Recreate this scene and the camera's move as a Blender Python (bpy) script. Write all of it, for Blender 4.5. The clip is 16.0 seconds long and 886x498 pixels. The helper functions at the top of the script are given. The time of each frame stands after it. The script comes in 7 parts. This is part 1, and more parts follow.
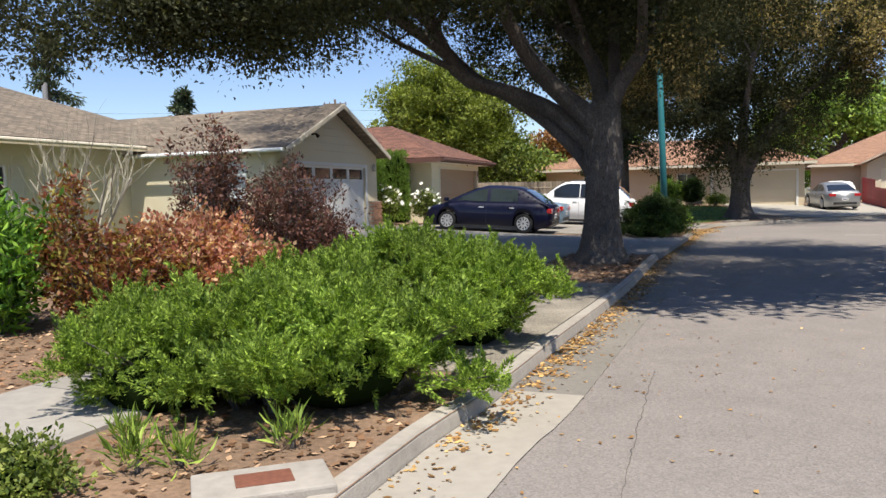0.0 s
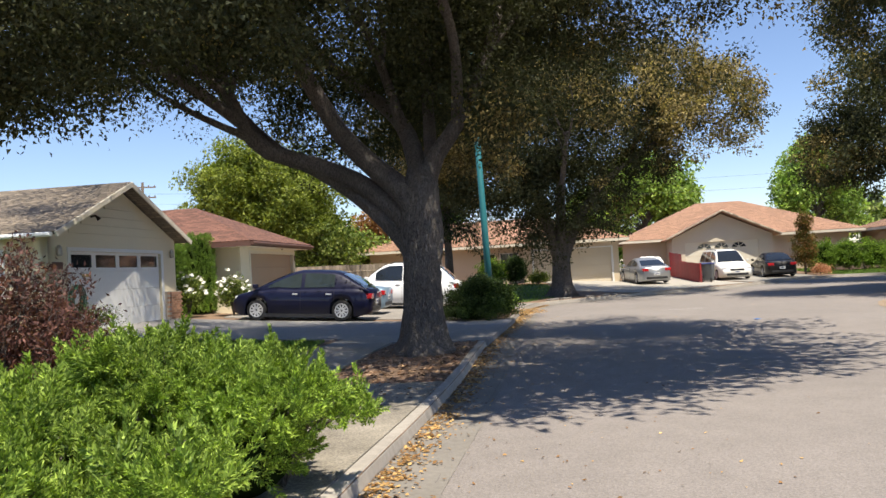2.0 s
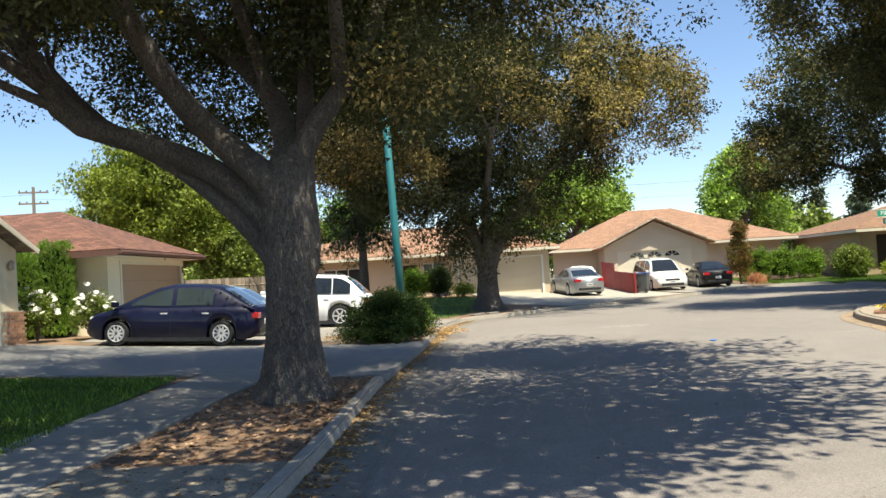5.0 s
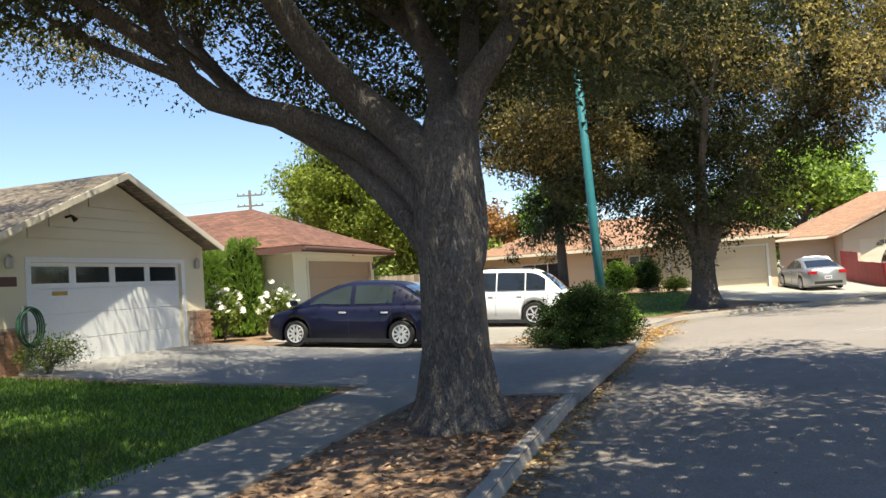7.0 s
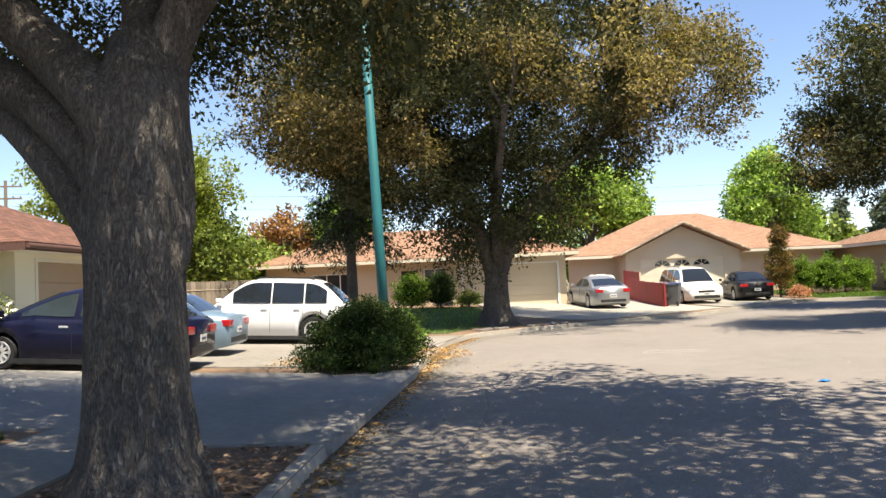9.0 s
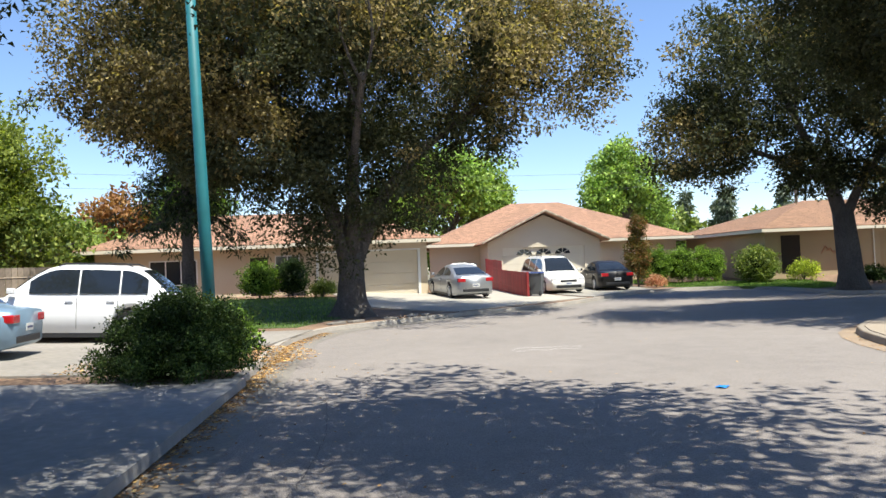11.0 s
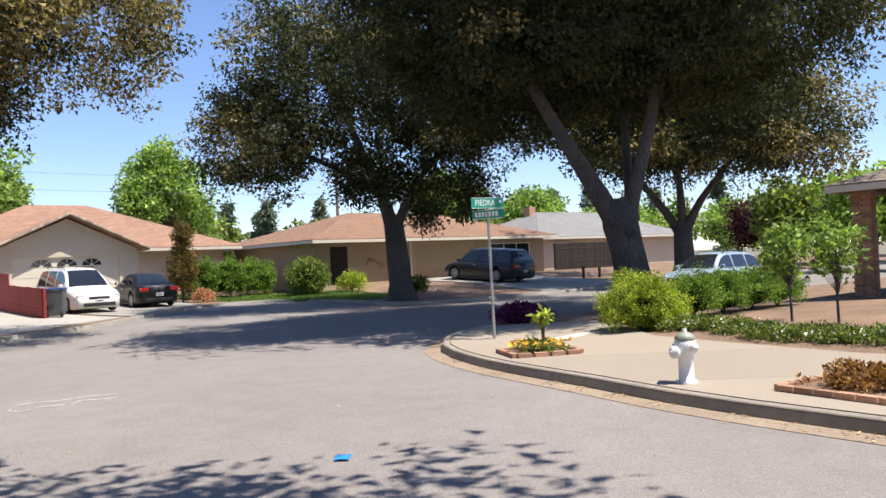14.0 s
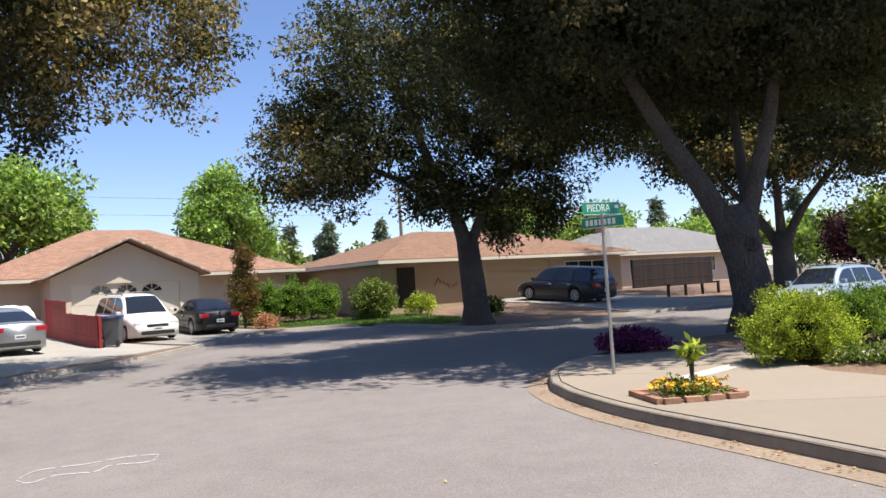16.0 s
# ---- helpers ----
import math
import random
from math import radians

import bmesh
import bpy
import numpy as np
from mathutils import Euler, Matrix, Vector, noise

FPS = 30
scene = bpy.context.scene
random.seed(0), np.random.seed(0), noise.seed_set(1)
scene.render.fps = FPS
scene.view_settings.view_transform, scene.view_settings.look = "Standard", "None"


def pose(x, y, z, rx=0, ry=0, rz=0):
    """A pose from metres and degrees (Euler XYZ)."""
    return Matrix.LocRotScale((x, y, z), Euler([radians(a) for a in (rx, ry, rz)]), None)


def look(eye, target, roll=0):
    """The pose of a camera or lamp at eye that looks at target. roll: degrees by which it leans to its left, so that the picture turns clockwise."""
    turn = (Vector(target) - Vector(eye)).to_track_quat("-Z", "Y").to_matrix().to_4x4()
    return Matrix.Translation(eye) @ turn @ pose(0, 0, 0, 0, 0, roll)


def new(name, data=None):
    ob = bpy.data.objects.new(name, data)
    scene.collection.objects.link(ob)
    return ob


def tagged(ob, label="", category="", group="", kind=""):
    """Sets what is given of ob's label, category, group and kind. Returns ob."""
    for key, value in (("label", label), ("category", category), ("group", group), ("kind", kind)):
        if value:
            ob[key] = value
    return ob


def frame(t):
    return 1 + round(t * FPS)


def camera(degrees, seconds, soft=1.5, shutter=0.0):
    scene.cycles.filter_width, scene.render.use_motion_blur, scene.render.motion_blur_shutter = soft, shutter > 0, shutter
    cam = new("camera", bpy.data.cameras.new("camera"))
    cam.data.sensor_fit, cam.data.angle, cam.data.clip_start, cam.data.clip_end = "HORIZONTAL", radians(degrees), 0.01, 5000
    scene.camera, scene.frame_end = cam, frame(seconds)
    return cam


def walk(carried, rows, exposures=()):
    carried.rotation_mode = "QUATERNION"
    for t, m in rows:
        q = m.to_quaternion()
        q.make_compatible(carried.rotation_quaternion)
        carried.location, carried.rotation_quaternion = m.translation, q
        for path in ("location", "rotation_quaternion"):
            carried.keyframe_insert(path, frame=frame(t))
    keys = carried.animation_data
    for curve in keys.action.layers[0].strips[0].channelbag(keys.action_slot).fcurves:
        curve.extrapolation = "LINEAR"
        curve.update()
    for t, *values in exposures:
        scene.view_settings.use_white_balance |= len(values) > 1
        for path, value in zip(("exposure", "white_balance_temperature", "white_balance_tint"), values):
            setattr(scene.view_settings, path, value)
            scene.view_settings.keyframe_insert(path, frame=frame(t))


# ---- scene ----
cam = camera(58.4, 16.0)
METRES, EYE, TILT, LEAN, TURN = 20.0, 1.65, 1.95, -0.65, 0.0
ROWS = [
    (0.0, 0.0, 0.0, 0.0, -0.22, -5.85, 2.17),
    (0.5, 0.0058, 0.0216, -0.0005, -2.81, -2.62, 2.97),
    (1.0, 0.0099, 0.0473, -0.001, -5.28, -1.33, 4.55),
    (1.5, 0.0187, 0.0755, -0.0022, -8.33, -0.75, 4.11),
    (2.0, 0.0278, 0.1043, -0.0037, -12.62, -0.44, 3.4),
    (2.5, 0.0392, 0.1318, -0.0044, -15.52, -0.35, 2.45),
    (3.0, 0.0518, 0.1636, -0.0049, -20.44, -0.31, 1.86),
    (5.5, 0.1157, 0.3067, -0.0099, -14.93, -0.06, 5.09),
    (6.0, 0.1246, 0.3382, -0.0115, -8.97, -0.38, 5.92),
    (6.5, 0.1352, 0.3708, -0.0131, -4.01, -0.1, 5.06),
    (7.0, 0.1447, 0.4011, -0.0145, -2.83, 0.69, 4.61),
    (7.5, 0.1573, 0.4315, -0.0148, -5.21, 1.49, 4.34),
    (8.0, 0.1686, 0.4634, -0.0163, -8.72, 1.77, 4.04),
    (8.5, 0.1812, 0.4914, -0.0178, -12.77, 1.22, 3.24),
    (9.0, 0.1933, 0.5193, -0.0197, -17.03, 0.6, 2.69),
    (11.5, 0.2613, 0.6559, -0.0252, -31.34, -0.95, 1.81),
    (12.0, 0.2786, 0.6832, -0.0264, -37.91, -0.97, 1.62),
    (12.5, 0.2974, 0.7085, -0.0276, -46.24, -1.32, 1.49),
    (13.0, 0.3168, 0.7343, -0.0291, -54.64, -1.71, 0.69),
    (13.5, 0.3358, 0.7574, -0.0294, -58.69, -1.68, 1.07),
    (14.0, 0.3564, 0.7832, -0.0297, -59.47, -0.74, 1.21),
    (14.5, 0.3771, 0.8055, -0.0297, -59.61, 0.51, 1.59),
    (15.0, 0.4001, 0.8316, -0.0302, -58.07, 1.52, 2.07),
    (15.5, 0.4254, 0.8552, -0.0314, -56.19, 1.14, 2.2),
    (16.0, 0.4476, 0.8783, -0.0327, -55.21, 0.86, 2.25),
]
EXPOSURES = [(0.0, 0.52, 6500, 10), (1.0, 0.6, 6600, 10), (3.0, 0.8, 6800, 8), (5.5, 0.95, 6900, 2), (6.2, 1.0, 6900, 2), (7.0, 1.1, 7000, 4), (8.0, 1.12, 7100, 8), (9.0, 1.1, 7200, 8), (11.5, 0.9, 6200, 6), (13.5, 0.82, 6250, 12), (16.0, 0.7, 6250, 13)]
walk(cam, [(t, pose(0, 0, EYE, TILT, LEAN, TURN) @ pose(METRES * x, METRES * y, METRES * z, 90 + pitch, roll, yaw)) for t, x, y, z, yaw, pitch, roll in ROWS],
     EXPOSURES)

# ---- light ----
SUN_AZ, SUN_EL = 168.0, 67.0
world = bpy.data.worlds.new("sky_world")
scene.world = world
world.use_nodes = True
wn = world.node_tree.nodes
wl = world.node_tree.links
sky = wn.new("ShaderNodeTexSky")
sky.sky_type = 'NISHITA'
sky.sun_disc = False
sky.sun_elevation = radians(SUN_EL)
sky.sun_rotation = radians(SUN_AZ)
sky.air_density, sky.dust_density, sky.ozone_density = 1.0, 0.0, 3.0
tint = wn.new("ShaderNodeMix")
tint.data_type, tint.blend_type = 'RGBA', 'MULTIPLY'
tint.inputs["Factor"].default_value = 1.0
tint.inputs["B"].default_value = (0.98, 0.97, 1.08, 1)
wl.new(sky.outputs[0], tint.inputs["A"])
wl.new(tint.outputs["Result"], wn["Background"].inputs[0])
wn["Background"].inputs[1].default_value = 0.1
sun_data = bpy.data.lights.new("sun", 'SUN')
sun_data.energy, sun_data.angle, sun_data.color = 5.0, radians(0.5), (1.0, 0.93, 0.81)
sun = new("sun", sun_data)
saz, sel = radians(SUN_AZ), radians(SUN_EL)
sun_from = Vector((math.sin(saz) * math.cos(sel), math.cos(saz) * math.cos(sel), math.sin(sel)))
sun.matrix_world = look(sun_from * 60, (0, 0, 0))

# ---- materials ----


def material(name, colour, rough=0.8, metal=0.0, vary=0.25, scale=6.0, bump=0.0, bump_scale=None, big=0.6, detail=6.0,
             per=None, sheen=0.0, coat=0.0, second=None, second_amount=0.5, alpha_mix=0.0):
    """A surface with fine grain and larger stains; per: 'object' or 'island' gives each piece its own shade."""
    m = bpy.data.materials.new(name)
    m.use_nodes = True
    nt = m.node_tree
    n, l = nt.nodes, nt.links
    b = n["Principled BSDF"]
    b.inputs["Roughness"].default_value = rough
    b.inputs["Metallic"].default_value = metal
    b.inputs["Coat Weight"].default_value = coat
    tc = n.new("ShaderNodeTexCoord")
    fine = n.new("ShaderNodeTexNoise")
    fine.inputs["Scale"].default_value = scale
    fine.inputs["Detail"].default_value = detail
    l.new(tc.outputs["Object"], fine.inputs["Vector"])
    large = n.new("ShaderNodeTexNoise")
    large.inputs["Scale"].default_value = big
    large.inputs["Detail"].default_value = 3.0
    l.new(tc.outputs["Object"], large.inputs["Vector"])
    add = n.new("ShaderNodeMath")
    add.operation = 'ADD'
    l.new(fine.outputs["Fac"], add.inputs[0])
    l.new(large.outputs["Fac"], add.inputs[1])
    ramp = n.new("ShaderNodeMapRange")
    ramp.inputs["From Min"].default_value, ramp.inputs["From Max"].default_value = 0.65, 1.35
    ramp.inputs["To Min"].default_value, ramp.inputs["To Max"].default_value = 1.0 - vary, 1.0 + vary
    l.new(add.outputs[0], ramp.inputs["Value"])
    value = ramp.outputs[0]
    if per:
        if per == 'object':
            info = n.new("ShaderNodeObjectInfo").outputs["Random"]
        else:
            info = n.new("ShaderNodeNewGeometry").outputs["Random Per Island"]
        pr = n.new("ShaderNodeMapRange")
        pr.inputs["To Min"].default_value, pr.inputs["To Max"].default_value = 1.0 - vary * 1.2, 1.0 + vary * 1.2
        l.new(info, pr.inputs["Value"])
        mul = n.new("ShaderNodeMath")
        mul.operation = 'MULTIPLY'
        l.new(value, mul.inputs[0])
        l.new(pr.outputs[0], mul.inputs[1])
        value = mul.outputs[0]
    base = n.new("ShaderNodeRGB")
    base.outputs[0].default_value = (*colour, 1)
    col = base.outputs[0]
    if second:
        mix = n.new("ShaderNodeMix")
        mix.data_type = 'RGBA'
        mix.inputs["B"].default_value = (*second, 1)
        l.new(col, mix.inputs["A"])
        sr = n.new("ShaderNodeMapRange")
        sr.inputs["From Min"].default_value, sr.inputs["From Max"].default_value = 0.62 - 0.3 * second_amount, 0.68
        if per:
            l.new(info, sr.inputs["Value"])
            sr.inputs["From Min"].default_value, sr.inputs["From Max"].default_value = 1.0 - second_amount, 1.0
        else:
            l.new(large.outputs["Fac"], sr.inputs["Value"])
        l.new(sr.outputs[0], mix.inputs["Factor"])
        col = mix.outputs["Result"]
    scl = n.new("ShaderNodeVectorMath")
    scl.operation = 'SCALE'
    l.new(col, scl.inputs[0])
    l.new(value, scl.inputs["Scale"])
    l.new(scl.outputs[0], b.inputs["Base Color"])
    if bump:
        bn = n.new("ShaderNodeBump")
        bn.inputs["Strength"].default_value = 1.0
        bn.inputs["Distance"].default_value = bump
        src = fine
        if bump_scale:
            src = n.new("ShaderNodeTexNoise")
            src.inputs["Scale"].default_value = bump_scale
            src.inputs["Detail"].default_value = 4.0
            l.new(tc.outputs["Object"], src.inputs["Vector"])
        l.new(src.outputs["Fac"], bn.inputs["Height"])
        l.new(bn.outputs[0], b.inputs["Normal"])
    return m


def leaf_material(name, colour, tip, vary=0.35, trans=0.35, rough=0.55, amount=0.3):
    """Foliage: each leaf its own shade, with light coming through it."""
    m = material(name, colour, rough, vary=vary, scale=1.2, big=0.35, per='island', second=tip, second_amount=amount, detail=2.0)
    nt = m.node_tree
    n, l = nt.nodes, nt.links
    b = n["Principled BSDF"]
    b.inputs["Specular IOR Level"].default_value = 0.25
    tr = n.new("ShaderNodeBsdfTranslucent")
    colour_from = b.inputs["Base Color"].links[0].from_socket
    warm = n.new("ShaderNodeMix")
    warm.data_type, warm.blend_type = 'RGBA', 'MULTIPLY'
    warm.inputs["Factor"].default_value = 1.0
    warm.inputs["B"].default_value = (1.3, 1.4, 0.6, 1)
    l.new(colour_from, warm.inputs["A"])
    l.new(warm.outputs["Result"], tr.inputs["Color"])
    mx = n.new("ShaderNodeMixShader")
    mx.inputs[0].default_value = trans
    l.new(b.outputs[0], mx.inputs[1])
    l.new(tr.outputs[0], mx.inputs[2])
    l.new(mx.outputs[0], n["Material Output"].inputs["Surface"])
    return m


def shingle_material(name, colour, vary=0.3, course=0.14, width=0.3):
    """Composition shingles in courses, by the roof's own uv."""
    m = material(name, colour, 0.9, vary=vary * 0.5, scale=30.0, big=0.8, bump=0.0)
    nt = m.node_tree
    n, l = nt.nodes, nt.links
    b = n["Principled BSDF"]
    uv = n.new("ShaderNodeUVMap")
    br = n.new("ShaderNodeTexBrick")
    br.inputs["Scale"].default_value = 1.0
    br.inputs["Brick Width"].default_value = width
    br.inputs["Row Height"].default_value = course
    br.inputs["Mortar Size"].default_value = 0.012
    br.inputs["Mortar Smooth"].default_value = 0.4
    br.inputs["Color1"].default_value = (1 - vary, 1 - vary, 1 - vary, 1)
    br.inputs["Color2"].default_value = (1 + vary, 1 + vary * 0.9, 1 + vary * 0.8, 1)
    br.inputs["Mortar"].default_value = (0.35, 0.33, 0.32, 1)
    l.new(uv.outputs[0], br.inputs["Vector"])
    old = b.inputs["Base Color"].links[0].from_socket
    mul = n.new("ShaderNodeVectorMath")
    mul.operation = 'MULTIPLY'
    l.new(old, mul.inputs[0])
    l.new(br.outputs["Color"], mul.inputs[1])
    l.new(mul.outputs[0], b.inputs["Base Color"])
    bn = n.new("ShaderNodeBump")
    bn.inputs["Distance"].default_value = 0.02
    l.new(br.outputs["Fac"], bn.inputs["Height"])
    bn.invert = True
    l.new(bn.outputs[0], b.inputs["Normal"])
    return m




def asphalt_material():
    """Old asphalt: pale stones in dark binder, faint tyre-worn patches."""
    m = material("asphalt", (0.225, 0.2, 0.182), 0.92, vary=0.12, scale=2.2, big=0.3, detail=8.0)
    nt = m.node_tree
    n, l = nt.nodes, nt.links
    b = n["Principled BSDF"]
    tc = n.new("ShaderNodeTexCoord")
    vo = n.new("ShaderNodeTexVoronoi")
    vo.inputs["Scale"].default_value = 70.0
    l.new(tc.outputs["Object"], vo.inputs["Vector"])
    mr = n.new("ShaderNodeMapRange")
    mr.inputs["From Min"].default_value, mr.inputs["From Max"].default_value = 0.0, 1.0
    mr.inputs["To Min"].default_value, mr.inputs["To Max"].default_value = 0.78, 1.22
    l.new(vo.outputs["Color"], mr.inputs["Value"])
    sc = n.new("ShaderNodeVectorMath")
    sc.operation = 'SCALE'
    l.new(b.inputs["Base Color"].links[0].from_socket, sc.inputs[0])
    l.new(mr.outputs[0], sc.inputs["Scale"])
    l.new(sc.outputs[0], b.inputs["Base Color"])
    bn = n.new("ShaderNodeBump")
    bn.inputs["Distance"].default_value = 0.006
    l.new(vo.outputs["Distance"], bn.inputs["Height"])
    l.new(bn.outputs[0], b.inputs["Normal"])
    return m


ASPHALT = asphalt_material()
GUTTER = material("gutter_concrete", (0.2, 0.182, 0.158), 0.9, vary=0.2, scale=14.0, big=0.5, bump=0.003, bump_scale=90.0)
KERB_TAN = material("tan_kerb_concrete", (0.255, 0.22, 0.175), 0.9, vary=0.22, scale=9.0, big=0.8, bump=0.004, bump_scale=60.0)
KERB = material("kerb_concrete", (0.33, 0.3, 0.26), 0.9, vary=0.2, scale=12.0, big=0.9, bump=0.004, bump_scale=60.0)
CONCRETE = material("concrete", (0.34, 0.315, 0.27), 0.9, vary=0.16, scale=10.0, big=0.5, bump=0.002, bump_scale=120.0, per='object')
CORNER_CONCRETE = material("corner_concrete", (0.3, 0.25, 0.19), 0.9, vary=0.06, scale=10.0, big=0.4, bump=0.002, bump_scale=120.0, per='object')
DRIVE_PALE = material("worn_drive_concrete", (0.25, 0.228, 0.2), 0.9, vary=0.25, scale=7.0, big=0.35, bump=0.003, bump_scale=90.0)
DRIVE = material("drive_concrete", (0.24, 0.23, 0.22), 0.9, vary=0.2, scale=9.0, big=0.3, bump=0.003, bump_scale=90.0)
SOIL = material("soil", (0.21, 0.135, 0.085), 0.95, vary=0.4, scale=22.0, big=0.9, bump=0.03, bump_scale=30.0)
GROUND = material("ground_earth", (0.16, 0.14, 0.09), 0.95, vary=0.3, scale=3.0, big=0.1)
GRASS_BASE = material("turf", (0.075, 0.12, 0.026), 0.95, vary=0.35, scale=25.0, big=0.6, bump=0.03, bump_scale=60.0)


def bark_material():
    """Grey furrowed bark: long upright ridges, broken across, with paler plates."""
    m = material("bark", (0.17, 0.148, 0.13), 0.95, vary=0.35, scale=30.0, big=1.2, detail=8.0)
    nt = m.node_tree
    n, l = nt.nodes, nt.links
    b = n["Principled BSDF"]
    tc = n.new("ShaderNodeTexCoord")
    mp = n.new("ShaderNodeMapping")
    mp.inputs["Scale"].default_value = (22.0, 22.0, 6.0)
    l.new(tc.outputs["Object"], mp.inputs["Vector"])
    ns = n.new("ShaderNodeTexNoise")
    ns.inputs["Scale"].default_value, ns.inputs["Detail"].default_value, ns.inputs["Distortion"].default_value = 1.6, 8.0, 1.6
    l.new(mp.outputs[0], ns.inputs["Vector"])
    mr = n.new("ShaderNodeMapRange")
    mr.inputs["From Min"].default_value, mr.inputs["From Max"].default_value = 0.36, 0.62
    mr.inputs["To Min"].default_value, mr.inputs["To Max"].default_value = 0.5, 1.15
    l.new(ns.outputs["Fac"], mr.inputs["Value"])
    sc = n.new("ShaderNodeVectorMath")
    sc.operation = 'SCALE'
    l.new(b.inputs["Base Color"].links[0].from_socket, sc.inputs[0])
    l.new(mr.outputs[0], sc.inputs["Scale"])
    l.new(sc.outputs[0], b.inputs["Base Color"])
    bn = n.new("ShaderNodeBump")
    bn.inputs["Distance"].default_value = 0.05
    l.new(mr.outputs[0], bn.inputs["Height"])
    l.new(bn.outputs[0], b.inputs["Normal"])
    return m


BARK = bark_material()
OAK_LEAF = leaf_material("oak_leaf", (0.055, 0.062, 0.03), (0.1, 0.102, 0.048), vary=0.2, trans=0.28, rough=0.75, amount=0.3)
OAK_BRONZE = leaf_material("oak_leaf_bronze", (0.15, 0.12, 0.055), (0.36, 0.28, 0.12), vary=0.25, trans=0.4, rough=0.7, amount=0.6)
CREAM = material("cream_stucco", (0.74, 0.66, 0.48), 0.9, vary=0.06, scale=60.0, big=0.5, bump=0.004, bump_scale=120.0)
BEIGE = material("beige_stucco", (0.64, 0.53, 0.38), 0.9, vary=0.07, scale=60.0, big=0.5, bump=0.004, bump_scale=120.0)
PALE = material("pale_stucco", (0.62, 0.54, 0.42), 0.9, vary=0.07, scale=60.0, big=0.5, bump=0.004, bump_scale=120.0)
TAN = material("tan_stucco", (0.40, 0.31, 0.20), 0.9, vary=0.07, scale=60.0, big=0.5, bump=0.004, bump_scale=120.0)
WHITE = material("white_paint", (0.78, 0.78, 0.76), 0.5, vary=0.04, scale=20.0, big=0.7)
TRIM = material("cream_trim", (0.68, 0.62, 0.50), 0.6, vary=0.06, scale=20.0, big=0.7)
BROWN = material("brown_trim", (0.12, 0.06, 0.045), 0.6, vary=0.12, scale=20.0)
TAUPE = material("taupe_paint", (0.36, 0.27, 0.19), 0.6, vary=0.06, scale=20.0)
TANDOOR = material("tan_door_paint", (0.36, 0.26, 0.15), 0.6, vary=0.06, scale=20.0)
ROOF_A = shingle_material("grey_brown_shingle", (0.20, 0.165, 0.125))
ROOF_B = shingle_material("red_brown_shingle", (0.165, 0.078, 0.054), 0.35)
ROOF_C = shingle_material("orange_brown_shingle", (0.33, 0.188, 0.12), 0.2)
ROOF_E = shingle_material("rust_shingle", (0.265, 0.15, 0.088), 0.2)
ROOF_F = shingle_material("grey_shingle", (0.24, 0.232, 0.216), 0.15)
GLASS = material("dark_glass", (0.02, 0.025, 0.03), 0.06, vary=0.1)
GLASS.node_tree.nodes["Principled BSDF"].inputs["Specular IOR Level"].default_value = 0.7
BRICK = material("brick", (0.38, 0.21, 0.13), 0.9, vary=0.3, scale=20.0, bump=0.004, per='object')
MORTAR = material("mortar", (0.38, 0.33, 0.27), 0.95, vary=0.15, scale=30.0)
TEAL = material("teal_paint", (0.02, 0.165, 0.185), 0.55, vary=0.15, scale=5.0, big=1.0)
METAL = material("galvanised_steel", (0.42, 0.40, 0.37), 0.5, 0.6, vary=0.15, scale=14.0)
BLACK = material("black_rubber", (0.012, 0.012, 0.013), 0.7, vary=0.2, scale=30.0)
DARKWOOD = material("dark_stained_wood", (0.028, 0.018, 0.014), 0.8, vary=0.3, scale=12.0, per='object')
GREYWOOD = material("weathered_wood", (0.26, 0.21, 0.16), 0.9, vary=0.3, scale=12.0, per='object')

# ---- geometry helpers ----


def mesh_from(name, verts, faces, material_used=None, smooth=False):
    me = bpy.data.meshes.new(name)
    me.from_pydata([tuple(v) for v in verts], [], [tuple(f) for f in faces])
    me.update()
    if material_used:
        me.materials.append(material_used)
    if smooth:
        me.polygons.foreach_set("use_smooth", [True] * len(me.polygons))
    return me


def part(name, bm, mat, parent, label="", smooth=False):
    me = bpy.data.meshes.new(name)
    bm.to_mesh(me)
    bm.free()
    me.materials.append(mat)
    if smooth:
        me.polygons.foreach_set("use_smooth", [True] * len(me.polygons))
    ob = new(name, me)
    ob.parent = parent
    if label:
        tagged(ob, label)
    return ob


def thing(name, place, label, category, group="", kind=""):
    ob = new(name)
    ob.matrix_world = place
    ob.empty_display_size = 0.2
    return tagged(ob, label, category, group, kind)


def add_box(bm, x0, x1, y0, y1, z0, z1, bevel=0.0, turn=None):
    m = Matrix.Translation(((x0 + x1) / 2, (y0 + y1) / 2, (z0 + z1) / 2)) @ Matrix.Diagonal((abs(x1 - x0), abs(y1 - y0), abs(z1 - z0), 1))
    if turn is not None:
        m = turn @ m
    got = bmesh.ops.create_cube(bm, size=1.0, matrix=m)
    if bevel:
        edges = list({e for v in got["verts"] for e in v.link_edges})
        bmesh.ops.bevel(bm, geom=edges, offset=bevel, segments=2, affect='EDGES', profile=0.6)
    return bm


def box(x0, x1, y0, y1, z0, z1, bevel=0.0, turn=None):
    return add_box(bmesh.new(), x0, x1, y0, y1, z0, z1, bevel, turn)


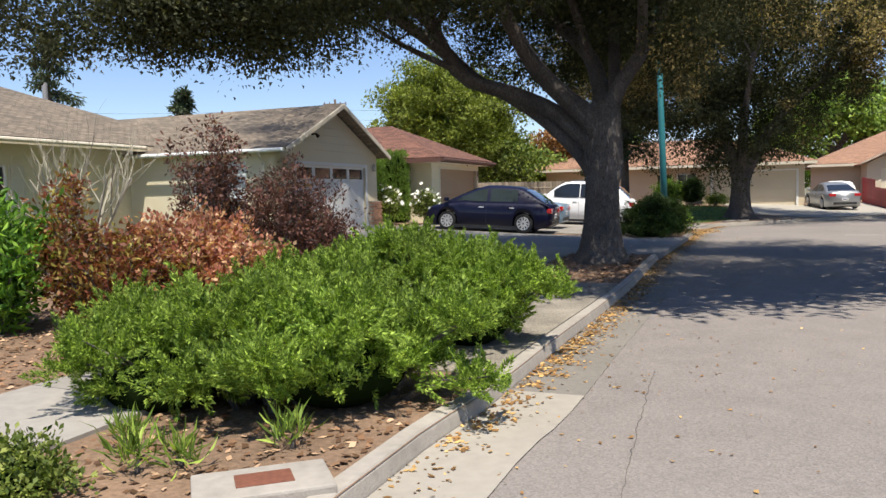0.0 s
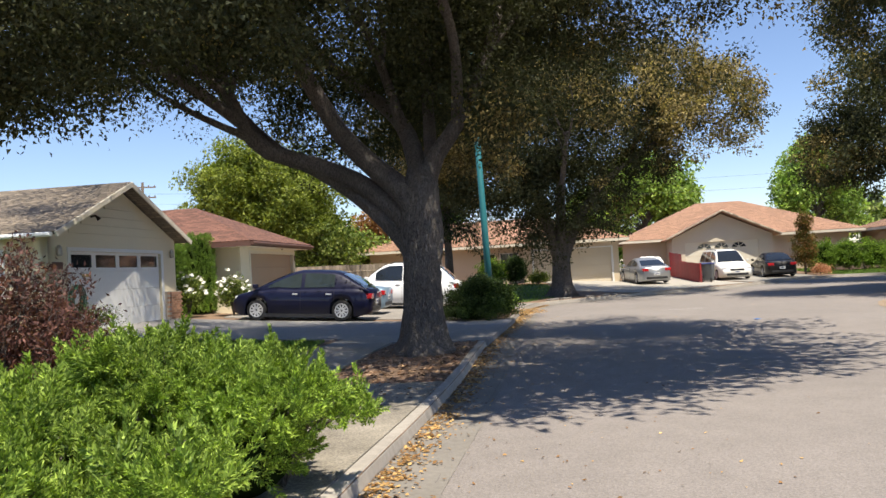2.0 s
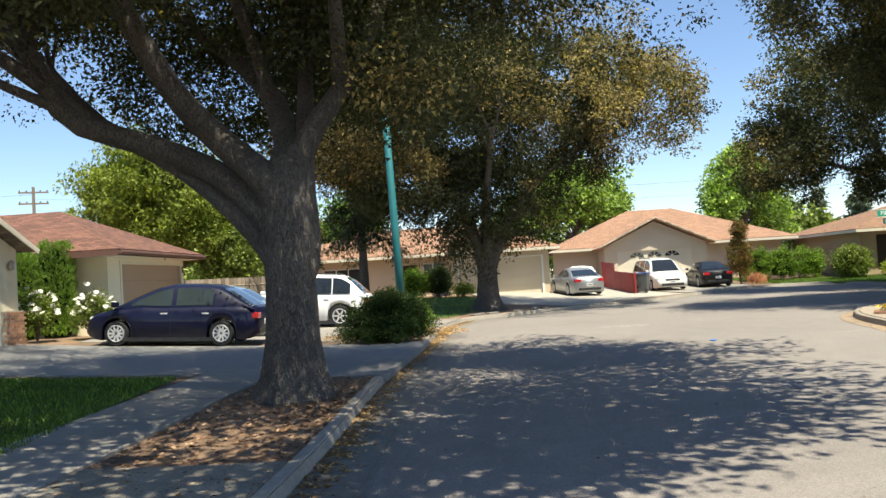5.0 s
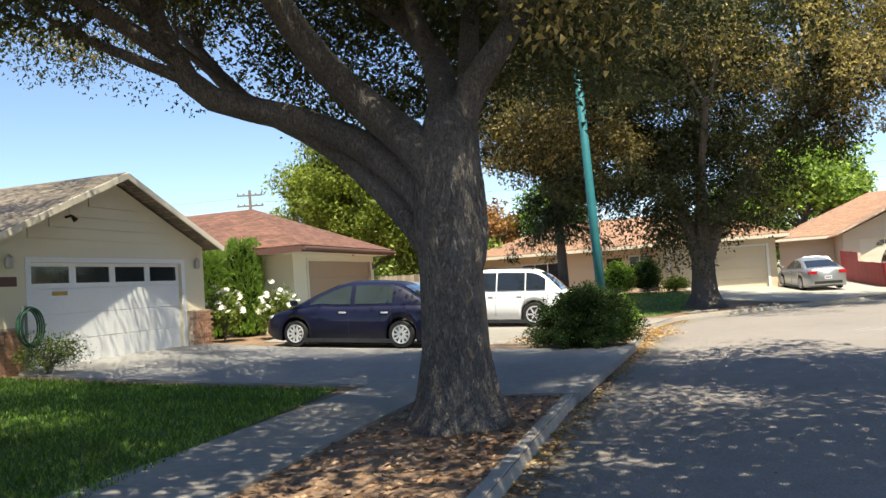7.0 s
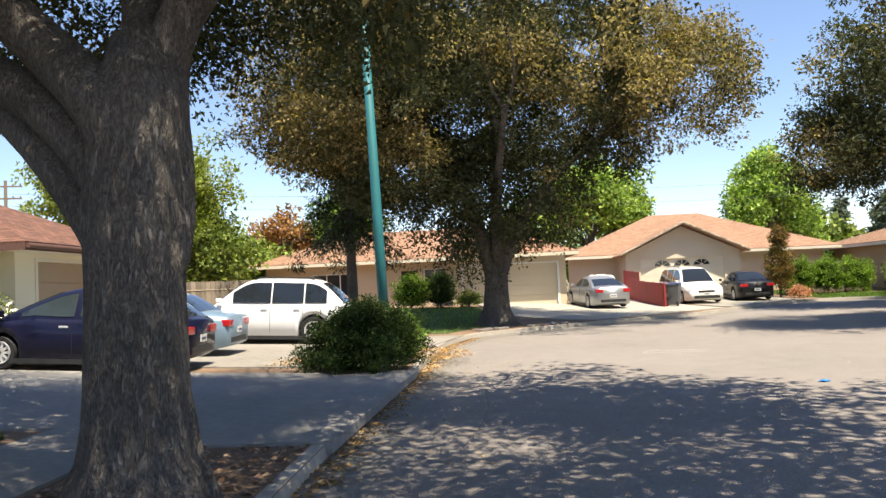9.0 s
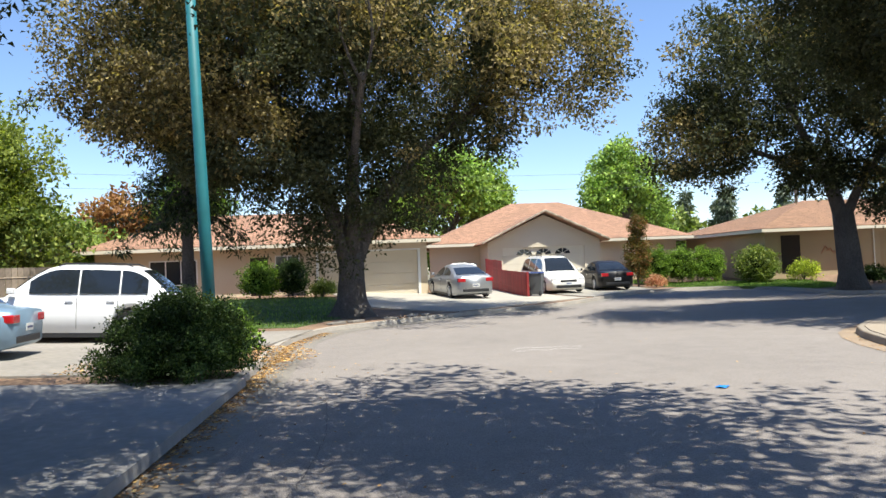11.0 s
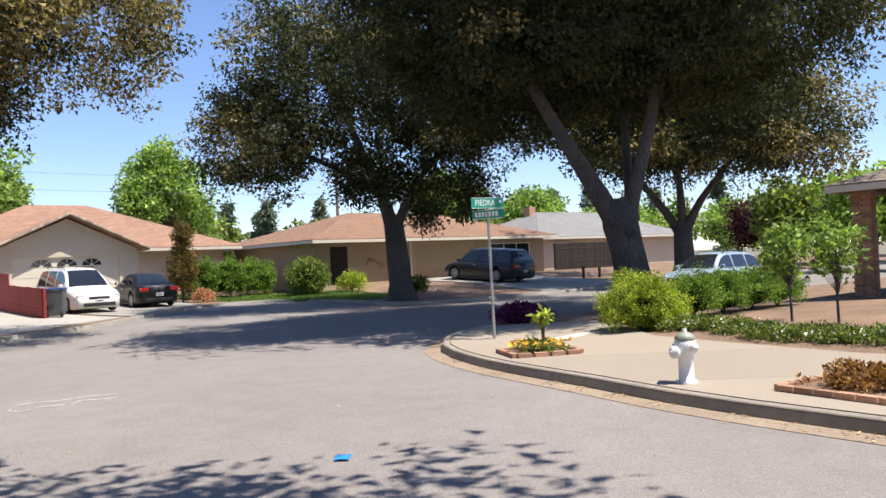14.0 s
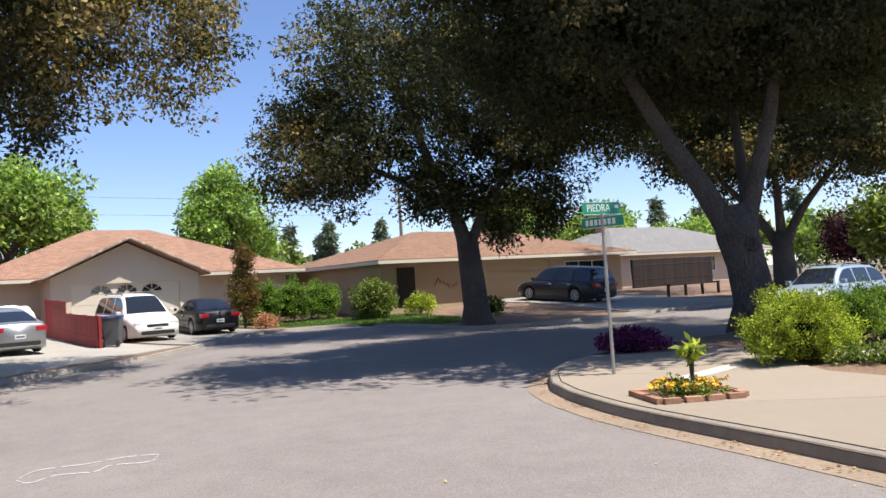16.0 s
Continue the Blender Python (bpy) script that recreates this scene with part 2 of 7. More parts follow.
def add_tube(bm, points, radii, sides=8, cap=True):
    """A tapered tube along points."""
    pts = [Vector(p) for p in points]
    rings = []
    side = None
    for i, p in enumerate(pts):
        way = (pts[min(i + 1, len(pts) - 1)] - pts[max(i - 1, 0)]).normalized()
        if side is None:
            side = way.cross(Vector((0.31, 0.95, 0.07))).normalized()
        side = (side - way * side.dot(way)).normalized()
        up = way.cross(side)
        r = radii[i]
        rings.append([bm.verts.new(p + (side * math.cos(a) + up * math.sin(a)) * r) for a in [2 * math.pi * k / sides for k in range(sides)]])
    for a, b in zip(rings, rings[1:]):
        for k in range(sides):
            bm.faces.new((a[k], a[(k + 1) % sides], b[(k + 1) % sides], b[k]))
    if cap:
        bm.faces.new(rings[0][::-1])
        bm.faces.new(rings[-1])
    return rings


def tube(points, radii, sides=8):
    bm = bmesh.new()
    add_tube(bm, points, radii, sides)
    return bm


def lathe(profile, sides=24, axis='Z'):
    bm = bmesh.new()
    rings = []
    for r, z in profile:
        rings.append([bm.verts.new((r * math.cos(2 * math.pi * k / sides), r * math.sin(2 * math.pi * k / sides), z)) for k in range(sides)])
    for a, b in zip(rings, rings[1:]):
        for k in range(sides):
            bm.faces.new((a[k], a[(k + 1) % sides], b[(k + 1) % sides], b[k]))
    bm.faces.new(rings[0][::-1])
    bm.faces.new(rings[-1])
    return bm


# ---- the ground ----
KERB_WEST = [(-9.3, -20.0), (-3.9, -5.4), (-0.55, 3.95), (0.35, 6.05), (1.27, 8.4), (2.22, 10.75), (3.35, 13.7), (4.37, 16.6), (5.38, 19.3), (6.4, 21.8),
             (7.25, 23.8), (8.4, 26.7), (9.8, 30.2), (10.8, 32.0), (12.1, 33.7), (13.9, 34.5), (15.6, 35.3), (18.5, 36.4), (21.6, 37.2), (23.6, 38.2),
             (26.0, 39.7), (29.0, 41.6), (32.0, 43.0), (34.4, 43.2), (35.7, 41.7), (35.2, 38.3), (33.6, 34.9), (32.6, 32.6), (34.2, 30.9),
             (44.0, 27.4), (90.0, 10.7)]
KERB_EAST = [(1.9, -20.0), (9.3, 1.0), (12.9, 11.0), (14.3, 14.6), (14.9, 16.1), (15.35, 17.2), (15.78, 18.05), (16.5, 19.2), (17.1, 20.25), (17.8, 21.35),
             (18.8, 22.5), (19.5, 23.1), (20.2, 23.5), (21.2, 23.95), (22.6, 24.2), (24.6, 23.9), (34.0, 20.8), (90.0, 0.6)]


def near_distance(x, y, line):
    p = np.array((x, y))
    a = np.array(line[:-1])
    b = np.array(line[1:])
    ab = b - a
    k = np.clip(((p - a) * ab).sum(1) / (ab * ab).sum(1), 0, 1)
    return float(np.sqrt((((a + ab * k[:, None]) - p) ** 2).sum(1).min()))


def terrain(x, y):
    """Height of the yards: level with the kerb, rising gently to the houses."""
    d = min(near_distance(x, y, KERB_WEST), near_distance(x, y, KERB_EAST))
    return 0.13 + 0.5 * (min(max(d - 1.0, 0.0), 10.0) / 10.0) ** 1.5


def resample(line, step):
    out = []
    for (x0, y0), (x1, y1) in zip(line, line[1:]):
        n = max(1, int(math.hypot(x1 - x0, y1 - y0) / step))
        out += [(x0 + (x1 - x0) * i / n, y0 + (y1 - y0) * i / n) for i in range(n)]
    return out + [line[-1]]


def smooth_line(line, step=0.5):
    """The line rounded through its points (Catmull-Rom)."""
    pts = [Vector(p) for p in line]
    out = []
    for i in range(len(pts) - 1):
        p0, p1, p2, p3 = pts[max(i - 1, 0)], pts[i], pts[i + 1], pts[min(i + 2, len(pts) - 1)]
        n = max(1, int((p2 - p1).length / step))
        for k in range(n):
            t = k / n
            q = 0.5 * ((2 * p1) + (p2 - p0) * t + (2 * p0 - 5 * p1 + 4 * p2 - p3) * t * t + (3 * p1 - p0 - 3 * p2 + p3) * t ** 3)
            out.append((q.x, q.y))
    return out + [tuple(line[-1])]


WEST = smooth_line(KERB_WEST)
EAST = smooth_line(KERB_EAST)


def offset_line(line, d):
    """The line moved to its left by d."""
    out = []
    for i, p in enumerate(line):
        a, b = Vector(line[max(i - 1, 0)]), Vector(line[min(i + 1, len(line) - 1)])
        w = (b - a).normalized()
        out.append((p[0] - w.y * d, p[1] + w.x * d))
    return out


def patch_mesh(name, outline, height, step, mat, skirt=0.12):
    """A sheet over the outline, its height from height(x, y), with a skirt down at its rim."""
    from mathutils.geometry import delaunay_2d_cdt
    rim = resample(list(outline) + [outline[0]], step)[:-1]
    xs, ys = [p[0] for p in rim], [p[1] for p in rim]
    poly = np.array(rim)
    gx, gy = np.meshgrid(np.arange(min(xs), max(xs), step), np.arange(min(ys), max(ys), step))
    g = np.stack((gx.ravel(), gy.ravel()), 1)
    inside = np.zeros(len(g), bool)
    j = len(poly) - 1
    for i in range(len(poly)):
        (xi, yi), (xj, yj) = poly[i], poly[j]
        if yi != yj:
            cross = ((yi > g[:, 1]) != (yj > g[:, 1])) & (g[:, 0] < (xj - xi) * (g[:, 1] - yi) / (yj - yi) + xi)
            inside ^= cross
        j = i
    pts = [Vector(p) for p in rim] + [Vector(p) for p in g[inside]]
    edges = [(i, (i + 1) % len(rim)) for i in range(len(rim))]
    v, e, f, ov, oe, of = delaunay_2d_cdt(pts, edges, [], 1, 1e-4)
    verts = [(p.x, p.y, height(p.x, p.y)) for p in v]
    faces = []
    for t in f:
        a, b, c = [v[i] for i in t[:3]]
        faces.append(t if (b - a).cross(c - a) > 0 else t[::-1])
    if skirt:
        seen = {}
        for t in faces:
            for a, b in zip(t, list(t[1:]) + [t[0]]):
                seen[(a, b)] = True
        for a, b in list(seen):
            if (b, a) not in seen:
                n = len(verts)
                verts += [(verts[a][0], verts[a][1], verts[a][2] - skirt), (verts[b][0], verts[b][1], verts[b][2] - skirt)]
                faces.append((b, a, n, n + 1))
    return mesh_from(name, verts, faces, mat)


def lift(d):
    return lambda x, y: terrain(x, y) + d


def ribbon(name, left, right, z_left, z_right, mat):
    """A strip between two lines of equal length."""
    verts = [(x, y, z_left) for x, y in left] + [(x, y, z_right) for x, y in right]
    n = len(left)
    return mesh_from(name, verts, [(i, n + i, n + i + 1, i + 1) for i in range(n - 1)], mat)


def kerb_mesh(name, line, side, mat, gap=()):
    """A concrete kerb 0.15 m wide along the line; side +1: the yard lies to the left."""
    cross = [(0.0, -0.25), (0.0, 0.03), (0.018, 0.115), (0.04, 0.14), (0.15, 0.142), (0.15, -0.25)]
    rows = []
    for o, z in cross:
        rows.append([(x, y, z) for x, y in offset_line(line, side * o)])
    verts = [p for r in rows for p in r]
    n = len(line)
    faces = []
    for k in range(len(cross) - 1):
        for i in range(n - 1):
            f = (k * n + i, k * n + i + 1, (k + 1) * n + i + 1, (k + 1) * n + i)
            faces.append(f if side < 0 else f[::-1])
    return mesh_from(name, verts, faces, mat)


tagged(new("ground", mesh_from("ground", [(-1500, -1500, -0.4), (1500, -1500, -0.4), (1500, 1500, -0.4), (-1500, 1500, -0.4)], [(0, 1, 2, 3)], GROUND)),
       "flat dry earth reaching to the horizon", "ground", kind="structure")
tagged(new("road", patch_mesh("road", offset_line(WEST, 0.08) + offset_line(EAST, -0.08)[::-1], lambda x, y: 0.0, 2.0, ASPHALT, 0.0)), "worn grey asphalt residential street", "road", kind="structure")


def block(line, far, name, mat):
    return patch_mesh(name, offset_line(line, 0.02 if line is WEST else -0.02) + far, lift(0.0), 1.5, mat, 0.0)


near_far_w = [(92, 14), (92, 75), (-45, 75), (-45, -20)]
near_far_e = [(90, -25), (0, -25)]
tagged(new("soil_yard", block(WEST, near_far_w, "soil_yard", SOIL)), "bare brown soil and bark mulch front yards", "yard", kind="structure")
tagged(new("soil_yard", block(EAST, near_far_e, "soil_yard", SOIL)), "bare brown soil corner yard behind the pavement", "yard", kind="structure")

DIRT = material("gutter_dirt", (0.27, 0.205, 0.145), 0.95, vary=0.3, scale=20.0, big=0.8, bump=0.004, bump_scale=60.0)

tagged(new("kerb", kerb_mesh("kerb", WEST, 1, KERB)), "worn concrete kerb along the street", "kerb", kind="structure")
tagged(new("kerb", kerb_mesh("kerb", EAST, -1, KERB_TAN)), "rounded concrete kerb at the corner", "kerb", kind="structure")
tagged(new("gutter", ribbon("gutter", WEST, offset_line(WEST, -0.62), 0.012, 0.006, GUTTER)), "leaf-strewn concrete gutter beside the kerb", "gutter", kind="structure")
tagged(new("gutter", ribbon("gutter", offset_line(EAST, 0.32), EAST, 0.006, 0.012, DIRT)), "dusty brown gutter at the corner kerb", "gutter", kind="structure")

PAN = material("new_gutter_concrete", (0.33, 0.3, 0.255), 0.9, vary=0.12, scale=9.0, big=0.7, bump=0.002, bump_scale=90.0)
pan_run = [i for i, p in enumerate(WEST) if -4.0 < p[1] < 6.8 and p[0] < 2.0]
pan_out = offset_line(WEST, -0.62)
tagged(new("gutter", ribbon("gutter", [WEST[i] for i in pan_run], [pan_out[i] for i in pan_run], 0.016, 0.01, PAN)), "pale renewed concrete gutter pan beside the kerb", "gutter", kind="structure")


def sheet(name, outline, d, mat, label, category, step=0.7):
    return tagged(new(name, patch_mesh(name, outline, lift(d), step, mat)), label, category, kind="structure")


lawn_a = [(0.25, 14.3), (0.95, 17.3), (1.75, 20.2), (-1.2, 21.3), (-3.9, 22.3), (-9.0, 24.2), (-11.5, 17.5), (-3.5, 14.2)]
sheet("lawn", lawn_a, 0.02, GRASS_BASE, "green front lawn in the oak's shade", "lawn")
drive_a = [(5.05, 18.3), (7.0, 23.0), (7.55, 24.3), (5.0, 25.4), (2.8, 26.4), (-2.6, 28.6), (-4.5, 23.0), (2.2, 20.5), (3.0, 19.2)]
sheet("driveway", drive_a, 0.035, DRIVE, "grey concrete driveway up to the white garage door", "driveway")
drive_b = [(9.3, 29.6), (11.3, 32.9), (8.5, 34.2), (3.0, 36.4), (-0.2, 31.9), (-0.9, 29.0), (3.2, 27.3), (5.6, 26.3), (7.7, 27.2)]
sheet("driveway", drive_b, 0.035, DRIVE_PALE, "pale concrete driveway with parked cars", "driveway")
lawn_c = [(11.3, 34.4), (12.6, 36.0), (14.3, 37.6), (15.6, 40.0), (16.3, 46.2), (7.0, 49.0), (5.0, 40.0), (8.6, 36.0)]
sheet("lawn", lawn_c, 0.02, GRASS_BASE, "small lawn before the beige house", "lawn")
drive_c = [(17.6, 36.5), (25.6, 39.9), (26.9, 50.0), (22.3, 46.8), (17.0, 48.3), (15.9, 41.0)]
sheet("driveway", drive_c, 0.035, CONCRETE, "sunlit pale concrete driveway", "driveway")
drive_d = [(26.1, 40.1), (29.0, 41.9), (32.6, 43.5), (35.2, 50.6), (29.0, 52.5), (27.4, 50.0)]
sheet("driveway", drive_d, 0.035, CONCRETE, "pale concrete driveway with two parked cars", "driveway")
lawn_d = [(34.5, 43.6), (35.9, 42.3), (35.4, 38.3), (34.2, 35.6), (36.6, 35.0), (41.0, 42.0), (37.0, 47.5), (38.0, 50.5), (36.0, 50.9)]
sheet("lawn", lawn_d, 0.02, GRASS_BASE, "green side lawn before the hedge", "lawn")
drive_e = [(39.0, 29.6), (47.5, 26.6), (51.3, 38.4), (45.6, 40.4), (42.2, 33.0)]
sheet("driveway", drive_e, 0.035, CONCRETE, "concrete driveway of the tan house", "driveway")


# ---- houses ----
def roof_faces(name, verts, faces, mat, parent, label=""):
    """Roof sheets with a uv in metres along and up each slope, given a thickness."""
    bm = bmesh.new()
    vs = [bm.verts.new(v) for v in verts]
    uv = bm.loops.layers.uv.new("UVMap")
    for f in faces:
        face = bm.faces.new([vs[i] for i in f])
        face.normal_update()
        if face.normal.z < 0:
            face.normal_flip()
        nrm = face.normal
        across = Vector((-nrm.y, nrm.x, 0))
        across = across.normalized() if across.length > 1e-4 else Vector((1, 0, 0))
        up = nrm.cross(across)
        for lp in face.loops:
            lp[uv].uv = (lp.vert.co.dot(across), lp.vert.co.dot(up))
    ob = part(name, bm, mat, parent, label)
    sol = ob.modifiers.new("thickness", 'SOLIDIFY')
    sol.thickness, sol.offset = 0.09, -1.0
    return ob


def hip_roof(parent, x0, x1, y0, y1, eave, rise, mat, label=""):
    """A hipped roof over a rectangle of eaves."""
    w, d = x1 - x0, y1 - y0
    if w >= d:
        r = d / 2
        a, b = (x0 + r, y0 + r, eave + rise), (x1 - r, y0 + r, eave + rise)
        faces = [(0, 1, 5, 4), (1, 2, 5), (2, 3, 4, 5), (3, 0, 4)]
    else:
        r = w / 2
        a, b = (x0 + r, y0 + r, eave + rise), (x0 + r, y1 - r, eave + rise)
        faces = [(0, 1, 4), (1, 2, 5, 4), (2, 3, 5), (3, 0, 4, 5)]
    verts = [(x0, y0, eave), (x1, y0, eave), (x1, y1, eave), (x0, y1, eave), a, b]
    ob = roof_faces("roof", verts, faces, mat, parent, label)
    fascia = bmesh.new()
    for xa, xb, ya, yb in ((x0, x1, y0 + 0.003, y0 + 0.04), (x0, x1, y1 - 0.04, y1 - 0.003), (x0 + 0.003, x0 + 0.04, y0 + 0.04, y1 - 0.04), (x1 - 0.04, x1 - 0.003, y0 + 0.04, y1 - 0.04)):
        add_box(fascia, xa, xb, ya, yb, eave - 0.2, eave - 0.035)
    return ob, fascia


def gable_roof(parent, x0, x1, y0, y1, eave, rise, mat, label=""):
    """A gable whose ridge runs back along y."""
    xm = (x0 + x1) / 2
    verts = [(x0, y0, eave), (xm, y0, eave + rise), (x1, y0, eave), (x0, y1, eave), (xm, y1, eave + rise), (x1, y1, eave)]
    return roof_faces("roof", verts, [(0, 1, 4, 3), (1, 2, 5, 4)], mat, parent, label)


def wall_with_holes(x0, x1, z0, z1, y0, y1, holes):
    """A wall along x from y0 to y1 thick, with openings (xa, xb, za, zb)."""
    bm = bmesh.new()
    xs = sorted({x0, x1, *[h[0] for h in holes], *[h[1] for h in holes]})
    for a, b in zip(xs, xs[1:]):
        spans = sorted((h[2], h[3]) for h in holes if h[0] <= a + 1e-6 and h[1] >= b - 1e-6)
        z = z0
        for lo, hi in spans:
            if lo > z:
                add_box(bm, a, b, y0, y1, z, lo)
            z = hi
        if z < z1:
            add_box(bm, a, b, y0, y1, z, z1)
    bmesh.ops.remove_doubles(bm, verts=bm.verts, dist=0.0005)
    return bm


def window(parent, x0, x1, z0, z1, y, panes=2, frame_mat=WHITE, glass=GLASS, turn=None):
    """A window unit in an opening of a wall whose outside is at y."""
    f = 0.06
    bm = bmesh.new()
    add_box(bm, x0 - f, x1 + f, y - 0.03, y + 0.06, z1, z1 + f)
    add_box(bm, x0 - f, x1 + f, y - 0.05, y + 0.06, z0 - f, z0)
    add_box(bm, x0 - f, x0, y - 0.03, y + 0.06, z0, z1)
    add_box(bm, x1, x1 + f, y - 0.03, y + 0.06, z0, z1)
    for i in range(1, panes):
        xm = x0 + (x1 - x0) * i / panes
        add_box(bm, xm - 0.025, xm + 0.025, y - 0.02, y + 0.05, z0, z1)
    if turn is not None:
        bm.transform(turn)
    w = part("window", bm, frame_mat, parent)
    for i in range(panes):
        a, b = x0 + (x1 - x0) * i / panes, x0 + (x1 - x0) * (i + 1) / panes
        g = box(a + 0.005, b - 0.005, y + 0.02, y + 0.03, z0, z1)
        if turn is not None:
            g.transform(turn)
        part("pane", g, glass, w, "dark glass pane")
    return w


def garage_door(parent, x0, x1, z0, z1, y, mat, rows=4, cols=4, lights=0, style="raised", label=""):
    """A sectional door: one panel a part, with an optional row of windows in the top section."""
    door = part("garage_door", box(x0, x1, y + 0.03, y + 0.06, z0, z1), mat, parent, label)
    h = (z1 - z0) / rows
    for r in range(rows):
        a, b = z0 + r * h + 0.006, z0 + (r + 1) * h - 0.006
        if lights and r == rows - 1:
            w = (x1 - x0) / lights
            sec = bmesh.new()
            add_box(sec, x0 + 0.003, x1 - 0.003, y, y + 0.028, a, a + 0.1)
            add_box(sec, x0 + 0.003, x1 - 0.003, y, y + 0.028, b - 0.07, b)
            for i in range(lights + 1):
                xm = x0 + i * w
                add_box(sec, max(x0 + 0.003, xm - 0.09), min(x1 - 0.003, xm + 0.09), y, y + 0.028, a + 0.1, b - 0.07)
            part("panel", sec, mat, door)
            for i in range(lights):
                part("pane", box(x0 + i * w + 0.092, x0 + (i + 1) * w - 0.092, y + 0.015, y + 0.026, a + 0.101, b - 0.071), GLASS, door, "dark glass pane")
        else:
            part("panel", box(x0 + 0.003, x1 - 0.003, y, y + 0.028, a, b, 0.008), mat, door)
    return door


HOUSE_A = thing("house", pose(-4.3, 23.4, 0.6, 0, 0, 70), "cream stucco house with grey-brown shingle roof and white garage door", "house")


def build_house_a(h):
    part("wall", wall_with_holes(-0.75, 5.8, -0.4, 2.5, 0.0, 0.18, [(0.15, 4.85, -0.4, 2.08)]), CREAM, h)
    gable = bmesh.new()
    vs = [gable.verts.new(p) for p in ((-0.75, 0.0, 2.5), (5.8, 0.0, 2.5), (2.53, 0.0, 3.88), (-0.75, 0.16, 2.5), (5.8, 0.16, 2.5), (2.53, 0.16, 3.88))]
    for f in ((0, 1, 2), (5, 4, 3), (0, 3, 4, 1), (1, 4, 5, 2), (2, 5, 3, 0)):
        gable.faces.new([vs[i] for i in f])
    part("gable", gable, CREAM, h, "cream board gable")
    for i in range(6):
        z = 2.55 + i * 0.24
        half = 3.2 * (3.82 - z - 0.225) / 1.38
        if half > 0.2:
            part("gable_board", box(2.53 - half, 2.53 + half, -0.02 - 0.004 * (i % 2), -0.001, z, min(z + 0.225, 3.82)), CREAM, h)
    turn = pose(-0.75, 0, 0, 0, 0, 90)
    side = wall_with_holes(0.0, 5.3, -0.5, 2.5, 0.0, 0.16, [(1.78, 2.9, 0.95, 2.1)])
    side.transform(turn @ Matrix.Scale(-1, 4, (0, 1, 0)))
    bmesh.ops.reverse_faces(side, faces=side.faces)
    part("wall", side, CREAM, h)
    window(h, 1.78, 2.9, 0.95, 2.1, -0.02, 2, WHITE, GLASS, pose(-0.73, 4.68, 0, 0, 0, -90))
    sh = part("shutter", box(-0.8, -0.752, 1.12, 1.7, 0.9, 2.15, 0.006), WHITE, h, "white louvred shutter")
    for k in range(9):
        part("slat", box(-0.815, -0.802, 1.18, 1.64, 0.97 + k * 0.125, 1.06 + k * 0.125), WHITE, sh)
    part("wall", box(5.64, 5.8, 0.18, 12.0, -0.5, 2.5), CREAM, h)
    part("wall", wall_with_holes(-14.0, -0.6, -0.6, 2.72, 5.3, 5.48, [(-6.9, -5.3, 0.85, 2.05)]), CREAM, h)
    window(h, -6.9, -5.3, 0.85, 2.05, 5.3, 2)
    for x in (-5.15, -7.5):
        s = part("shutter", box(x, x + 0.45, 5.25, 5.298, 0.8, 2.1), TRIM, h, "cream louvred shutter")
        for k in range(9):
            part("slat", box(x + 0.06, x + 0.39, 5.235, 5.248, 0.88 + k * 0.13, 0.97 + k * 0.13), TRIM, s)
    garage_door(h, 0.15, 4.85, 0.0, 2.08, 0.08, WHITE, 4, 4, 4, label="white sectional garage door with a row of windows")
    jamb = bmesh.new()
    add_box(jamb, 0.02, 0.15, -0.02, 0.1, 0.0, 2.18)
    add_box(jamb, 4.85, 4.98, -0.02, 0.1, 0.0, 2.18)
    add_box(jamb, 0.15, 4.85, -0.02, 0.1, 2.08, 2.18)
    part("door_frame", jamb, WHITE, h)
    gable_roof(h, -1.05, 6.12, -0.4, 9.6, 2.52, 1.53, ROOF_A, "grey-brown shingle roof, partly shaded")
    ob, fascia = hip_roof(h, -15.0, 3.4, 4.6, 15.0, 2.79, 2.15, ROOF_A)
    part("fascia", fascia, TRIM, h)
    rake = bmesh.new()
    for sx in (-1, 1):
        a, b = Vector((2.535 + sx * 3.6, -0.43, 2.45)), Vector((2.535, -0.43, 3.99))
        t = Matrix.Translation((a + b) / 2) @ (b - a).to_track_quat('X', 'Z').to_matrix().to_4x4()
        add_box(rake, -(b - a).length / 2, (b - a).length / 2, -0.02, 0.02, -0.08, 0.05, 0, t)
    part("bargeboard", rake, TRIM, h)
    part("gutter", tube([(-1.12, -0.35, 2.44), (-1.12, 5.0, 2.44)], [0.06, 0.06], 8), WHITE, h)
    part("gutter", tube([(-15.0, 4.52, 2.7), (-0.9, 4.52, 2.7)], [0.06, 0.06], 8), TRIM, h)
    part("downpipe", tube([(-1.12, 0.5, 2.42), (-1.0, 0.5, 2.25), (-0.82, 0.5, 2.1), (-0.82, 0.5, 0.0)], [0.035] * 4, 8), TRIM, h)
    part("vent_pipe", tube([(0.5, 9.8, 4.5), (0.5, 9.8, 5.2)], [0.09, 0.09], 8), METAL, h)
    for x in (-0.42, 5.42):
        part("wall_lamp", lathe([(0.05, 0), (0.07, 0.03), (0.07, 0.2), (0.02, 0.27)], 8), METAL, h, "small grey wall lantern").matrix_basis = pose(x, -0.09, 1.95)
    part("flood_light", tube([(1.1, 0.0, 3.0), (1.1, -0.16, 3.02), (1.14, -0.24, 2.92)], [0.03, 0.03, 0.06], 8), DARKWOOD, h)
    part("number_plaque", box(-0.6, -0.2, -0.025, -0.002, 1.62, 1.8), BROWN, h, "dark house number plaque")
    part("mail_slot", box(0.75, 1.15, 0.065, 0.078, 1.42, 1.5, 0.004), material("brass", (0.5, 0.36, 0.12), 0.35, 0.9), h, "brass mail slot")
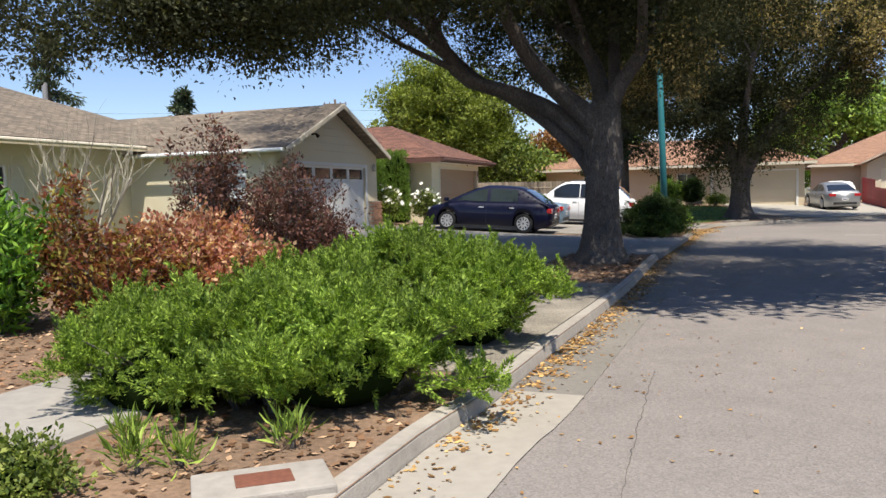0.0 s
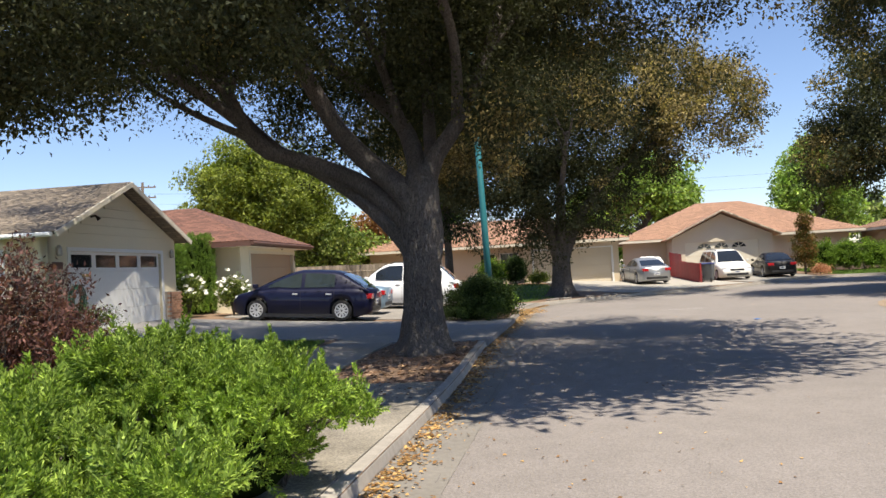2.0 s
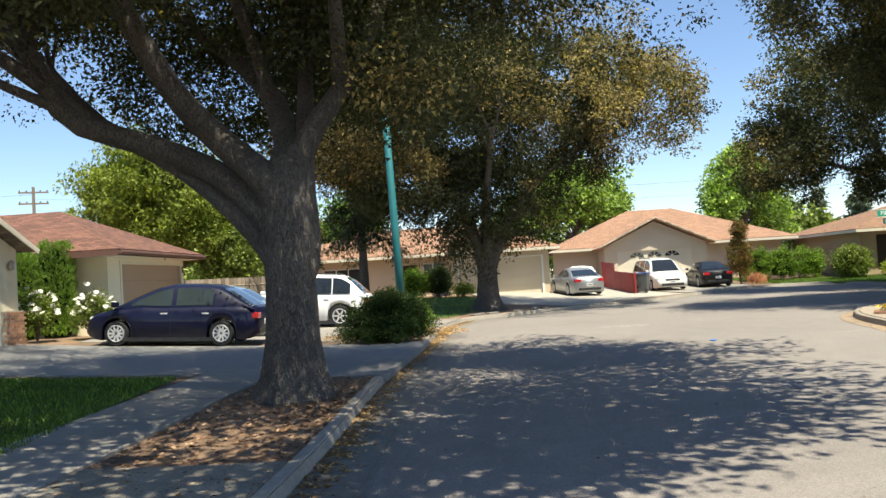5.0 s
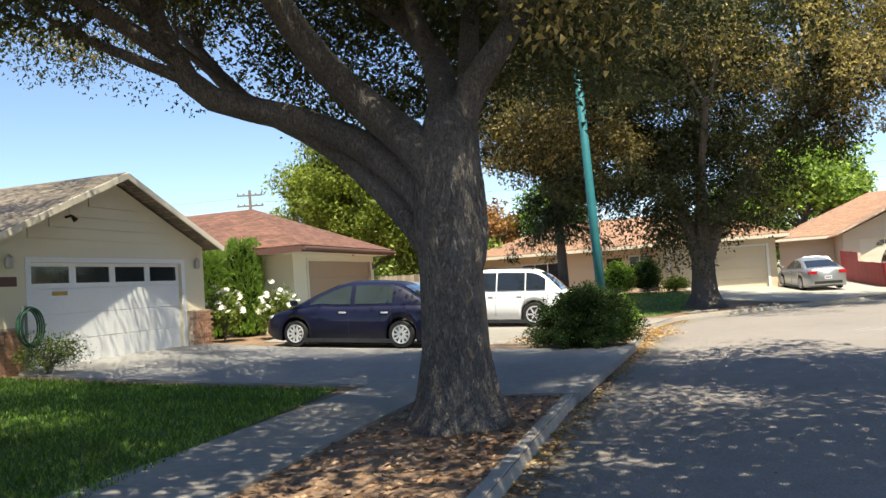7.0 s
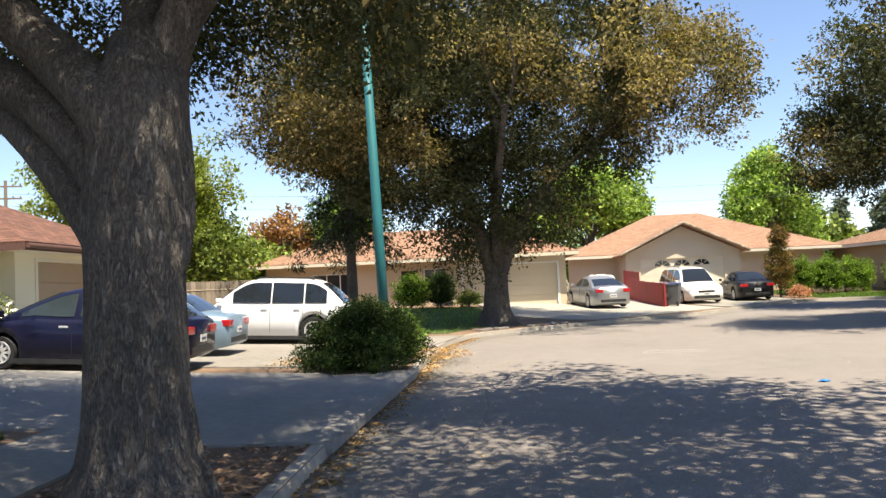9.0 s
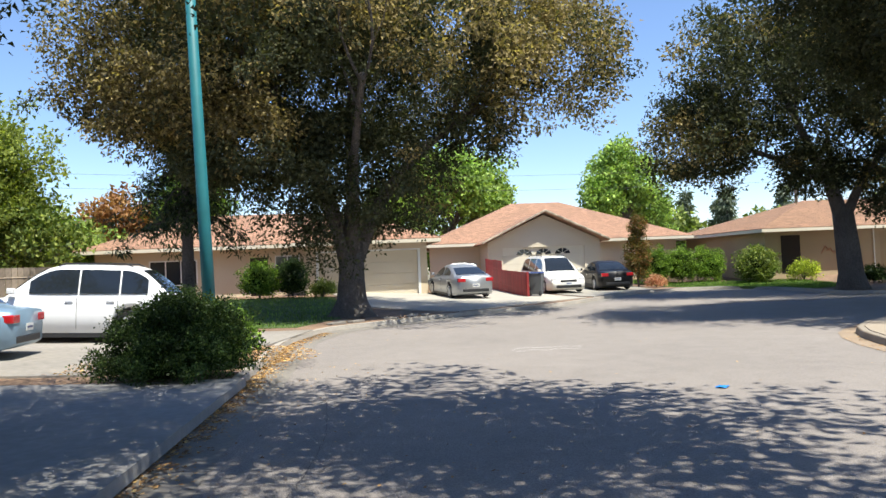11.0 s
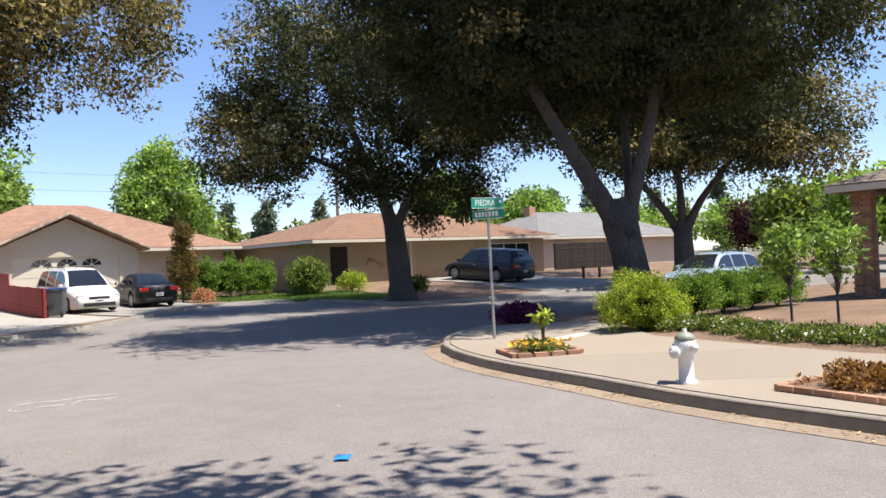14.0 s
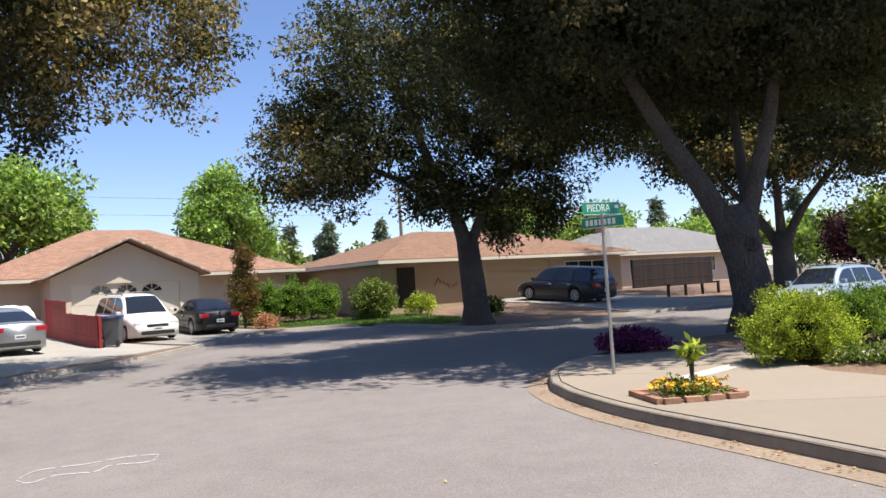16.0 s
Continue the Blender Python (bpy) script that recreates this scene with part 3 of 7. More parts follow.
    core = part("brick_pillar", box(5.0, 5.78, -0.16, -0.01, -0.5, 0.9), MORTAR, h, "low brick pier beside the garage")
    brick = mesh_from("brick", *brick_data(0.205, 0.09, 0.062), BRICK)
    for r in range(15):
        for i in range(4):
            x = 5.0 + (i + 0.5 * (r % 2)) * 0.217
            if x + 0.2 > 5.9:
                continue
            b = new("brick", brick)
            b.parent = core
            b.matrix_basis = pose(x + 0.1, -0.13, -0.14 + r * 0.07)
    core2 = part("brick_pillar", box(-1.1, -0.12, -0.16, -0.01, -0.5, 0.85), MORTAR, h, "low brick pier beside the garage")
    for r in range(14):
        for i in range(4):
            x = -1.1 + (i + 0.5 * (r % 2)) * 0.217
            if x + 0.2 > -0.1:
                continue
            b = new("brick", brick)
            b.parent = core2
            b.matrix_basis = pose(x + 0.1, -0.13, -0.14 + r * 0.07)


def brick_data(l, d, h):
    bm = box(-l / 2, l / 2, -d / 2, d / 2, -h / 2, h / 2)
    v = [tuple(x.co) for x in bm.verts]
    bm.verts.index_update()
    f = [tuple(x.index for x in p.verts) for p in bm.faces]
    bm.free()
    return v, f


build_house_a(HOUSE_A)

HOUSE_B = thing("house", pose(-0.02, 32.2, 0.6, 0, 0, 70), "cream house with red-brown shingle hip roof and tan garage door", "house")


def build_house_b(h):
    part("wall", wall_with_holes(-0.95, 5.2, -0.4, 2.5, 0.0, 0.18, [(0.0, 4.88, -0.4, 2.12)]), CREAM, h)
    part("wall", box(-0.95, -0.79, 0.18, 16.0, -0.5, 2.5), CREAM, h)
    part("wall", box(5.04, 5.2, 0.18, 16.0, -0.5, 2.5), CREAM, h)
    garage_door(h, 0.0, 4.88, 0.0, 2.12, 0.1, TAUPE, 4, label="taupe sectional garage door")
    fr = bmesh.new()
    add_box(fr, -0.12, 0.0, -0.02, 0.1, 0.0, 2.22)
    add_box(fr, 4.88, 5.0, -0.02, 0.1, 0.0, 2.22)
    add_box(fr, 0.0, 4.88, -0.02, 0.1, 2.12, 2.22)
    part("door_frame", fr, TRIM, h)
    ob, fascia = hip_roof(h, -1.6, 5.6, -0.65, 16.5, 2.52, 1.6, ROOF_B, "red-brown shingle hip roof")
    part("fascia", fascia, BROWN, h)
    part("soffit", box(-1.55, 5.55, -0.6, 16.4, 2.33, 2.36), TRIM, h)
    part("gutter", tube([(-1.6, -0.72, 2.42), (5.6, -0.72, 2.42)], [0.06, 0.06], 8), BROWN, h)
    part("downpipe", tube([(-1.5, 1.2, 2.35), (-1.3, 1.2, 2.2), (-1.0, 1.2, 2.05), (-1.0, 1.2, 0.0)], [0.035] * 4, 8), TRIM, h)
    part("flood_light", tube([(2.9, 0.0, 2.42), (2.9, -0.15, 2.42), (3.0, -0.22, 2.34)], [0.03, 0.03, 0.06], 8), DARKWOOD, h)
    part("number_plaque", box(5.02, 5.17, -0.025, -0.002, 1.85, 2.1), BROWN, h, "dark house number plaque")


build_house_b(HOUSE_B)

HOUSE_C = thing("house", pose(16.6, 48.2, 0.45, 0, 0, -20), "beige ranch house with orange-brown roof and pale garage", "house")


def build_house_c(h):
    part("wall", wall_with_holes(-0.7, 5.0, -0.4, 2.62, 0.0, 0.18, [(-0.1, 4.55, -0.4, 2.12)]), BEIGE, h)
    garage_door(h, -0.1, 4.55, 0.0, 2.12, 0.1, PALE, 4, label="pale beige sectional garage door")
    part("door_frame", add_box(add_box(box(-0.22, -0.1, -0.02, 0.1, 0, 2.2), 4.55, 4.67, -0.02, 0.1, 0, 2.2), -0.1, 4.55, -0.02, 0.1, 2.12, 2.2), WHITE, h)
    part("wall", box(4.84, 5.0, 0.18, 12.0, -0.4, 2.62), BEIGE, h)
    part("wall", box(-0.7, -0.54, 0.18, 3.0, -0.4, 2.62), BEIGE, h)
    part("wall", wall_with_holes(-11.0, -0.7, -0.4, 2.72, 3.0, 3.18, [(-8.4, -6.2, 0.9, 2.05), (-3.6, -2.7, -0.4, 2.1), (-2.3, -1.2, 1.0, 2.1)]), BEIGE, h)
    window(h, -8.4, -6.2, 0.9, 2.05, 3.0, 3)
    window(h, -2.3, -1.2, 1.0, 2.1, 3.0, 2)
    part("front_door", box(-3.58, -2.72, 3.05, 3.1, 0.0, 2.08), DARKWOOD, h, "dark wooden front door")
    part("wall", box(-11.0, -10.84, 3.18, 12.0, -0.4, 2.72), BEIGE, h)
    ob, fascia = hip_roof(h, -1.3, 5.6, -0.7, 10.0, 2.65, 1.35, ROOF_C, "orange-brown composition shingle roof")
    part("fascia", fascia, TRIM, h)
    ob, fascia = hip_roof(h, -11.8, 5.7, 2.2, 12.6, 2.72, 1.85, ROOF_C)
    part("fascia", fascia, TRIM, h)


build_house_c(HOUSE_C)

HOUSE_D = thing("house", pose(31.2, 51.26, 0.7, 0, 0, -20), "pale stucco house with terracotta-coloured roof and gabled garage", "house")


def build_house_d(h):
    part("wall", wall_with_holes(-3.3, 3.4, -0.5, 2.3, 0.0, 0.18, [(-2.45, 2.45, -0.5, 1.95)]), PALE, h)
    gable = bmesh.new()
    vs = [gable.verts.new(p) for p in ((-3.3, 0.0, 2.3), (3.4, 0.0, 2.3), (0.05, 0.0, 3.84), (-3.3, 0.16, 2.3), (3.4, 0.16, 2.3), (0.05, 0.16, 3.84))]
    for f in ((0, 1, 2), (5, 4, 3), (0, 3, 4, 1), (1, 4, 5, 2), (2, 5, 3, 0)):
        gable.faces.new([vs[i] for i in f])
    part("gable", gable, PALE, h)
    door = garage_door(h, -2.45, 2.45, 0.0, 1.95, 0.1, TRIM, 4, label="cream garage door with sunburst windows")
    for cx in (-1.15, 0.0, 1.15):
        for k in range(4):
            a0, a1 = math.pi * (k + 0.1) / 4, math.pi * (k + 0.9) / 4
            fan = bmesh.new()
            pts = [(0.12 * math.cos(a0), 0.12 * math.sin(a0)), (0.48 * math.cos(a0), 0.36 * math.sin(a0)), (0.48 * math.cos(a1), 0.36 * math.sin(a1)), (0.12 * math.cos(a1), 0.12 * math.sin(a1))]
            fv = [fan.verts.new((cx + x, 0.092, 1.5 + z)) for x, z in pts]
            fan.faces.new(fv)
            ext = bmesh.ops.extrude_face_region(fan, geom=fan.faces[:])
            bmesh.ops.translate(fan, vec=(0, -0.012, 0), verts=[g for g in ext["geom"] if isinstance(g, bmesh.types.BMVert)])
            part("pane", fan, GLASS, door, "dark fan-shaped pane")
    part("wall", box(-3.3, -3.14, 0.18, 4.0, -0.5, 2.3), PALE, h)
    part("wall", box(3.24, 3.4, 0.18, 4.0, -0.5, 2.3), PALE, h)
    part("wall", box(-6.4, -3.14, 3.0, 3.18, -0.5, 2.35), PALE, h)
    part("wall", box(3.24, 9.4, 3.0, 3.18, -0.5, 2.35), PALE, h)
    gable_roof(h, -3.75, 3.85, -0.55, 9.0, 2.25, 1.78, ROOF_C, "orange-brown shingle roof with tiled rake")
    ob, fascia = hip_roof(h, -6.7, 10.3, 2.3, 15.9, 2.4, 2.85, ROOF_C)
    part("fascia", fascia, TRIM, h)
    for sx in (-1, 1):
        for k in range(22):
            t = (k + 0.5) / 22
            part("rake_tile", box(-0.1, 0.1, -0.06, 0.06, -0.05, 0.05, 0.02), ROOF_TILE, h).matrix_basis = pose(0.05 + sx * 3.78 * (1 - t), -0.58, 2.25 + 1.78 * t + 0.02, 0, sx * 25.1, 0)


ROOF_TILE = material("rake_tile_clay", (0.40, 0.33, 0.25), 0.9, vary=0.3, per='object')
build_house_d(HOUSE_D)

HOUSE_E = thing("house", pose(39.9, 42.9, 0.6, 0, 0, -20), "tan ranch house with rust-coloured shingle roof", "house")


def build_house_e(h):
    part("wall", wall_with_holes(0.0, 17.5, -0.4, 2.4, 0.0, 0.18, [(6.7, 11.5, -0.4, 2.1), (12.7, 16.1, 0.75, 1.95)]), TAN, h)
    garage_door(h, 6.7, 11.5, 0.0, 2.1, 0.08, TANDOOR, 4, label="tan sectional garage door")
    window(h, 12.7, 16.1, 0.75, 1.95, 0.0, 3)
    part("wall", box(0.0, 0.16, 0.18, 10.0, -0.4, 2.4), TAN, h)
    part("wall", box(17.34, 17.5, 0.18, 10.0, -0.4, 2.4), TAN, h)
    part("entrance", box(0.9, 2.0, -0.015, -0.003, 0.0, 2.05), DARKWOOD, h, "dark side door")
    part("downpipe", tube([(6.3, -0.06, 2.35), (6.3, -0.06, 0.0)], [0.04, 0.04], 8), WHITE, h)
    ob, fascia = hip_roof(h, -0.6, 18.2, -0.8, 11.6, 2.45, 1.85, ROOF_E, "rust-coloured shingle hip roof")
    part("fascia", fascia, TRIM, h)
    for i in range(5):
        a = i * 1.1
        part("wall_ornament", tube([(3.2 + 0.3 * i, -0.03, 1.0 + 0.15 * math.sin(a)), (3.45 + 0.3 * i, -0.03, 1.2 + 0.2 * math.cos(a)), (3.7 + 0.25 * i, -0.03, 0.95 + 0.2 * math.sin(a + 2))], [0.03, 0.05, 0.03], 6), BRICK, h)


build_house_e(HOUSE_E)

HOUSE_F = thing("house", pose(63.0, 40.0, 0.6, 0, 0, -20), "beige house with pale grey shingle roof", "house")


def build_house_f(h):
    part("wall", wall_with_holes(0.0, 18.0, -0.4, 2.4, 0.0, 0.18, [(1.5, 3.2, 0.9, 2.0), (9.0, 11.5, 0.9, 2.0)]), PALE, h)
    window(h, 1.5, 3.2, 0.9, 2.0, 0.0, 2)
    window(h, 9.0, 11.5, 0.9, 2.0, 0.0, 2)
    part("wall", box(0.0, 0.16, 0.18, 10.0, -0.4, 2.4), PALE, h)
    ob, fascia = hip_roof(h, -0.9, 19.0, -0.8, 11.0, 2.5, 2.3, ROOF_F, "pale grey shingle hip roof")
    part("fascia", fascia, TRIM, h)
    part("chimney", box(4.1, 4.8, 5.0, 5.7, 3.0, 5.25), BRICK, h, "brown brick chimney")


build_house_f(HOUSE_F)

HOUSE_G = thing("house", pose(29.6, 16.6, 0.6, 0, 0, -110), "brick-fronted corner house with a dark roof", "house")


def build_house_g(h):
    # local x runs towards the south, local y away from the walked street
    part("wall", box(0.5, 14.0, 1.6, 1.8, -0.5, 2.5), TAN, h)
    part("wall", box(0.5, 0.7, 1.8, 10.0, -0.5, 2.5), TAN, h)
    core = part("brick_pillar", box(-0.35, 0.07, 0.0, 0.42, -0.5, 2.5), MORTAR, h, "red brick porch pillar")
    brick = mesh_from("brick", *brick_data(0.205, 0.1, 0.062), BRICK)
    for r in range(40):
        for x, y, rz in ((-0.25, 0.0, 0), (-0.02, 0.0, 0), (-0.35, 0.11, 90), (-0.35, 0.33, 90), (0.07, 0.11, 90), (-0.25, 0.42, 0)):
            b = new("brick", brick)
            b.parent = core
            off = 0.04 if r % 2 else -0.02
            b.matrix_basis = pose(x + (off if rz == 0 else 0), y + (off if rz else 0), -0.4 + r * 0.072, 0, 0, rz)
    ob, fascia = hip_roof(h, -0.75, 15.0, -0.6, 11.0, 2.52, 2.0, ROOF_A, "weathered brown-grey shingle roof")
    part("fascia", fascia, TRIM, h)


build_house_g(HOUSE_G)

# ---- trees ----


def leaf_cards(name, centres, radii, per, size, mat, rng, droop=0.4, flat=0.7, aspect=0.45, corners=4):
    """Many small folded leaves round the given centres, as one mesh."""
    centres = np.asarray(centres, float)
    radii = np.broadcast_to(np.asarray(radii, float), (len(centres),))
    n = len(centres) * per
    c = np.repeat(centres, per, 0)
    r = np.repeat(radii, per)
    off = rng.normal(size=(n, 3))
    off /= np.linalg.norm(off, axis=1)[:, None]
    off *= (rng.random(n) ** 0.45 * r)[:, None]
    off[:, 2] *= flat
    p = c + off
    way = off / (np.linalg.norm(off, axis=1)[:, None] + 1e-6) + rng.normal(size=(n, 3)) * 0.7
    way[:, 2] -= droop
    way /= np.linalg.norm(way, axis=1)[:, None]
    side = np.cross(way, rng.normal(size=(n, 3)))
    side /= np.linalg.norm(side, axis=1)[:, None] + 1e-6
    nrm = np.cross(way, side)
    s = size * (0.6 + 0.8 * rng.random(n))[:, None]
    v = np.empty((n, corners, 3))
    if corners == 4:
        v[:, 0] = p
        v[:, 1] = p + way * s * 0.5 + side * s * aspect + nrm * s * 0.12
        v[:, 2] = p + way * s
        v[:, 3] = p + way * s * 0.5 - side * s * aspect + nrm * s * 0.12
    else:
        v[:, 0] = p + side * s * aspect
        v[:, 1] = p + way * s * 1.15
        v[:, 2] = p - side * s * aspect * 0.8 + way * s * 0.25
    me = bpy.data.meshes.new(name)
    me.vertices.add(n * corners)
    me.vertices.foreach_set("co", v.reshape(-1).astype(np.float32))
    me.loops.add(n * corners)
    me.loops.foreach_set("vertex_index", np.arange(n * corners, dtype=np.int32))
    me.polygons.add(n)
    me.polygons.foreach_set("loop_start", np.arange(0, n * corners, corners, dtype=np.int32))
    me.update(calc_edges=True)
    me.validate()
    me.materials.append(mat)
    return me


def child(name, me, parent, label=""):
    ob = new(name, me)
    ob.parent = parent
    if label:
        tagged(ob, label)
    return ob


def curve_points(points, n=12):
    """The points rounded by a Catmull-Rom curve, n + 1 places."""
    pts = [Vector(p) for p in points]
    out = []
    for k in range(n + 1):
        x = k / n * (len(pts) - 1)
        i = min(int(x), len(pts) - 2)
        t = x - i
        p0, p1, p2, p3 = pts[max(i - 1, 0)], pts[i], pts[i + 1], pts[min(i + 2, len(pts) - 1)]
        out.append(0.5 * ((2 * p1) + (p2 - p0) * t + (2 * p0 - 5 * p1 + 4 * p2 - p3) * t * t + (3 * p1 - p0 - 3 * p2 + p3) * t ** 3))
    return out


def grow(points, r0, r1, rng, depth, tips, bm, splits=3):
    """A limb along points with side branches; the ends of the finest are added to tips."""
    n = 14 if r0 > 0.12 else 7
    pts = curve_points(points, n)
    radii = [r0 + (r1 - r0) * (i / n) ** 0.8 for i in range(n + 1)]
    add_tube(bm, pts, radii, 12 if r0 > 0.12 else 6)
    tips.append(pts[-1])
    if depth == 0:
        tips.append(pts[n // 2])
        return
    length = sum((q - p).length for p, q in zip(pts, pts[1:]))
    for k in range(splits):
        first = 0.78 if r0 > 0.19 else 0.5
        t = first + (1 - first) * (k + 0.7 * rng.random()) / splits
        i = min(n, int(t * n))
        base = pts[i]
        way = (pts[min(n, i + 1)] - pts[max(0, i - 1)]).normalized()
        dev = Vector(rng.normal(size=3))
        dev.z = dev.z * 0.4 + 0.85
        w = way + dev * 0.65
        w.z = max(w.z, 0.4)
        w.normalize()
        reach = length * (0.35 + 0.25 * rng.random())
        bend = Vector(rng.normal(size=3)) * reach * 0.09
        grow([base, base + w * reach * 0.5 + bend, base + w * reach + Vector((0, 0, 0.06 * reach))], radii[i] * 0.6, radii[i] * 0.22, rng, depth - 1, tips, bm, splits)


def shell_points(count, centre, radius, rng, low=-0.45, inner=0.72):
    """Places near the skin of an uneven ellipsoid, open below."""
    out = []
    while len(out) < count:
        d = rng.normal(size=3)
        d /= np.linalg.norm(d)
        if d[2] < low:
            continue
        lump = 0.84 + 0.24 * math.sin(d[0] * 5.1 + centre[0]) * math.sin(d[1] * 4.3 + centre[1]) + 0.13 * math.sin(9 * d[2] + 3 * d[0] + centre[2]) + 0.09 * math.sin(13 * d[1] + 11 * d[0])
        r = (inner + (1 - inner) * rng.random()) * lump
        out.append([centre[i] + d[i] * radius[i] * r for i in range(3)])
    return out


def oak(label, base, trunk, limbs, crowns, shade_masses, seed, leaf=0.1, per=34, clump=0.42, bronze=0.0, group="street oaks"):
    """A spreading oak. trunk: (points, radii); limbs: (points, r0, r1); crowns: (centre, radius, count, low)."""
    rng = np.random.default_rng(seed)
    tree = thing("oak_tree", pose(*base), label, "tree", group)
    bm = bmesh.new()
    add_tube(bm, trunk[0], trunk[1], 20)
    for v in bm.verts:
        a = math.atan2(v.co.y, v.co.x)
        k = 0.05 * math.sin(5 * a + 2 * v.co.z) + 0.03 * math.sin(9 * a + 1.3)
        grow_out = 1 + k * (1.6 if v.co.z < 0.5 else 0.7)
        v.co.x *= grow_out
        v.co.y *= grow_out
    part("trunk", bm, BARK, tree, smooth=True)
    tips = []
    for way, r0, r1 in limbs:
        lb = bmesh.new()
        grow(way, r0, r1, rng, 2, tips, lb)
        part("limb", lb, BARK, tree, smooth=True)
    places = [list(t) for t in tips]
    for c, r, count, low in crowns:
        places += shell_points(count, c, r, rng, low)
    places = np.array(places)
    # outer, higher ends carry bronze spring growth, its paler colour also painting in sunlight
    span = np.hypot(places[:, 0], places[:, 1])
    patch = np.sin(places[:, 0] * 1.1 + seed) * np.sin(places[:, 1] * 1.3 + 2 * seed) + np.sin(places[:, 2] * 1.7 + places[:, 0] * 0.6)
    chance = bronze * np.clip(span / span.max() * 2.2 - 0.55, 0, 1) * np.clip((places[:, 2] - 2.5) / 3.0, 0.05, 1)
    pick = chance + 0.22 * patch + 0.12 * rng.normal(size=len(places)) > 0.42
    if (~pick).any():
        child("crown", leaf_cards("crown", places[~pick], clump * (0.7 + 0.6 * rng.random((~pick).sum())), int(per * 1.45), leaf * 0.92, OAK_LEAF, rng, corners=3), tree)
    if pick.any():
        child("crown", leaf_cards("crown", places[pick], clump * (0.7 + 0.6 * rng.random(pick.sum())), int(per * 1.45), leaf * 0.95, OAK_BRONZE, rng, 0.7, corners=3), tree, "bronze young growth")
    # broader leaf masses added high up, mostly out of view, to cast shade
    high = []
    for c, r, count in shade_masses:
        high += shell_points(count, c, r, rng, -0.9, 0.3)
    child("crown", leaf_cards("crown", np.array(high), 0.7, 30, 0.18, OAK_LEAF, rng, corners=3), tree)
    return tree


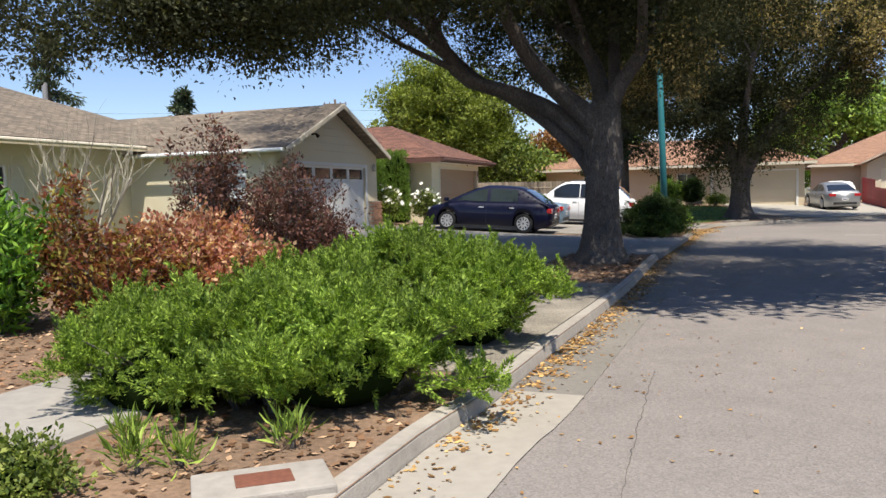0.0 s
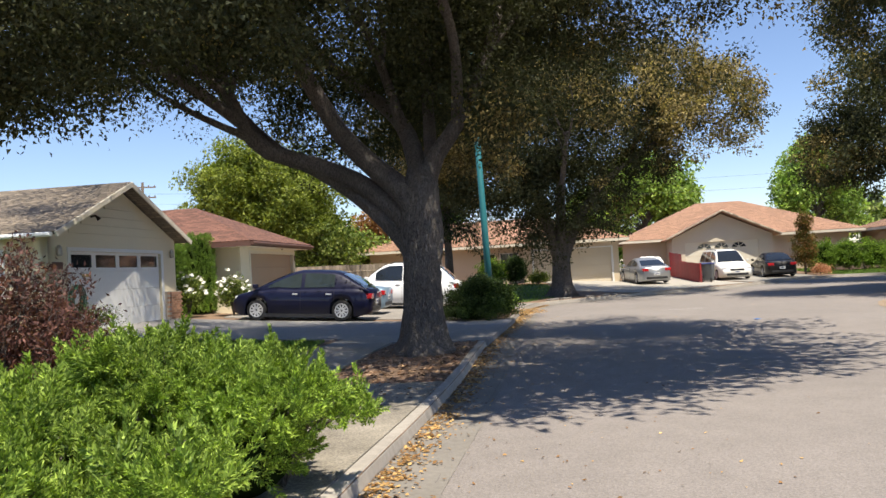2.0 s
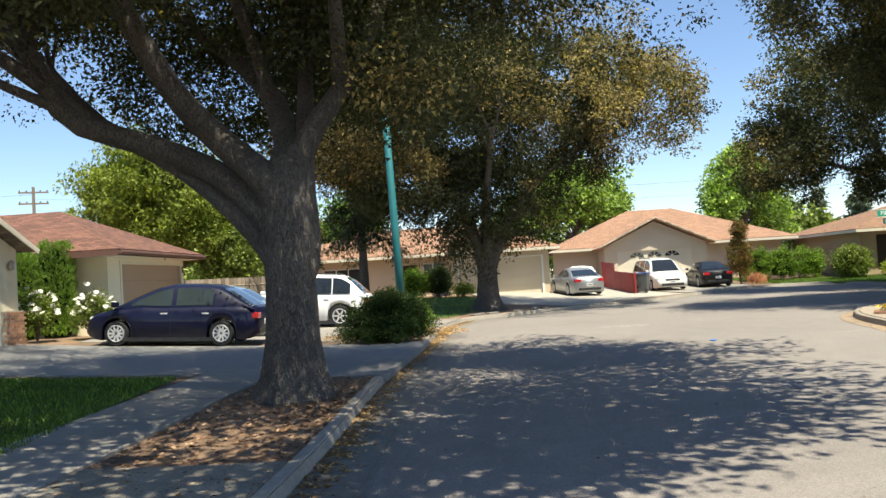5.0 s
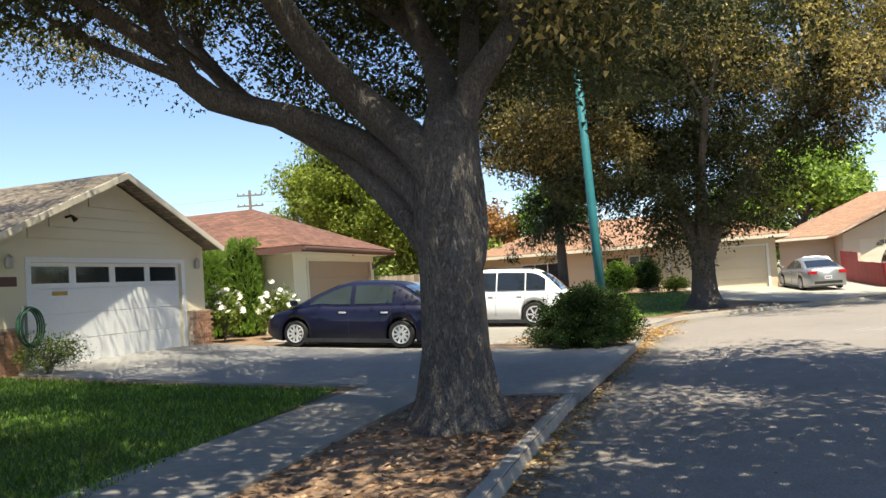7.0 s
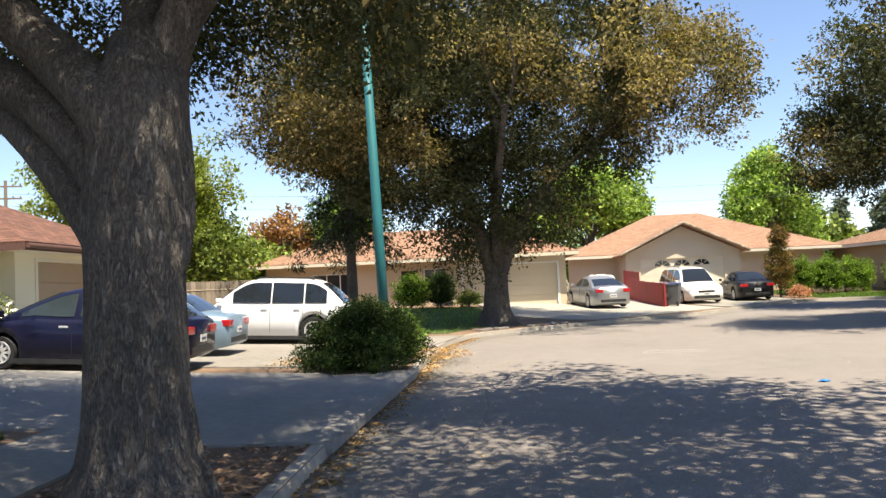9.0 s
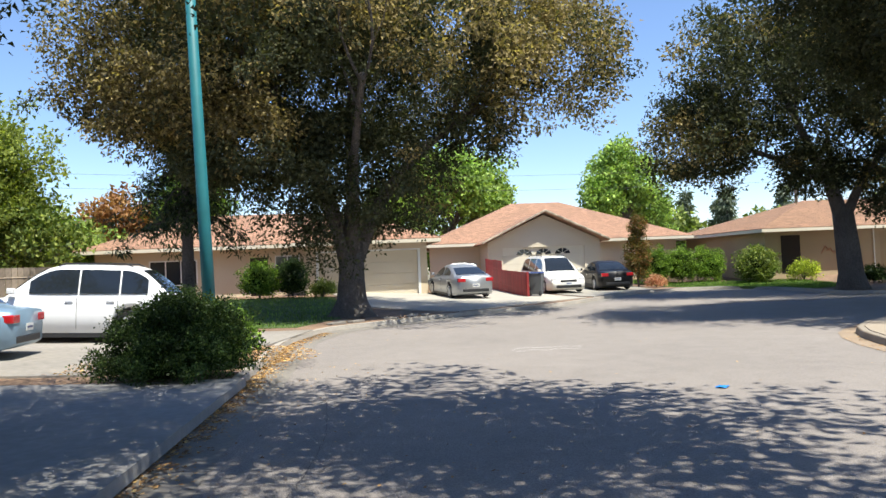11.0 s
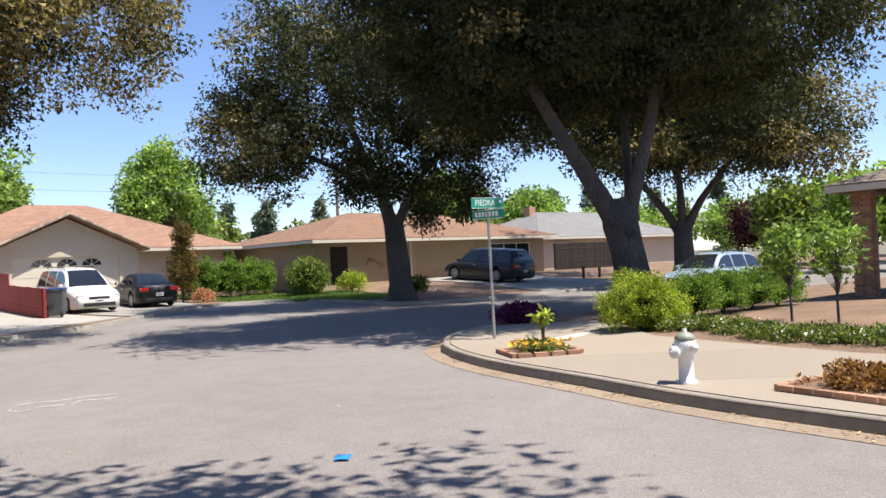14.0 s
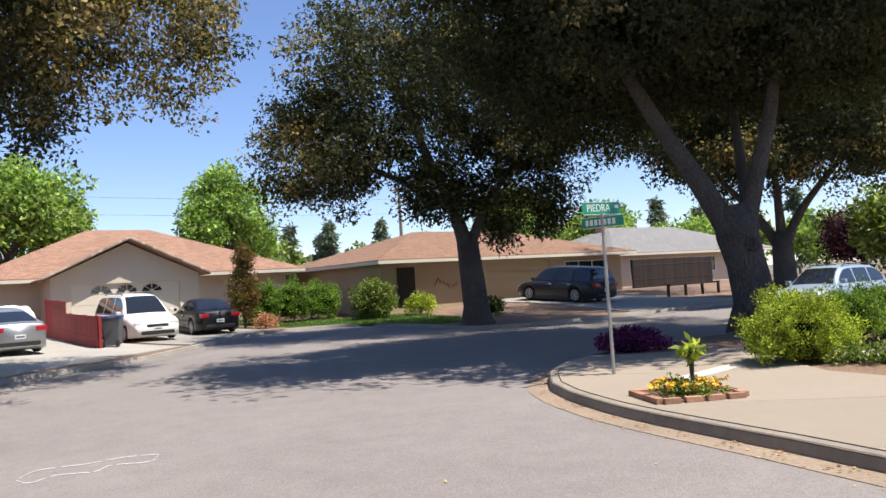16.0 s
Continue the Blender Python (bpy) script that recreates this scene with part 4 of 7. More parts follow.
# The near oak. Local axes are the world's, from the foot of the trunk.
oak("large oak with grey furrowed bark in the kerbside strip", (3.38, 16.75, 0.17),
    ([(0, 0, -0.2), (0, 0, 0.05), (0, 0, 0.3), (0, 0, 0.8), (0.02, 0, 1.6), (0.02, 0, 2.2), (0.08, 0.03, 2.9), (0.15, 0.1, 3.45)],
     [0.66, 0.54, 0.43, 0.37, 0.35, 0.37, 0.36, 0.28]),
    [([(-0.05, 0.05, 2.2), (-0.36, 0.3, 2.72), (-0.95, 0.85, 3.3), (-1.8, 1.1, 3.72), (-2.8, 1.0, 4.05), (-3.3, 1.2, 4.9), (-4.0, 1.6, 6.6)], 0.235, 0.12),
     ([(-0.08, 0.05, 1.75), (-0.34, 0.2, 2.22), (-0.86, 0.85, 2.9), (-1.5, 1.5, 3.5), (-2.6, 2.2, 4.3), (-3.6, 3.2, 5.6)], 0.2, 0.1),
     ([(0.0, -0.05, 2.55), (-0.2, 0.0, 2.98), (-0.75, 0.7, 3.65), (-1.3, 0.5, 4.2), (-1.75, 0.3, 4.9), (-2.2, 0.2, 5.8), (-2.8, 0.2, 7.0)], 0.27, 0.12),
     ([(0.15, 0.12, 3.1), (0.1, 0.7, 3.95), (0.0, 1.4, 4.6), (-0.45, 2.4, 5.4), (-1.3, 3.2, 6.3), (-2.3, 4.0, 7.2)], 0.22, 0.1),
     ([(0.16, 0.05, 3.0), (0.4, 0.0, 3.65), (0.76, -0.05, 4.15), (1.2, 0.2, 4.85), (1.7, 0.4, 5.9), (2.2, 0.7, 7.2)], 0.2, 0.09),
     ([(0.05, -0.05, 1.35), (0.27, -0.05, 1.9), (0.31, 0.05, 2.5), (0.3, 0.15, 3.1), (0.42, 0.5, 4.0), (0.6, 1.4, 5.2), (0.9, 3.0, 6.8)], 0.2, 0.1),
     ([(0.0, 1.0, 4.3), (-0.2, 1.2, 5.2), (-0.6, 1.0, 6.2), (-1.2, 0.6, 7.2)], 0.13, 0.06),
     ([(0.9, 0.1, 4.4), (0.6, -1.1, 5.6), (-0.2, -2.6, 6.8)], 0.13, 0.06),
     ([(-3.1, 1.1, 4.5), (-4.4, 0.2, 5.3), (-6.2, -1.2, 5.9), (-8.6, -2.4, 5.9)], 0.12, 0.04),
     ([(-3.4, 1.25, 5.1), (-4.6, -1.0, 5.8), (-5.6, -3.6, 6.0)], 0.1, 0.04)],
    [((0.2, 0.2, 6.4), (7.8, 7.4, 4.6), 1300, -0.05), ((-5.4, -1.6, 5.6), (4.2, 3.6, 2.1), 380, -0.35), ((-6.6, -2.4, 5.0), (2.4, 2.0, 1.2), 190, -0.95), ((-6.3, -2.2, 4.4), (0.9, 0.9, 0.6), 34, -0.95), ((-9.2, -3.0, 5.2), (2.6, 2.4, 1.5), 260, -0.95), ((-7.9, -2.4, 4.75), (1.5, 1.4, 0.8), 80, -0.95), ((2.7, 3.8, 5.0), (0.8, 0.8, 0.6), 34, -0.95), ((3.0, -1.0, 6.6), (4.8, 5.2, 2.6), 360, -0.2),
     ((0.0, 3.0, 6.8), (5.5, 4.5, 2.8), 210, -0.2), ((-6.2, 6.0, 7.6), (3.6, 3.6, 2.0), 250, -0.9), ((0.0, 0.0, 7.2), (5.5, 5.5, 1.6), 420, -0.7), ((2.8, 3.4, 5.9), (4.4, 4.2, 1.7), 190, -0.9), ((-4.6, -3.6, 5.6), (3.4, 2.8, 1.5), 150, -0.9), ((-0.8, 0.8, 6.4), (4.6, 4.0, 1.3), 300, -0.95),
     ((-0.7, 4.4, 5.3), (2.5, 2.4, 1.4), 190, -0.95), ((1.6, -0.5, 4.3), (0.8, 0.9, 0.9), 36, -0.95), ((1.2, 0.8, 5.1), (1.3, 1.3, 0.9), 60, -0.95)],
    # masses added out of view; the outlying ones shade road and pavement
    [((0.3, 0.0, 9.2), (6.8, 6.6, 1.8), 150), ((6.8, -0.8, 9.0), (3.6, 5.4, 1.3), 330), ((4.4, -6.2, 8.6), (4.6, 3.4, 1.2), 320), ((-2.4, -5.6, 9.0), (3.8, 2.6, 1.1), 120), ((1.6, -8.2, 8.8), (4.4, 2.2, 1.0), 240)],
    3, leaf=0.074, per=62, clump=0.62, bronze=0.02)

oak("large oak with bronze spring growth beside the curving kerb", (14.1, 37.4, 0.2),
    ([(0, 0, -0.2), (0, 0, 0.1), (0, 0, 0.5), (0, 0, 1.2), (0.05, 0, 2.4)], [0.95, 0.68, 0.5, 0.43, 0.42]),
    [([(-0.1, 0, 1.9), (-0.7, -0.2, 3.6), (-1.6, -0.5, 5.6), (-3.0, -0.8, 7.8)], 0.34, 0.1), ([(0.1, 0, 2.0), (0.25, 0.2, 4.5), (0.6, 0.5, 9.5)], 0.36, 0.1),
     ([(0.2, 0, 1.9), (0.9, -0.4, 3.6), (2.2, -1.2, 5.4), (4.4, -2.2, 7.0)], 0.3, 0.09), ([(0, 0.2, 2.0), (0.7, 1.6, 4.6), (1.5, 4.0, 7.5)], 0.26, 0.08),
     ([(0, -0.2, 2.1), (-0.4, -1.6, 4.6), (-1.0, -4.2, 7.0)], 0.24, 0.08)],
    [((0.3, -0.2, 8.4), (8.0, 7.2, 5.2), 1050, -0.38), ((-0.2, -0.2, 4.5), (3.2, 3.2, 2.7), 460, -0.95), ((5.8, -3.4, 8.4), (3.4, 3.0, 2.3), 230, -0.8),
     ((-5.4, 0.4, 7.6), (3.8, 3.4, 3.1), 360, -0.9), ((-3.4, -1.0, 5.6), (2.2, 2.2, 1.8), 160, -0.95), ((0, 0, 7.5), (5, 5, 2.5), 260, -0.9), ((-5.0, -1.0, 10.6), (4.4, 4.2, 3.0), 340, -0.8), ((-4.6, -0.6, 5.2), (1.5, 1.5, 1.5), 80, -0.95), ((3.6, -2.4, 6.4), (2.0, 2.0, 1.7), 110, -0.95), ((-6.0, -0.6, 7.2), (2.4, 2.4, 2.0), 150, -0.95)],
    [((0.3, -0.2, 9.6), (6.2, 5.8, 2.2), 320)],
    5, leaf=0.112, per=52, clump=0.6, bronze=0.7)

oak("dark oak leaning slightly on the far kerb", (33.7, 33.4, 0.2),
    ([(0, 0, -0.2), (0, 0, 0.1), (0, 0, 0.6), (-0.02, 0.05, 1.6), (-0.12, 0.15, 3.0)], [0.76, 0.6, 0.47, 0.44, 0.4]),
    [([(-0.1, 0.12, 2.5), (-0.35, 0.5, 4.2), (-0.8, 1.1, 6.0), (-1.4, 1.9, 8.6)], 0.34, 0.1), ([(-0.1, 0.1, 2.7), (0.5, -0.6, 4.6), (1.6, -1.9, 6.6)], 0.24, 0.08),
     ([(-0.35, 0.5, 4.2), (-1.6, 2.0, 5.4), (-3.2, 4.2, 6.6)], 0.18, 0.07), ([(-0.2, 0.3, 2.8), (0.8, 1.2, 5.0), (2.4, 2.6, 7.2)], 0.2, 0.07)],
    [((-1.0, 1.0, 7.8), (5.6, 6.2, 5.4), 600, -0.5), ((-3.4, 4.0, 6.4), (2.4, 2.8, 2.6), 230, -0.85), ((1.2, -1.6, 4.6), (1.8, 2.4, 2.0), 160, -0.9), ((-0.5, 0.5, 8.0), (4, 4, 3), 110, -0.9), ((-0.7, 0.7, 4.9), (1.7, 1.7, 1.3), 120, -0.9), ((2.6, -4.0, 7.3), (2.9, 2.9, 2.2), 230, -0.9), ((3.4, -1.0, 9.0), (4.0, 4.0, 2.6), 240, -0.9)],
    [((-0.8, 0.8, 10.0), (5.2, 5.6, 2.4), 200)],
    8, leaf=0.13, per=46, clump=0.62, bronze=0.3)

oak("old oak with a knot hole behind the corner shrubs", (28.75, 22.35, 0.25),
    ([(0, 0, -0.3), (0, 0, 0.1), (0, 0, 0.6), (-0.07, 0.12, 1.5), (-0.14, 0.24, 2.2), (-0.22, 0.36, 2.9)], [0.74, 0.6, 0.49, 0.45, 0.48, 0.37]),
    [([(-0.15, 0.25, 2.0), (-0.5, 0.9, 3.4), (-0.95, 1.7, 5.0), (-1.6, 2.9, 7.6)], 0.35, 0.13), ([(-0.1, 0.1, 2.2), (0.05, -0.2, 3.4), (0.28, -0.6, 5.0), (0.45, -0.9, 6.8)], 0.27, 0.12),
     ([(0.2, 0, 2.3), (0.9, 0.3, 4.2), (2.8, 1.0, 7.6)], 0.2, 0.08), ([(-0.9, 2.0, 7.2), (-1.4, 2.8, 8.4), (-2.4, 4.0, 9.8)], 0.14, 0.05),
     ([(0.5, -0.9, 6.5), (0.2, -2.2, 7.6), (-0.6, -4.2, 9.0)], 0.12, 0.05)],
    # the lobe at (-5.2, 3.4, 10.6) is added out of view to shade the street
    [((0.3, -0.3, 9.4), (6.6, 6.8, 4.6), 1050, -0.45), ((1.2, -3.6, 7.4), (3.4, 3.4, 2.2), 260, -0.7), ((0.8, 3.4, 7.2), (3.2, 2.8, 2.4), 240, -0.85), ((0.5, 0.3, 8.4), (4.2, 4.2, 1.8), 240, -0.9), ((-0.6, 1.6, 7.2), (4.4, 5.2, 1.7), 420, -0.95), ((-5.2, 3.4, 10.6), (4.2, 4.4, 1.9), 300, -0.9), ((-1.6, 5.0, 8.3), (3.2, 3.2, 2.3), 260, -0.9), ((5.0, 3.6, 9.4), (5.4, 5.4, 2.4), 420, -0.9), ((2.2, -1.6, 6.6), (3.0, 3.0, 1.5), 210, -0.9), ((1.4, 1.6, 6.8), (2.6, 2.6, 1.3), 150, -0.9)],
    [((-0.5, 0.5, 11.0), (7.2, 7.0, 2.2), 620), ((-5.6, 2.6, 11.0), (4.4, 4.8, 1.6), 300), ((-4.4, -2.6, 10.4), (3.8, 3.6, 1.2), 280)],
    11, leaf=0.115, per=58, clump=0.62, bronze=0.28)

oak("spreading oak farther along the side street", (46.7, 25.3, 0.2),
    ([(0, 0, -0.2), (0, 0, 0.2), (0, 0, 0.8), (0, 0, 1.8), (0, 0.0, 2.8)], [0.8, 0.62, 0.5, 0.46, 0.42]),
    [([(0, 0.1, 2.2), (-0.2, 1.2, 4.0), (-0.6, 3.2, 6.4)], 0.28, 0.09), ([(0, -0.1, 2.3), (0.2, -1.0, 4.0), (0.6, -2.8, 6.2)], 0.28, 0.09), ([(0, 0, 2.5), (0.1, 0.1, 5.0), (0, 0.3, 8.4)], 0.26, 0.08)],
    [((0, -0.5, 7.4), (6.2, 7.6, 4.6), 850, -0.5), ((-1.0, -4.6, 6.6), (3.0, 3.4, 2.8), 200, -0.85), ((0, 0, 7.5), (4, 4, 2), 160, -0.9), ((0, -0.5, 6.3), (5.4, 6.2, 1.9), 320, -0.9)],
    [((0, 0, 9.6), (6.4, 7.2, 2.2), 420), ((-3.0, 3.6, 10.2), (7.0, 5.6, 1.6), 420), ((6.0, 5.0, 10.0), (6.5, 5.0, 1.4), 320)],
    13, leaf=0.16, per=36, clump=0.72, bronze=0.35)

# ---- plants ----


def plant(name, label, category, base, blobs, mat, leaf, per, clump, seed, droop=-0.4, aspect=0.3, core=None, twigs=12, group="", stem=BARK, flat=0.8):
    """A shrub: stems, and a crown of leaves on uneven mounds. blobs: (centre, radius, count, low)."""
    rng = np.random.default_rng(seed)
    t = thing(name, pose(*base), label, category, group)
    bm = bmesh.new()
    places = []
    for c, r, count, low in blobs:
        pts = shell_points(count, c, r, rng, low, 0.6)
        places += pts
        for p in pts[:max(2, twigs // len(blobs))]:
            mid = (Vector(c) * 0.5 + Vector(p) * 0.5) * Vector((0.6, 0.6, 0.7))
            add_tube(bm, curve_points([(c[0] * 0.6, c[1] * 0.6, -0.05), mid, p], 4), [0.022, 0.016, 0.012, 0.008, 0.004], 5)
    part("stem", bm, stem, t)
    # near-black cores inside the mounds paint the shade behind the leaves
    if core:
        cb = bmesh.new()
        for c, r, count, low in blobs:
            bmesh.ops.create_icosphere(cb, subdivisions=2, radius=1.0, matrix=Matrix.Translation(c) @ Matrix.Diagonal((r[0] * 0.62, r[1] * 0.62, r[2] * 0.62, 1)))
        part("shade_core", cb, core, t)
    places = np.array(places)
    child("foliage", leaf_cards("foliage", places, clump * (0.7 + 0.6 * rng.random(len(places))), per, leaf, mat, rng, droop, flat, aspect), t)
    return t


def leggy(name, label, base, stems, mat, leaf, per, seed, start=0.3, clump=0.09, aspect=0.2, group=""):
    """A shrub of many upright, forking stems with small leaves along them. stems: (count, height, spread, foot)."""
    rng = np.random.default_rng(seed)
    t = thing(name, pose(*base), label, "shrub", group)
    bm = bmesh.new()
    places = []
    for count, height, spread, foot in stems:
        for k in range(count):
            a, rr = 2 * math.pi * rng.random(), rng.random() ** 0.6
            h = height * (0.6 + 0.45 * rng.random()) * (1 - 0.25 * rr)
            top = Vector((foot[0] + spread * rr * math.cos(a), foot[1] + spread * rr * math.sin(a), h))
            root = Vector((foot[0] * 0.8 + 0.12 * math.cos(a), foot[1] * 0.8 + 0.12 * math.sin(a), -0.05))
            mid = root * 0.55 + top * 0.45 + Vector(rng.normal(size=3)) * 0.06
            pts = curve_points([root, mid, top], 8)
            add_tube(bm, pts, [0.012 - 0.0012 * i for i in range(9)], 4)
            for i in range(2, 9):
                if i / 8 < start:
                    continue
                places.append(pts[i])
                for j in range(2):
                    w = Vector((rng.normal(), rng.normal(), 0.5 + rng.random())) * 0.11
                    end = pts[i] + w * (1.4 - 0.08 * i)
                    add_tube(bm, [pts[i], end], [0.005, 0.002], 3)
                    places.append(end)
    part("stem", bm, BARK, t)
    places = np.array([list(p) for p in places])
    child("foliage", leaf_cards("foliage", places, clump * (0.6 + 0.8 * rng.random(len(places))), per, leaf, mat, rng, -0.5, 1.0, aspect), t)
    return t

def feather_sprays(name, places, outward, sprays, length, mat, rng, leaflets=5):
    """Feathery conifer sprays: small scale-like leaflets set in two rows along short curved twigs."""
    c = np.repeat(np.asarray(places, float), sprays, 0)
    o = np.repeat(np.asarray(outward, float), sprays, 0)
    n = len(c)
    way = o + rng.normal(size=(n, 3)) * 0.33 + np.array((0, 0, 0.25))
    way /= np.linalg.norm(way, axis=1)[:, None]
    side = np.cross(way, rng.normal(size=(n, 3)))
    side /= np.linalg.norm(side, axis=1)[:, None]
    nrm = np.cross(way, side)
    start = c + rng.normal(size=(n, 3)) * 0.02
    ln = length * (0.6 + 0.7 * rng.random(n))
    v = np.empty((n, leaflets, 3, 3))
    for k in range(leaflets):
        t = (k + 0.5) / leaflets
        p = start + way * (ln * t)[:, None] + nrm * (ln * 0.3 * t * t)[:, None]
        sg = 1 if k % 2 else -1
        d = way * 0.75 + side * (sg * 0.65 * (1 - 0.6 * t)) + rng.normal(size=(n, 3)) * 0.18
        d /= np.linalg.norm(d, axis=1)[:, None]
        w = np.cross(d, nrm)
        s = (ln * 0.48 * (1.1 - 0.6 * t))[:, None]
        v[:, k, 0] = p - w * s * 0.2
        v[:, k, 1] = p + w * s * 0.2
        v[:, k, 2] = p + d * s
    m = n * leaflets
    me = bpy.data.meshes.new(name)
    me.vertices.add(m * 3)
    me.vertices.foreach_set("co", v.reshape(-1).astype(np.float32))
    me.loops.add(m * 3)
    me.loops.foreach_set("vertex_index", np.arange(m * 3, dtype=np.int32))
    me.polygons.add(m)
    me.polygons.foreach_set("loop_start", np.arange(0, m * 3, 3, dtype=np.int32))
    me.update(calc_edges=True)
    me.materials.append(mat)
    return me


def plumes(name, bases, ways, length, mat, rng, leaflets=160):
    """Pointed conifer plumes: narrow scale leaves round short curved, tapering shoots."""
    n = len(bases)
    size = length * (0.65 + 0.7 * rng.random(n))
    c = np.repeat(np.asarray(bases, float), leaflets, 0)
    w = np.repeat(np.asarray(ways, float), leaflets, 0)
    ln = np.repeat(size, leaflets)[:, None]
    bend = np.repeat(rng.normal(size=(n, 3)) * 0.3, leaflets, 0)
    m = n * leaflets
    side = np.cross(w, np.repeat(rng.normal(size=(n, 3)), leaflets, 0))
    side /= np.linalg.norm(side, axis=1)[:, None] + 1e-9
    up = np.cross(w, side)
    f = rng.random(m)[:, None]
    a = rng.random(m)[:, None] * 6.283
    radial = side * np.cos(a) + up * np.sin(a) * 0.55
    reach = 0.27 * ln * (1 - f) ** 0.7 * np.sqrt(rng.random(m))[:, None]
    p = c + (w * f + bend * f * f * 0.6) * ln + radial * reach
    d = w * 0.85 + radial * 0.75 + rng.normal(size=(m, 3)) * 0.22
    d /= np.linalg.norm(d, axis=1)[:, None]
    e = np.cross(d, rng.normal(size=(m, 3)))
    e /= np.linalg.norm(e, axis=1)[:, None] + 1e-9
    s = ln * (0.09 + 0.09 * rng.random(m)[:, None])
    v = np.stack((p - e * s * 0.2, p + e * s * 0.2, p + d * s), 1)
    me = bpy.data.meshes.new(name)
    me.vertices.add(m * 3)
    me.vertices.foreach_set("co", v.reshape(-1).astype(np.float32))
    me.loops.add(m * 3)
    me.loops.foreach_set("vertex_index", np.arange(m * 3, dtype=np.int32))
    me.polygons.add(m)
    me.polygons.foreach_set("loop_start", np.arange(0, m * 3, 3, dtype=np.int32))
    me.update(calc_edges=True)
    me.materials.append(mat)
    return me


def juniper(label, base, mounds, seed, mat, length=0.26, group=""):
    """A spreading juniper: pointed plumes standing out of lumpy mounds, a near-black core painting the shade between.
    mounds: (centre, radius, count, low).
    """
    rng = np.random.default_rng(seed)
    t = thing("juniper", pose(*base), label, "shrub", group)
    stems, core = bmesh.new(), bmesh.new()
    places, ways = [], []
    lumps = []
    for c, r, count, low in mounds:
        lumps.append((c, (r[0] * 0.82, r[1] * 0.82, r[2] * 0.82), count // 2, low))
        # smaller lumps on each mound, with creases between
        for p in shell_points(count // 18, c, r, rng, max(low, -0.15), 0.92):
            k = 0.2 + 0.2 * rng.random()
            lumps.append((p, (k, k, k * 0.75), 14 + int(70 * k), -0.2))
    for c, r, count, low in lumps:
        pts = shell_points(count, c, r, rng, low, 0.8)
        for p in pts:
            q = (np.array(p) - np.array(c)) / np.array(r) ** 2
            q = q / (np.linalg.norm(q) + 1e-6) + rng.normal(size=3) * 0.32 + np.array((0, 0, 0.25))
            q /= np.linalg.norm(q)
            places.append(np.array(p) - q * length * 0.55)
            ways.append(q)
        for p in pts[:3]:
            add_tube(stems, curve_points([(c[0] * 0.6, c[1] * 0.6, -0.05), (Vector(c) * 0.5 + Vector(p) * 0.5) * Vector((0.8, 0.8, 0.7)), p], 4), [0.025, 0.018, 0.013, 0.009, 0.004], 5)
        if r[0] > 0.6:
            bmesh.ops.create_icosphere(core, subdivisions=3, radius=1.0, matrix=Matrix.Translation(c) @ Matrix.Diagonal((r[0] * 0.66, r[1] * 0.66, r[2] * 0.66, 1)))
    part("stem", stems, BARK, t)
    part("shade_core", core, SHADE_CORE, t)
    child("foliage", plumes("foliage", places, ways, length, mat, rng), t)
    return t


def blossoms(parent, places, radius, mat, seed, petals=5):
    """Single blossoms of a few petals, one part each."""
    rng = np.random.default_rng(seed)
    verts, faces = [(0, 0, 0)], []
    for k in range(petals):
        a, b = 2 * math.pi * k / petals, 2 * math.pi * (k + 0.85) / petals
        m = (a + b) / 2
        n = len(verts)
        verts += [(radius * 0.7 * math.cos(a), radius * 0.7 * math.sin(a), radius * 0.3), (radius * math.cos(m), radius * math.sin(m), radius * 0.15), (radius * 0.7 * math.cos(b), radius * 0.7 * math.sin(b), radius * 0.3)]
        faces.append((0, n, n + 1, n + 2))
    me = mesh_from("blossom", verts, faces, mat)
    for p in places:
        ob = child("blossom", me, parent)
        ob.matrix_basis = pose(*p, *(rng.random(3) * (120, 120, 360) - (60, 60, 0)))


JUNIPER = leaf_material("juniper_spray", (0.14, 0.22, 0.034), (0.36, 0.47, 0.085), vary=0.25, trans=0.28, amount=0.55)
# near-black without gloss: the shade inside foliage is put into the colour
SHADE_CORE = material("painted_shade", (0.01, 0.018, 0.005), 1.0, vary=0.3)
SHADE_CORE.node_tree.nodes["Principled BSDF"].inputs["Specular IOR Level"].default_value = 0.0
OLEANDER = leaf_material("oleander_leaf", (0.1, 0.22, 0.03), (0.26, 0.42, 0.06), amount=0.5)
NANDINA = leaf_material("red_shrub_leaf", (0.24, 0.075, 0.04), (0.24, 0.22, 0.05), amount=0.55)
CORAL = leaf_material("coral_shrub_leaf", (0.48, 0.19, 0.13), (0.55, 0.38, 0.22), amount=0.5)
PLUM = leaf_material("plum_leaf", (0.12, 0.055, 0.048), (0.22, 0.11, 0.09), amount=0.5)
PURPLE = leaf_material("purple_tree_leaf", (0.045, 0.012, 0.022), (0.09, 0.03, 0.04), amount=0.4)
HEDGE = leaf_material("hedge_leaf", (0.11, 0.19, 0.03), (0.25, 0.36, 0.055), amount=0.5)
LIME = leaf_material("lime_shrub_leaf", (0.27, 0.34, 0.04), (0.5, 0.55, 0.07), amount=0.5)
SPRING = leaf_material("spring_leaf", (0.19, 0.29, 0.06), (0.36, 0.47, 0.12), amount=0.5)
OLIVE = leaf_material("olive_leaf", (0.12, 0.17, 0.035), (0.28, 0.31, 0.085), amount=0.5)
OLIVE_BRIGHT = leaf_material("yellow_green_leaf", (0.16, 0.2, 0.036), (0.3, 0.34, 0.065), vary=0.22, amount=0.5)
RUST = leaf_material("rust_leaf", (0.26, 0.12, 0.05), (0.34, 0.2, 0.08), amount=0.5)
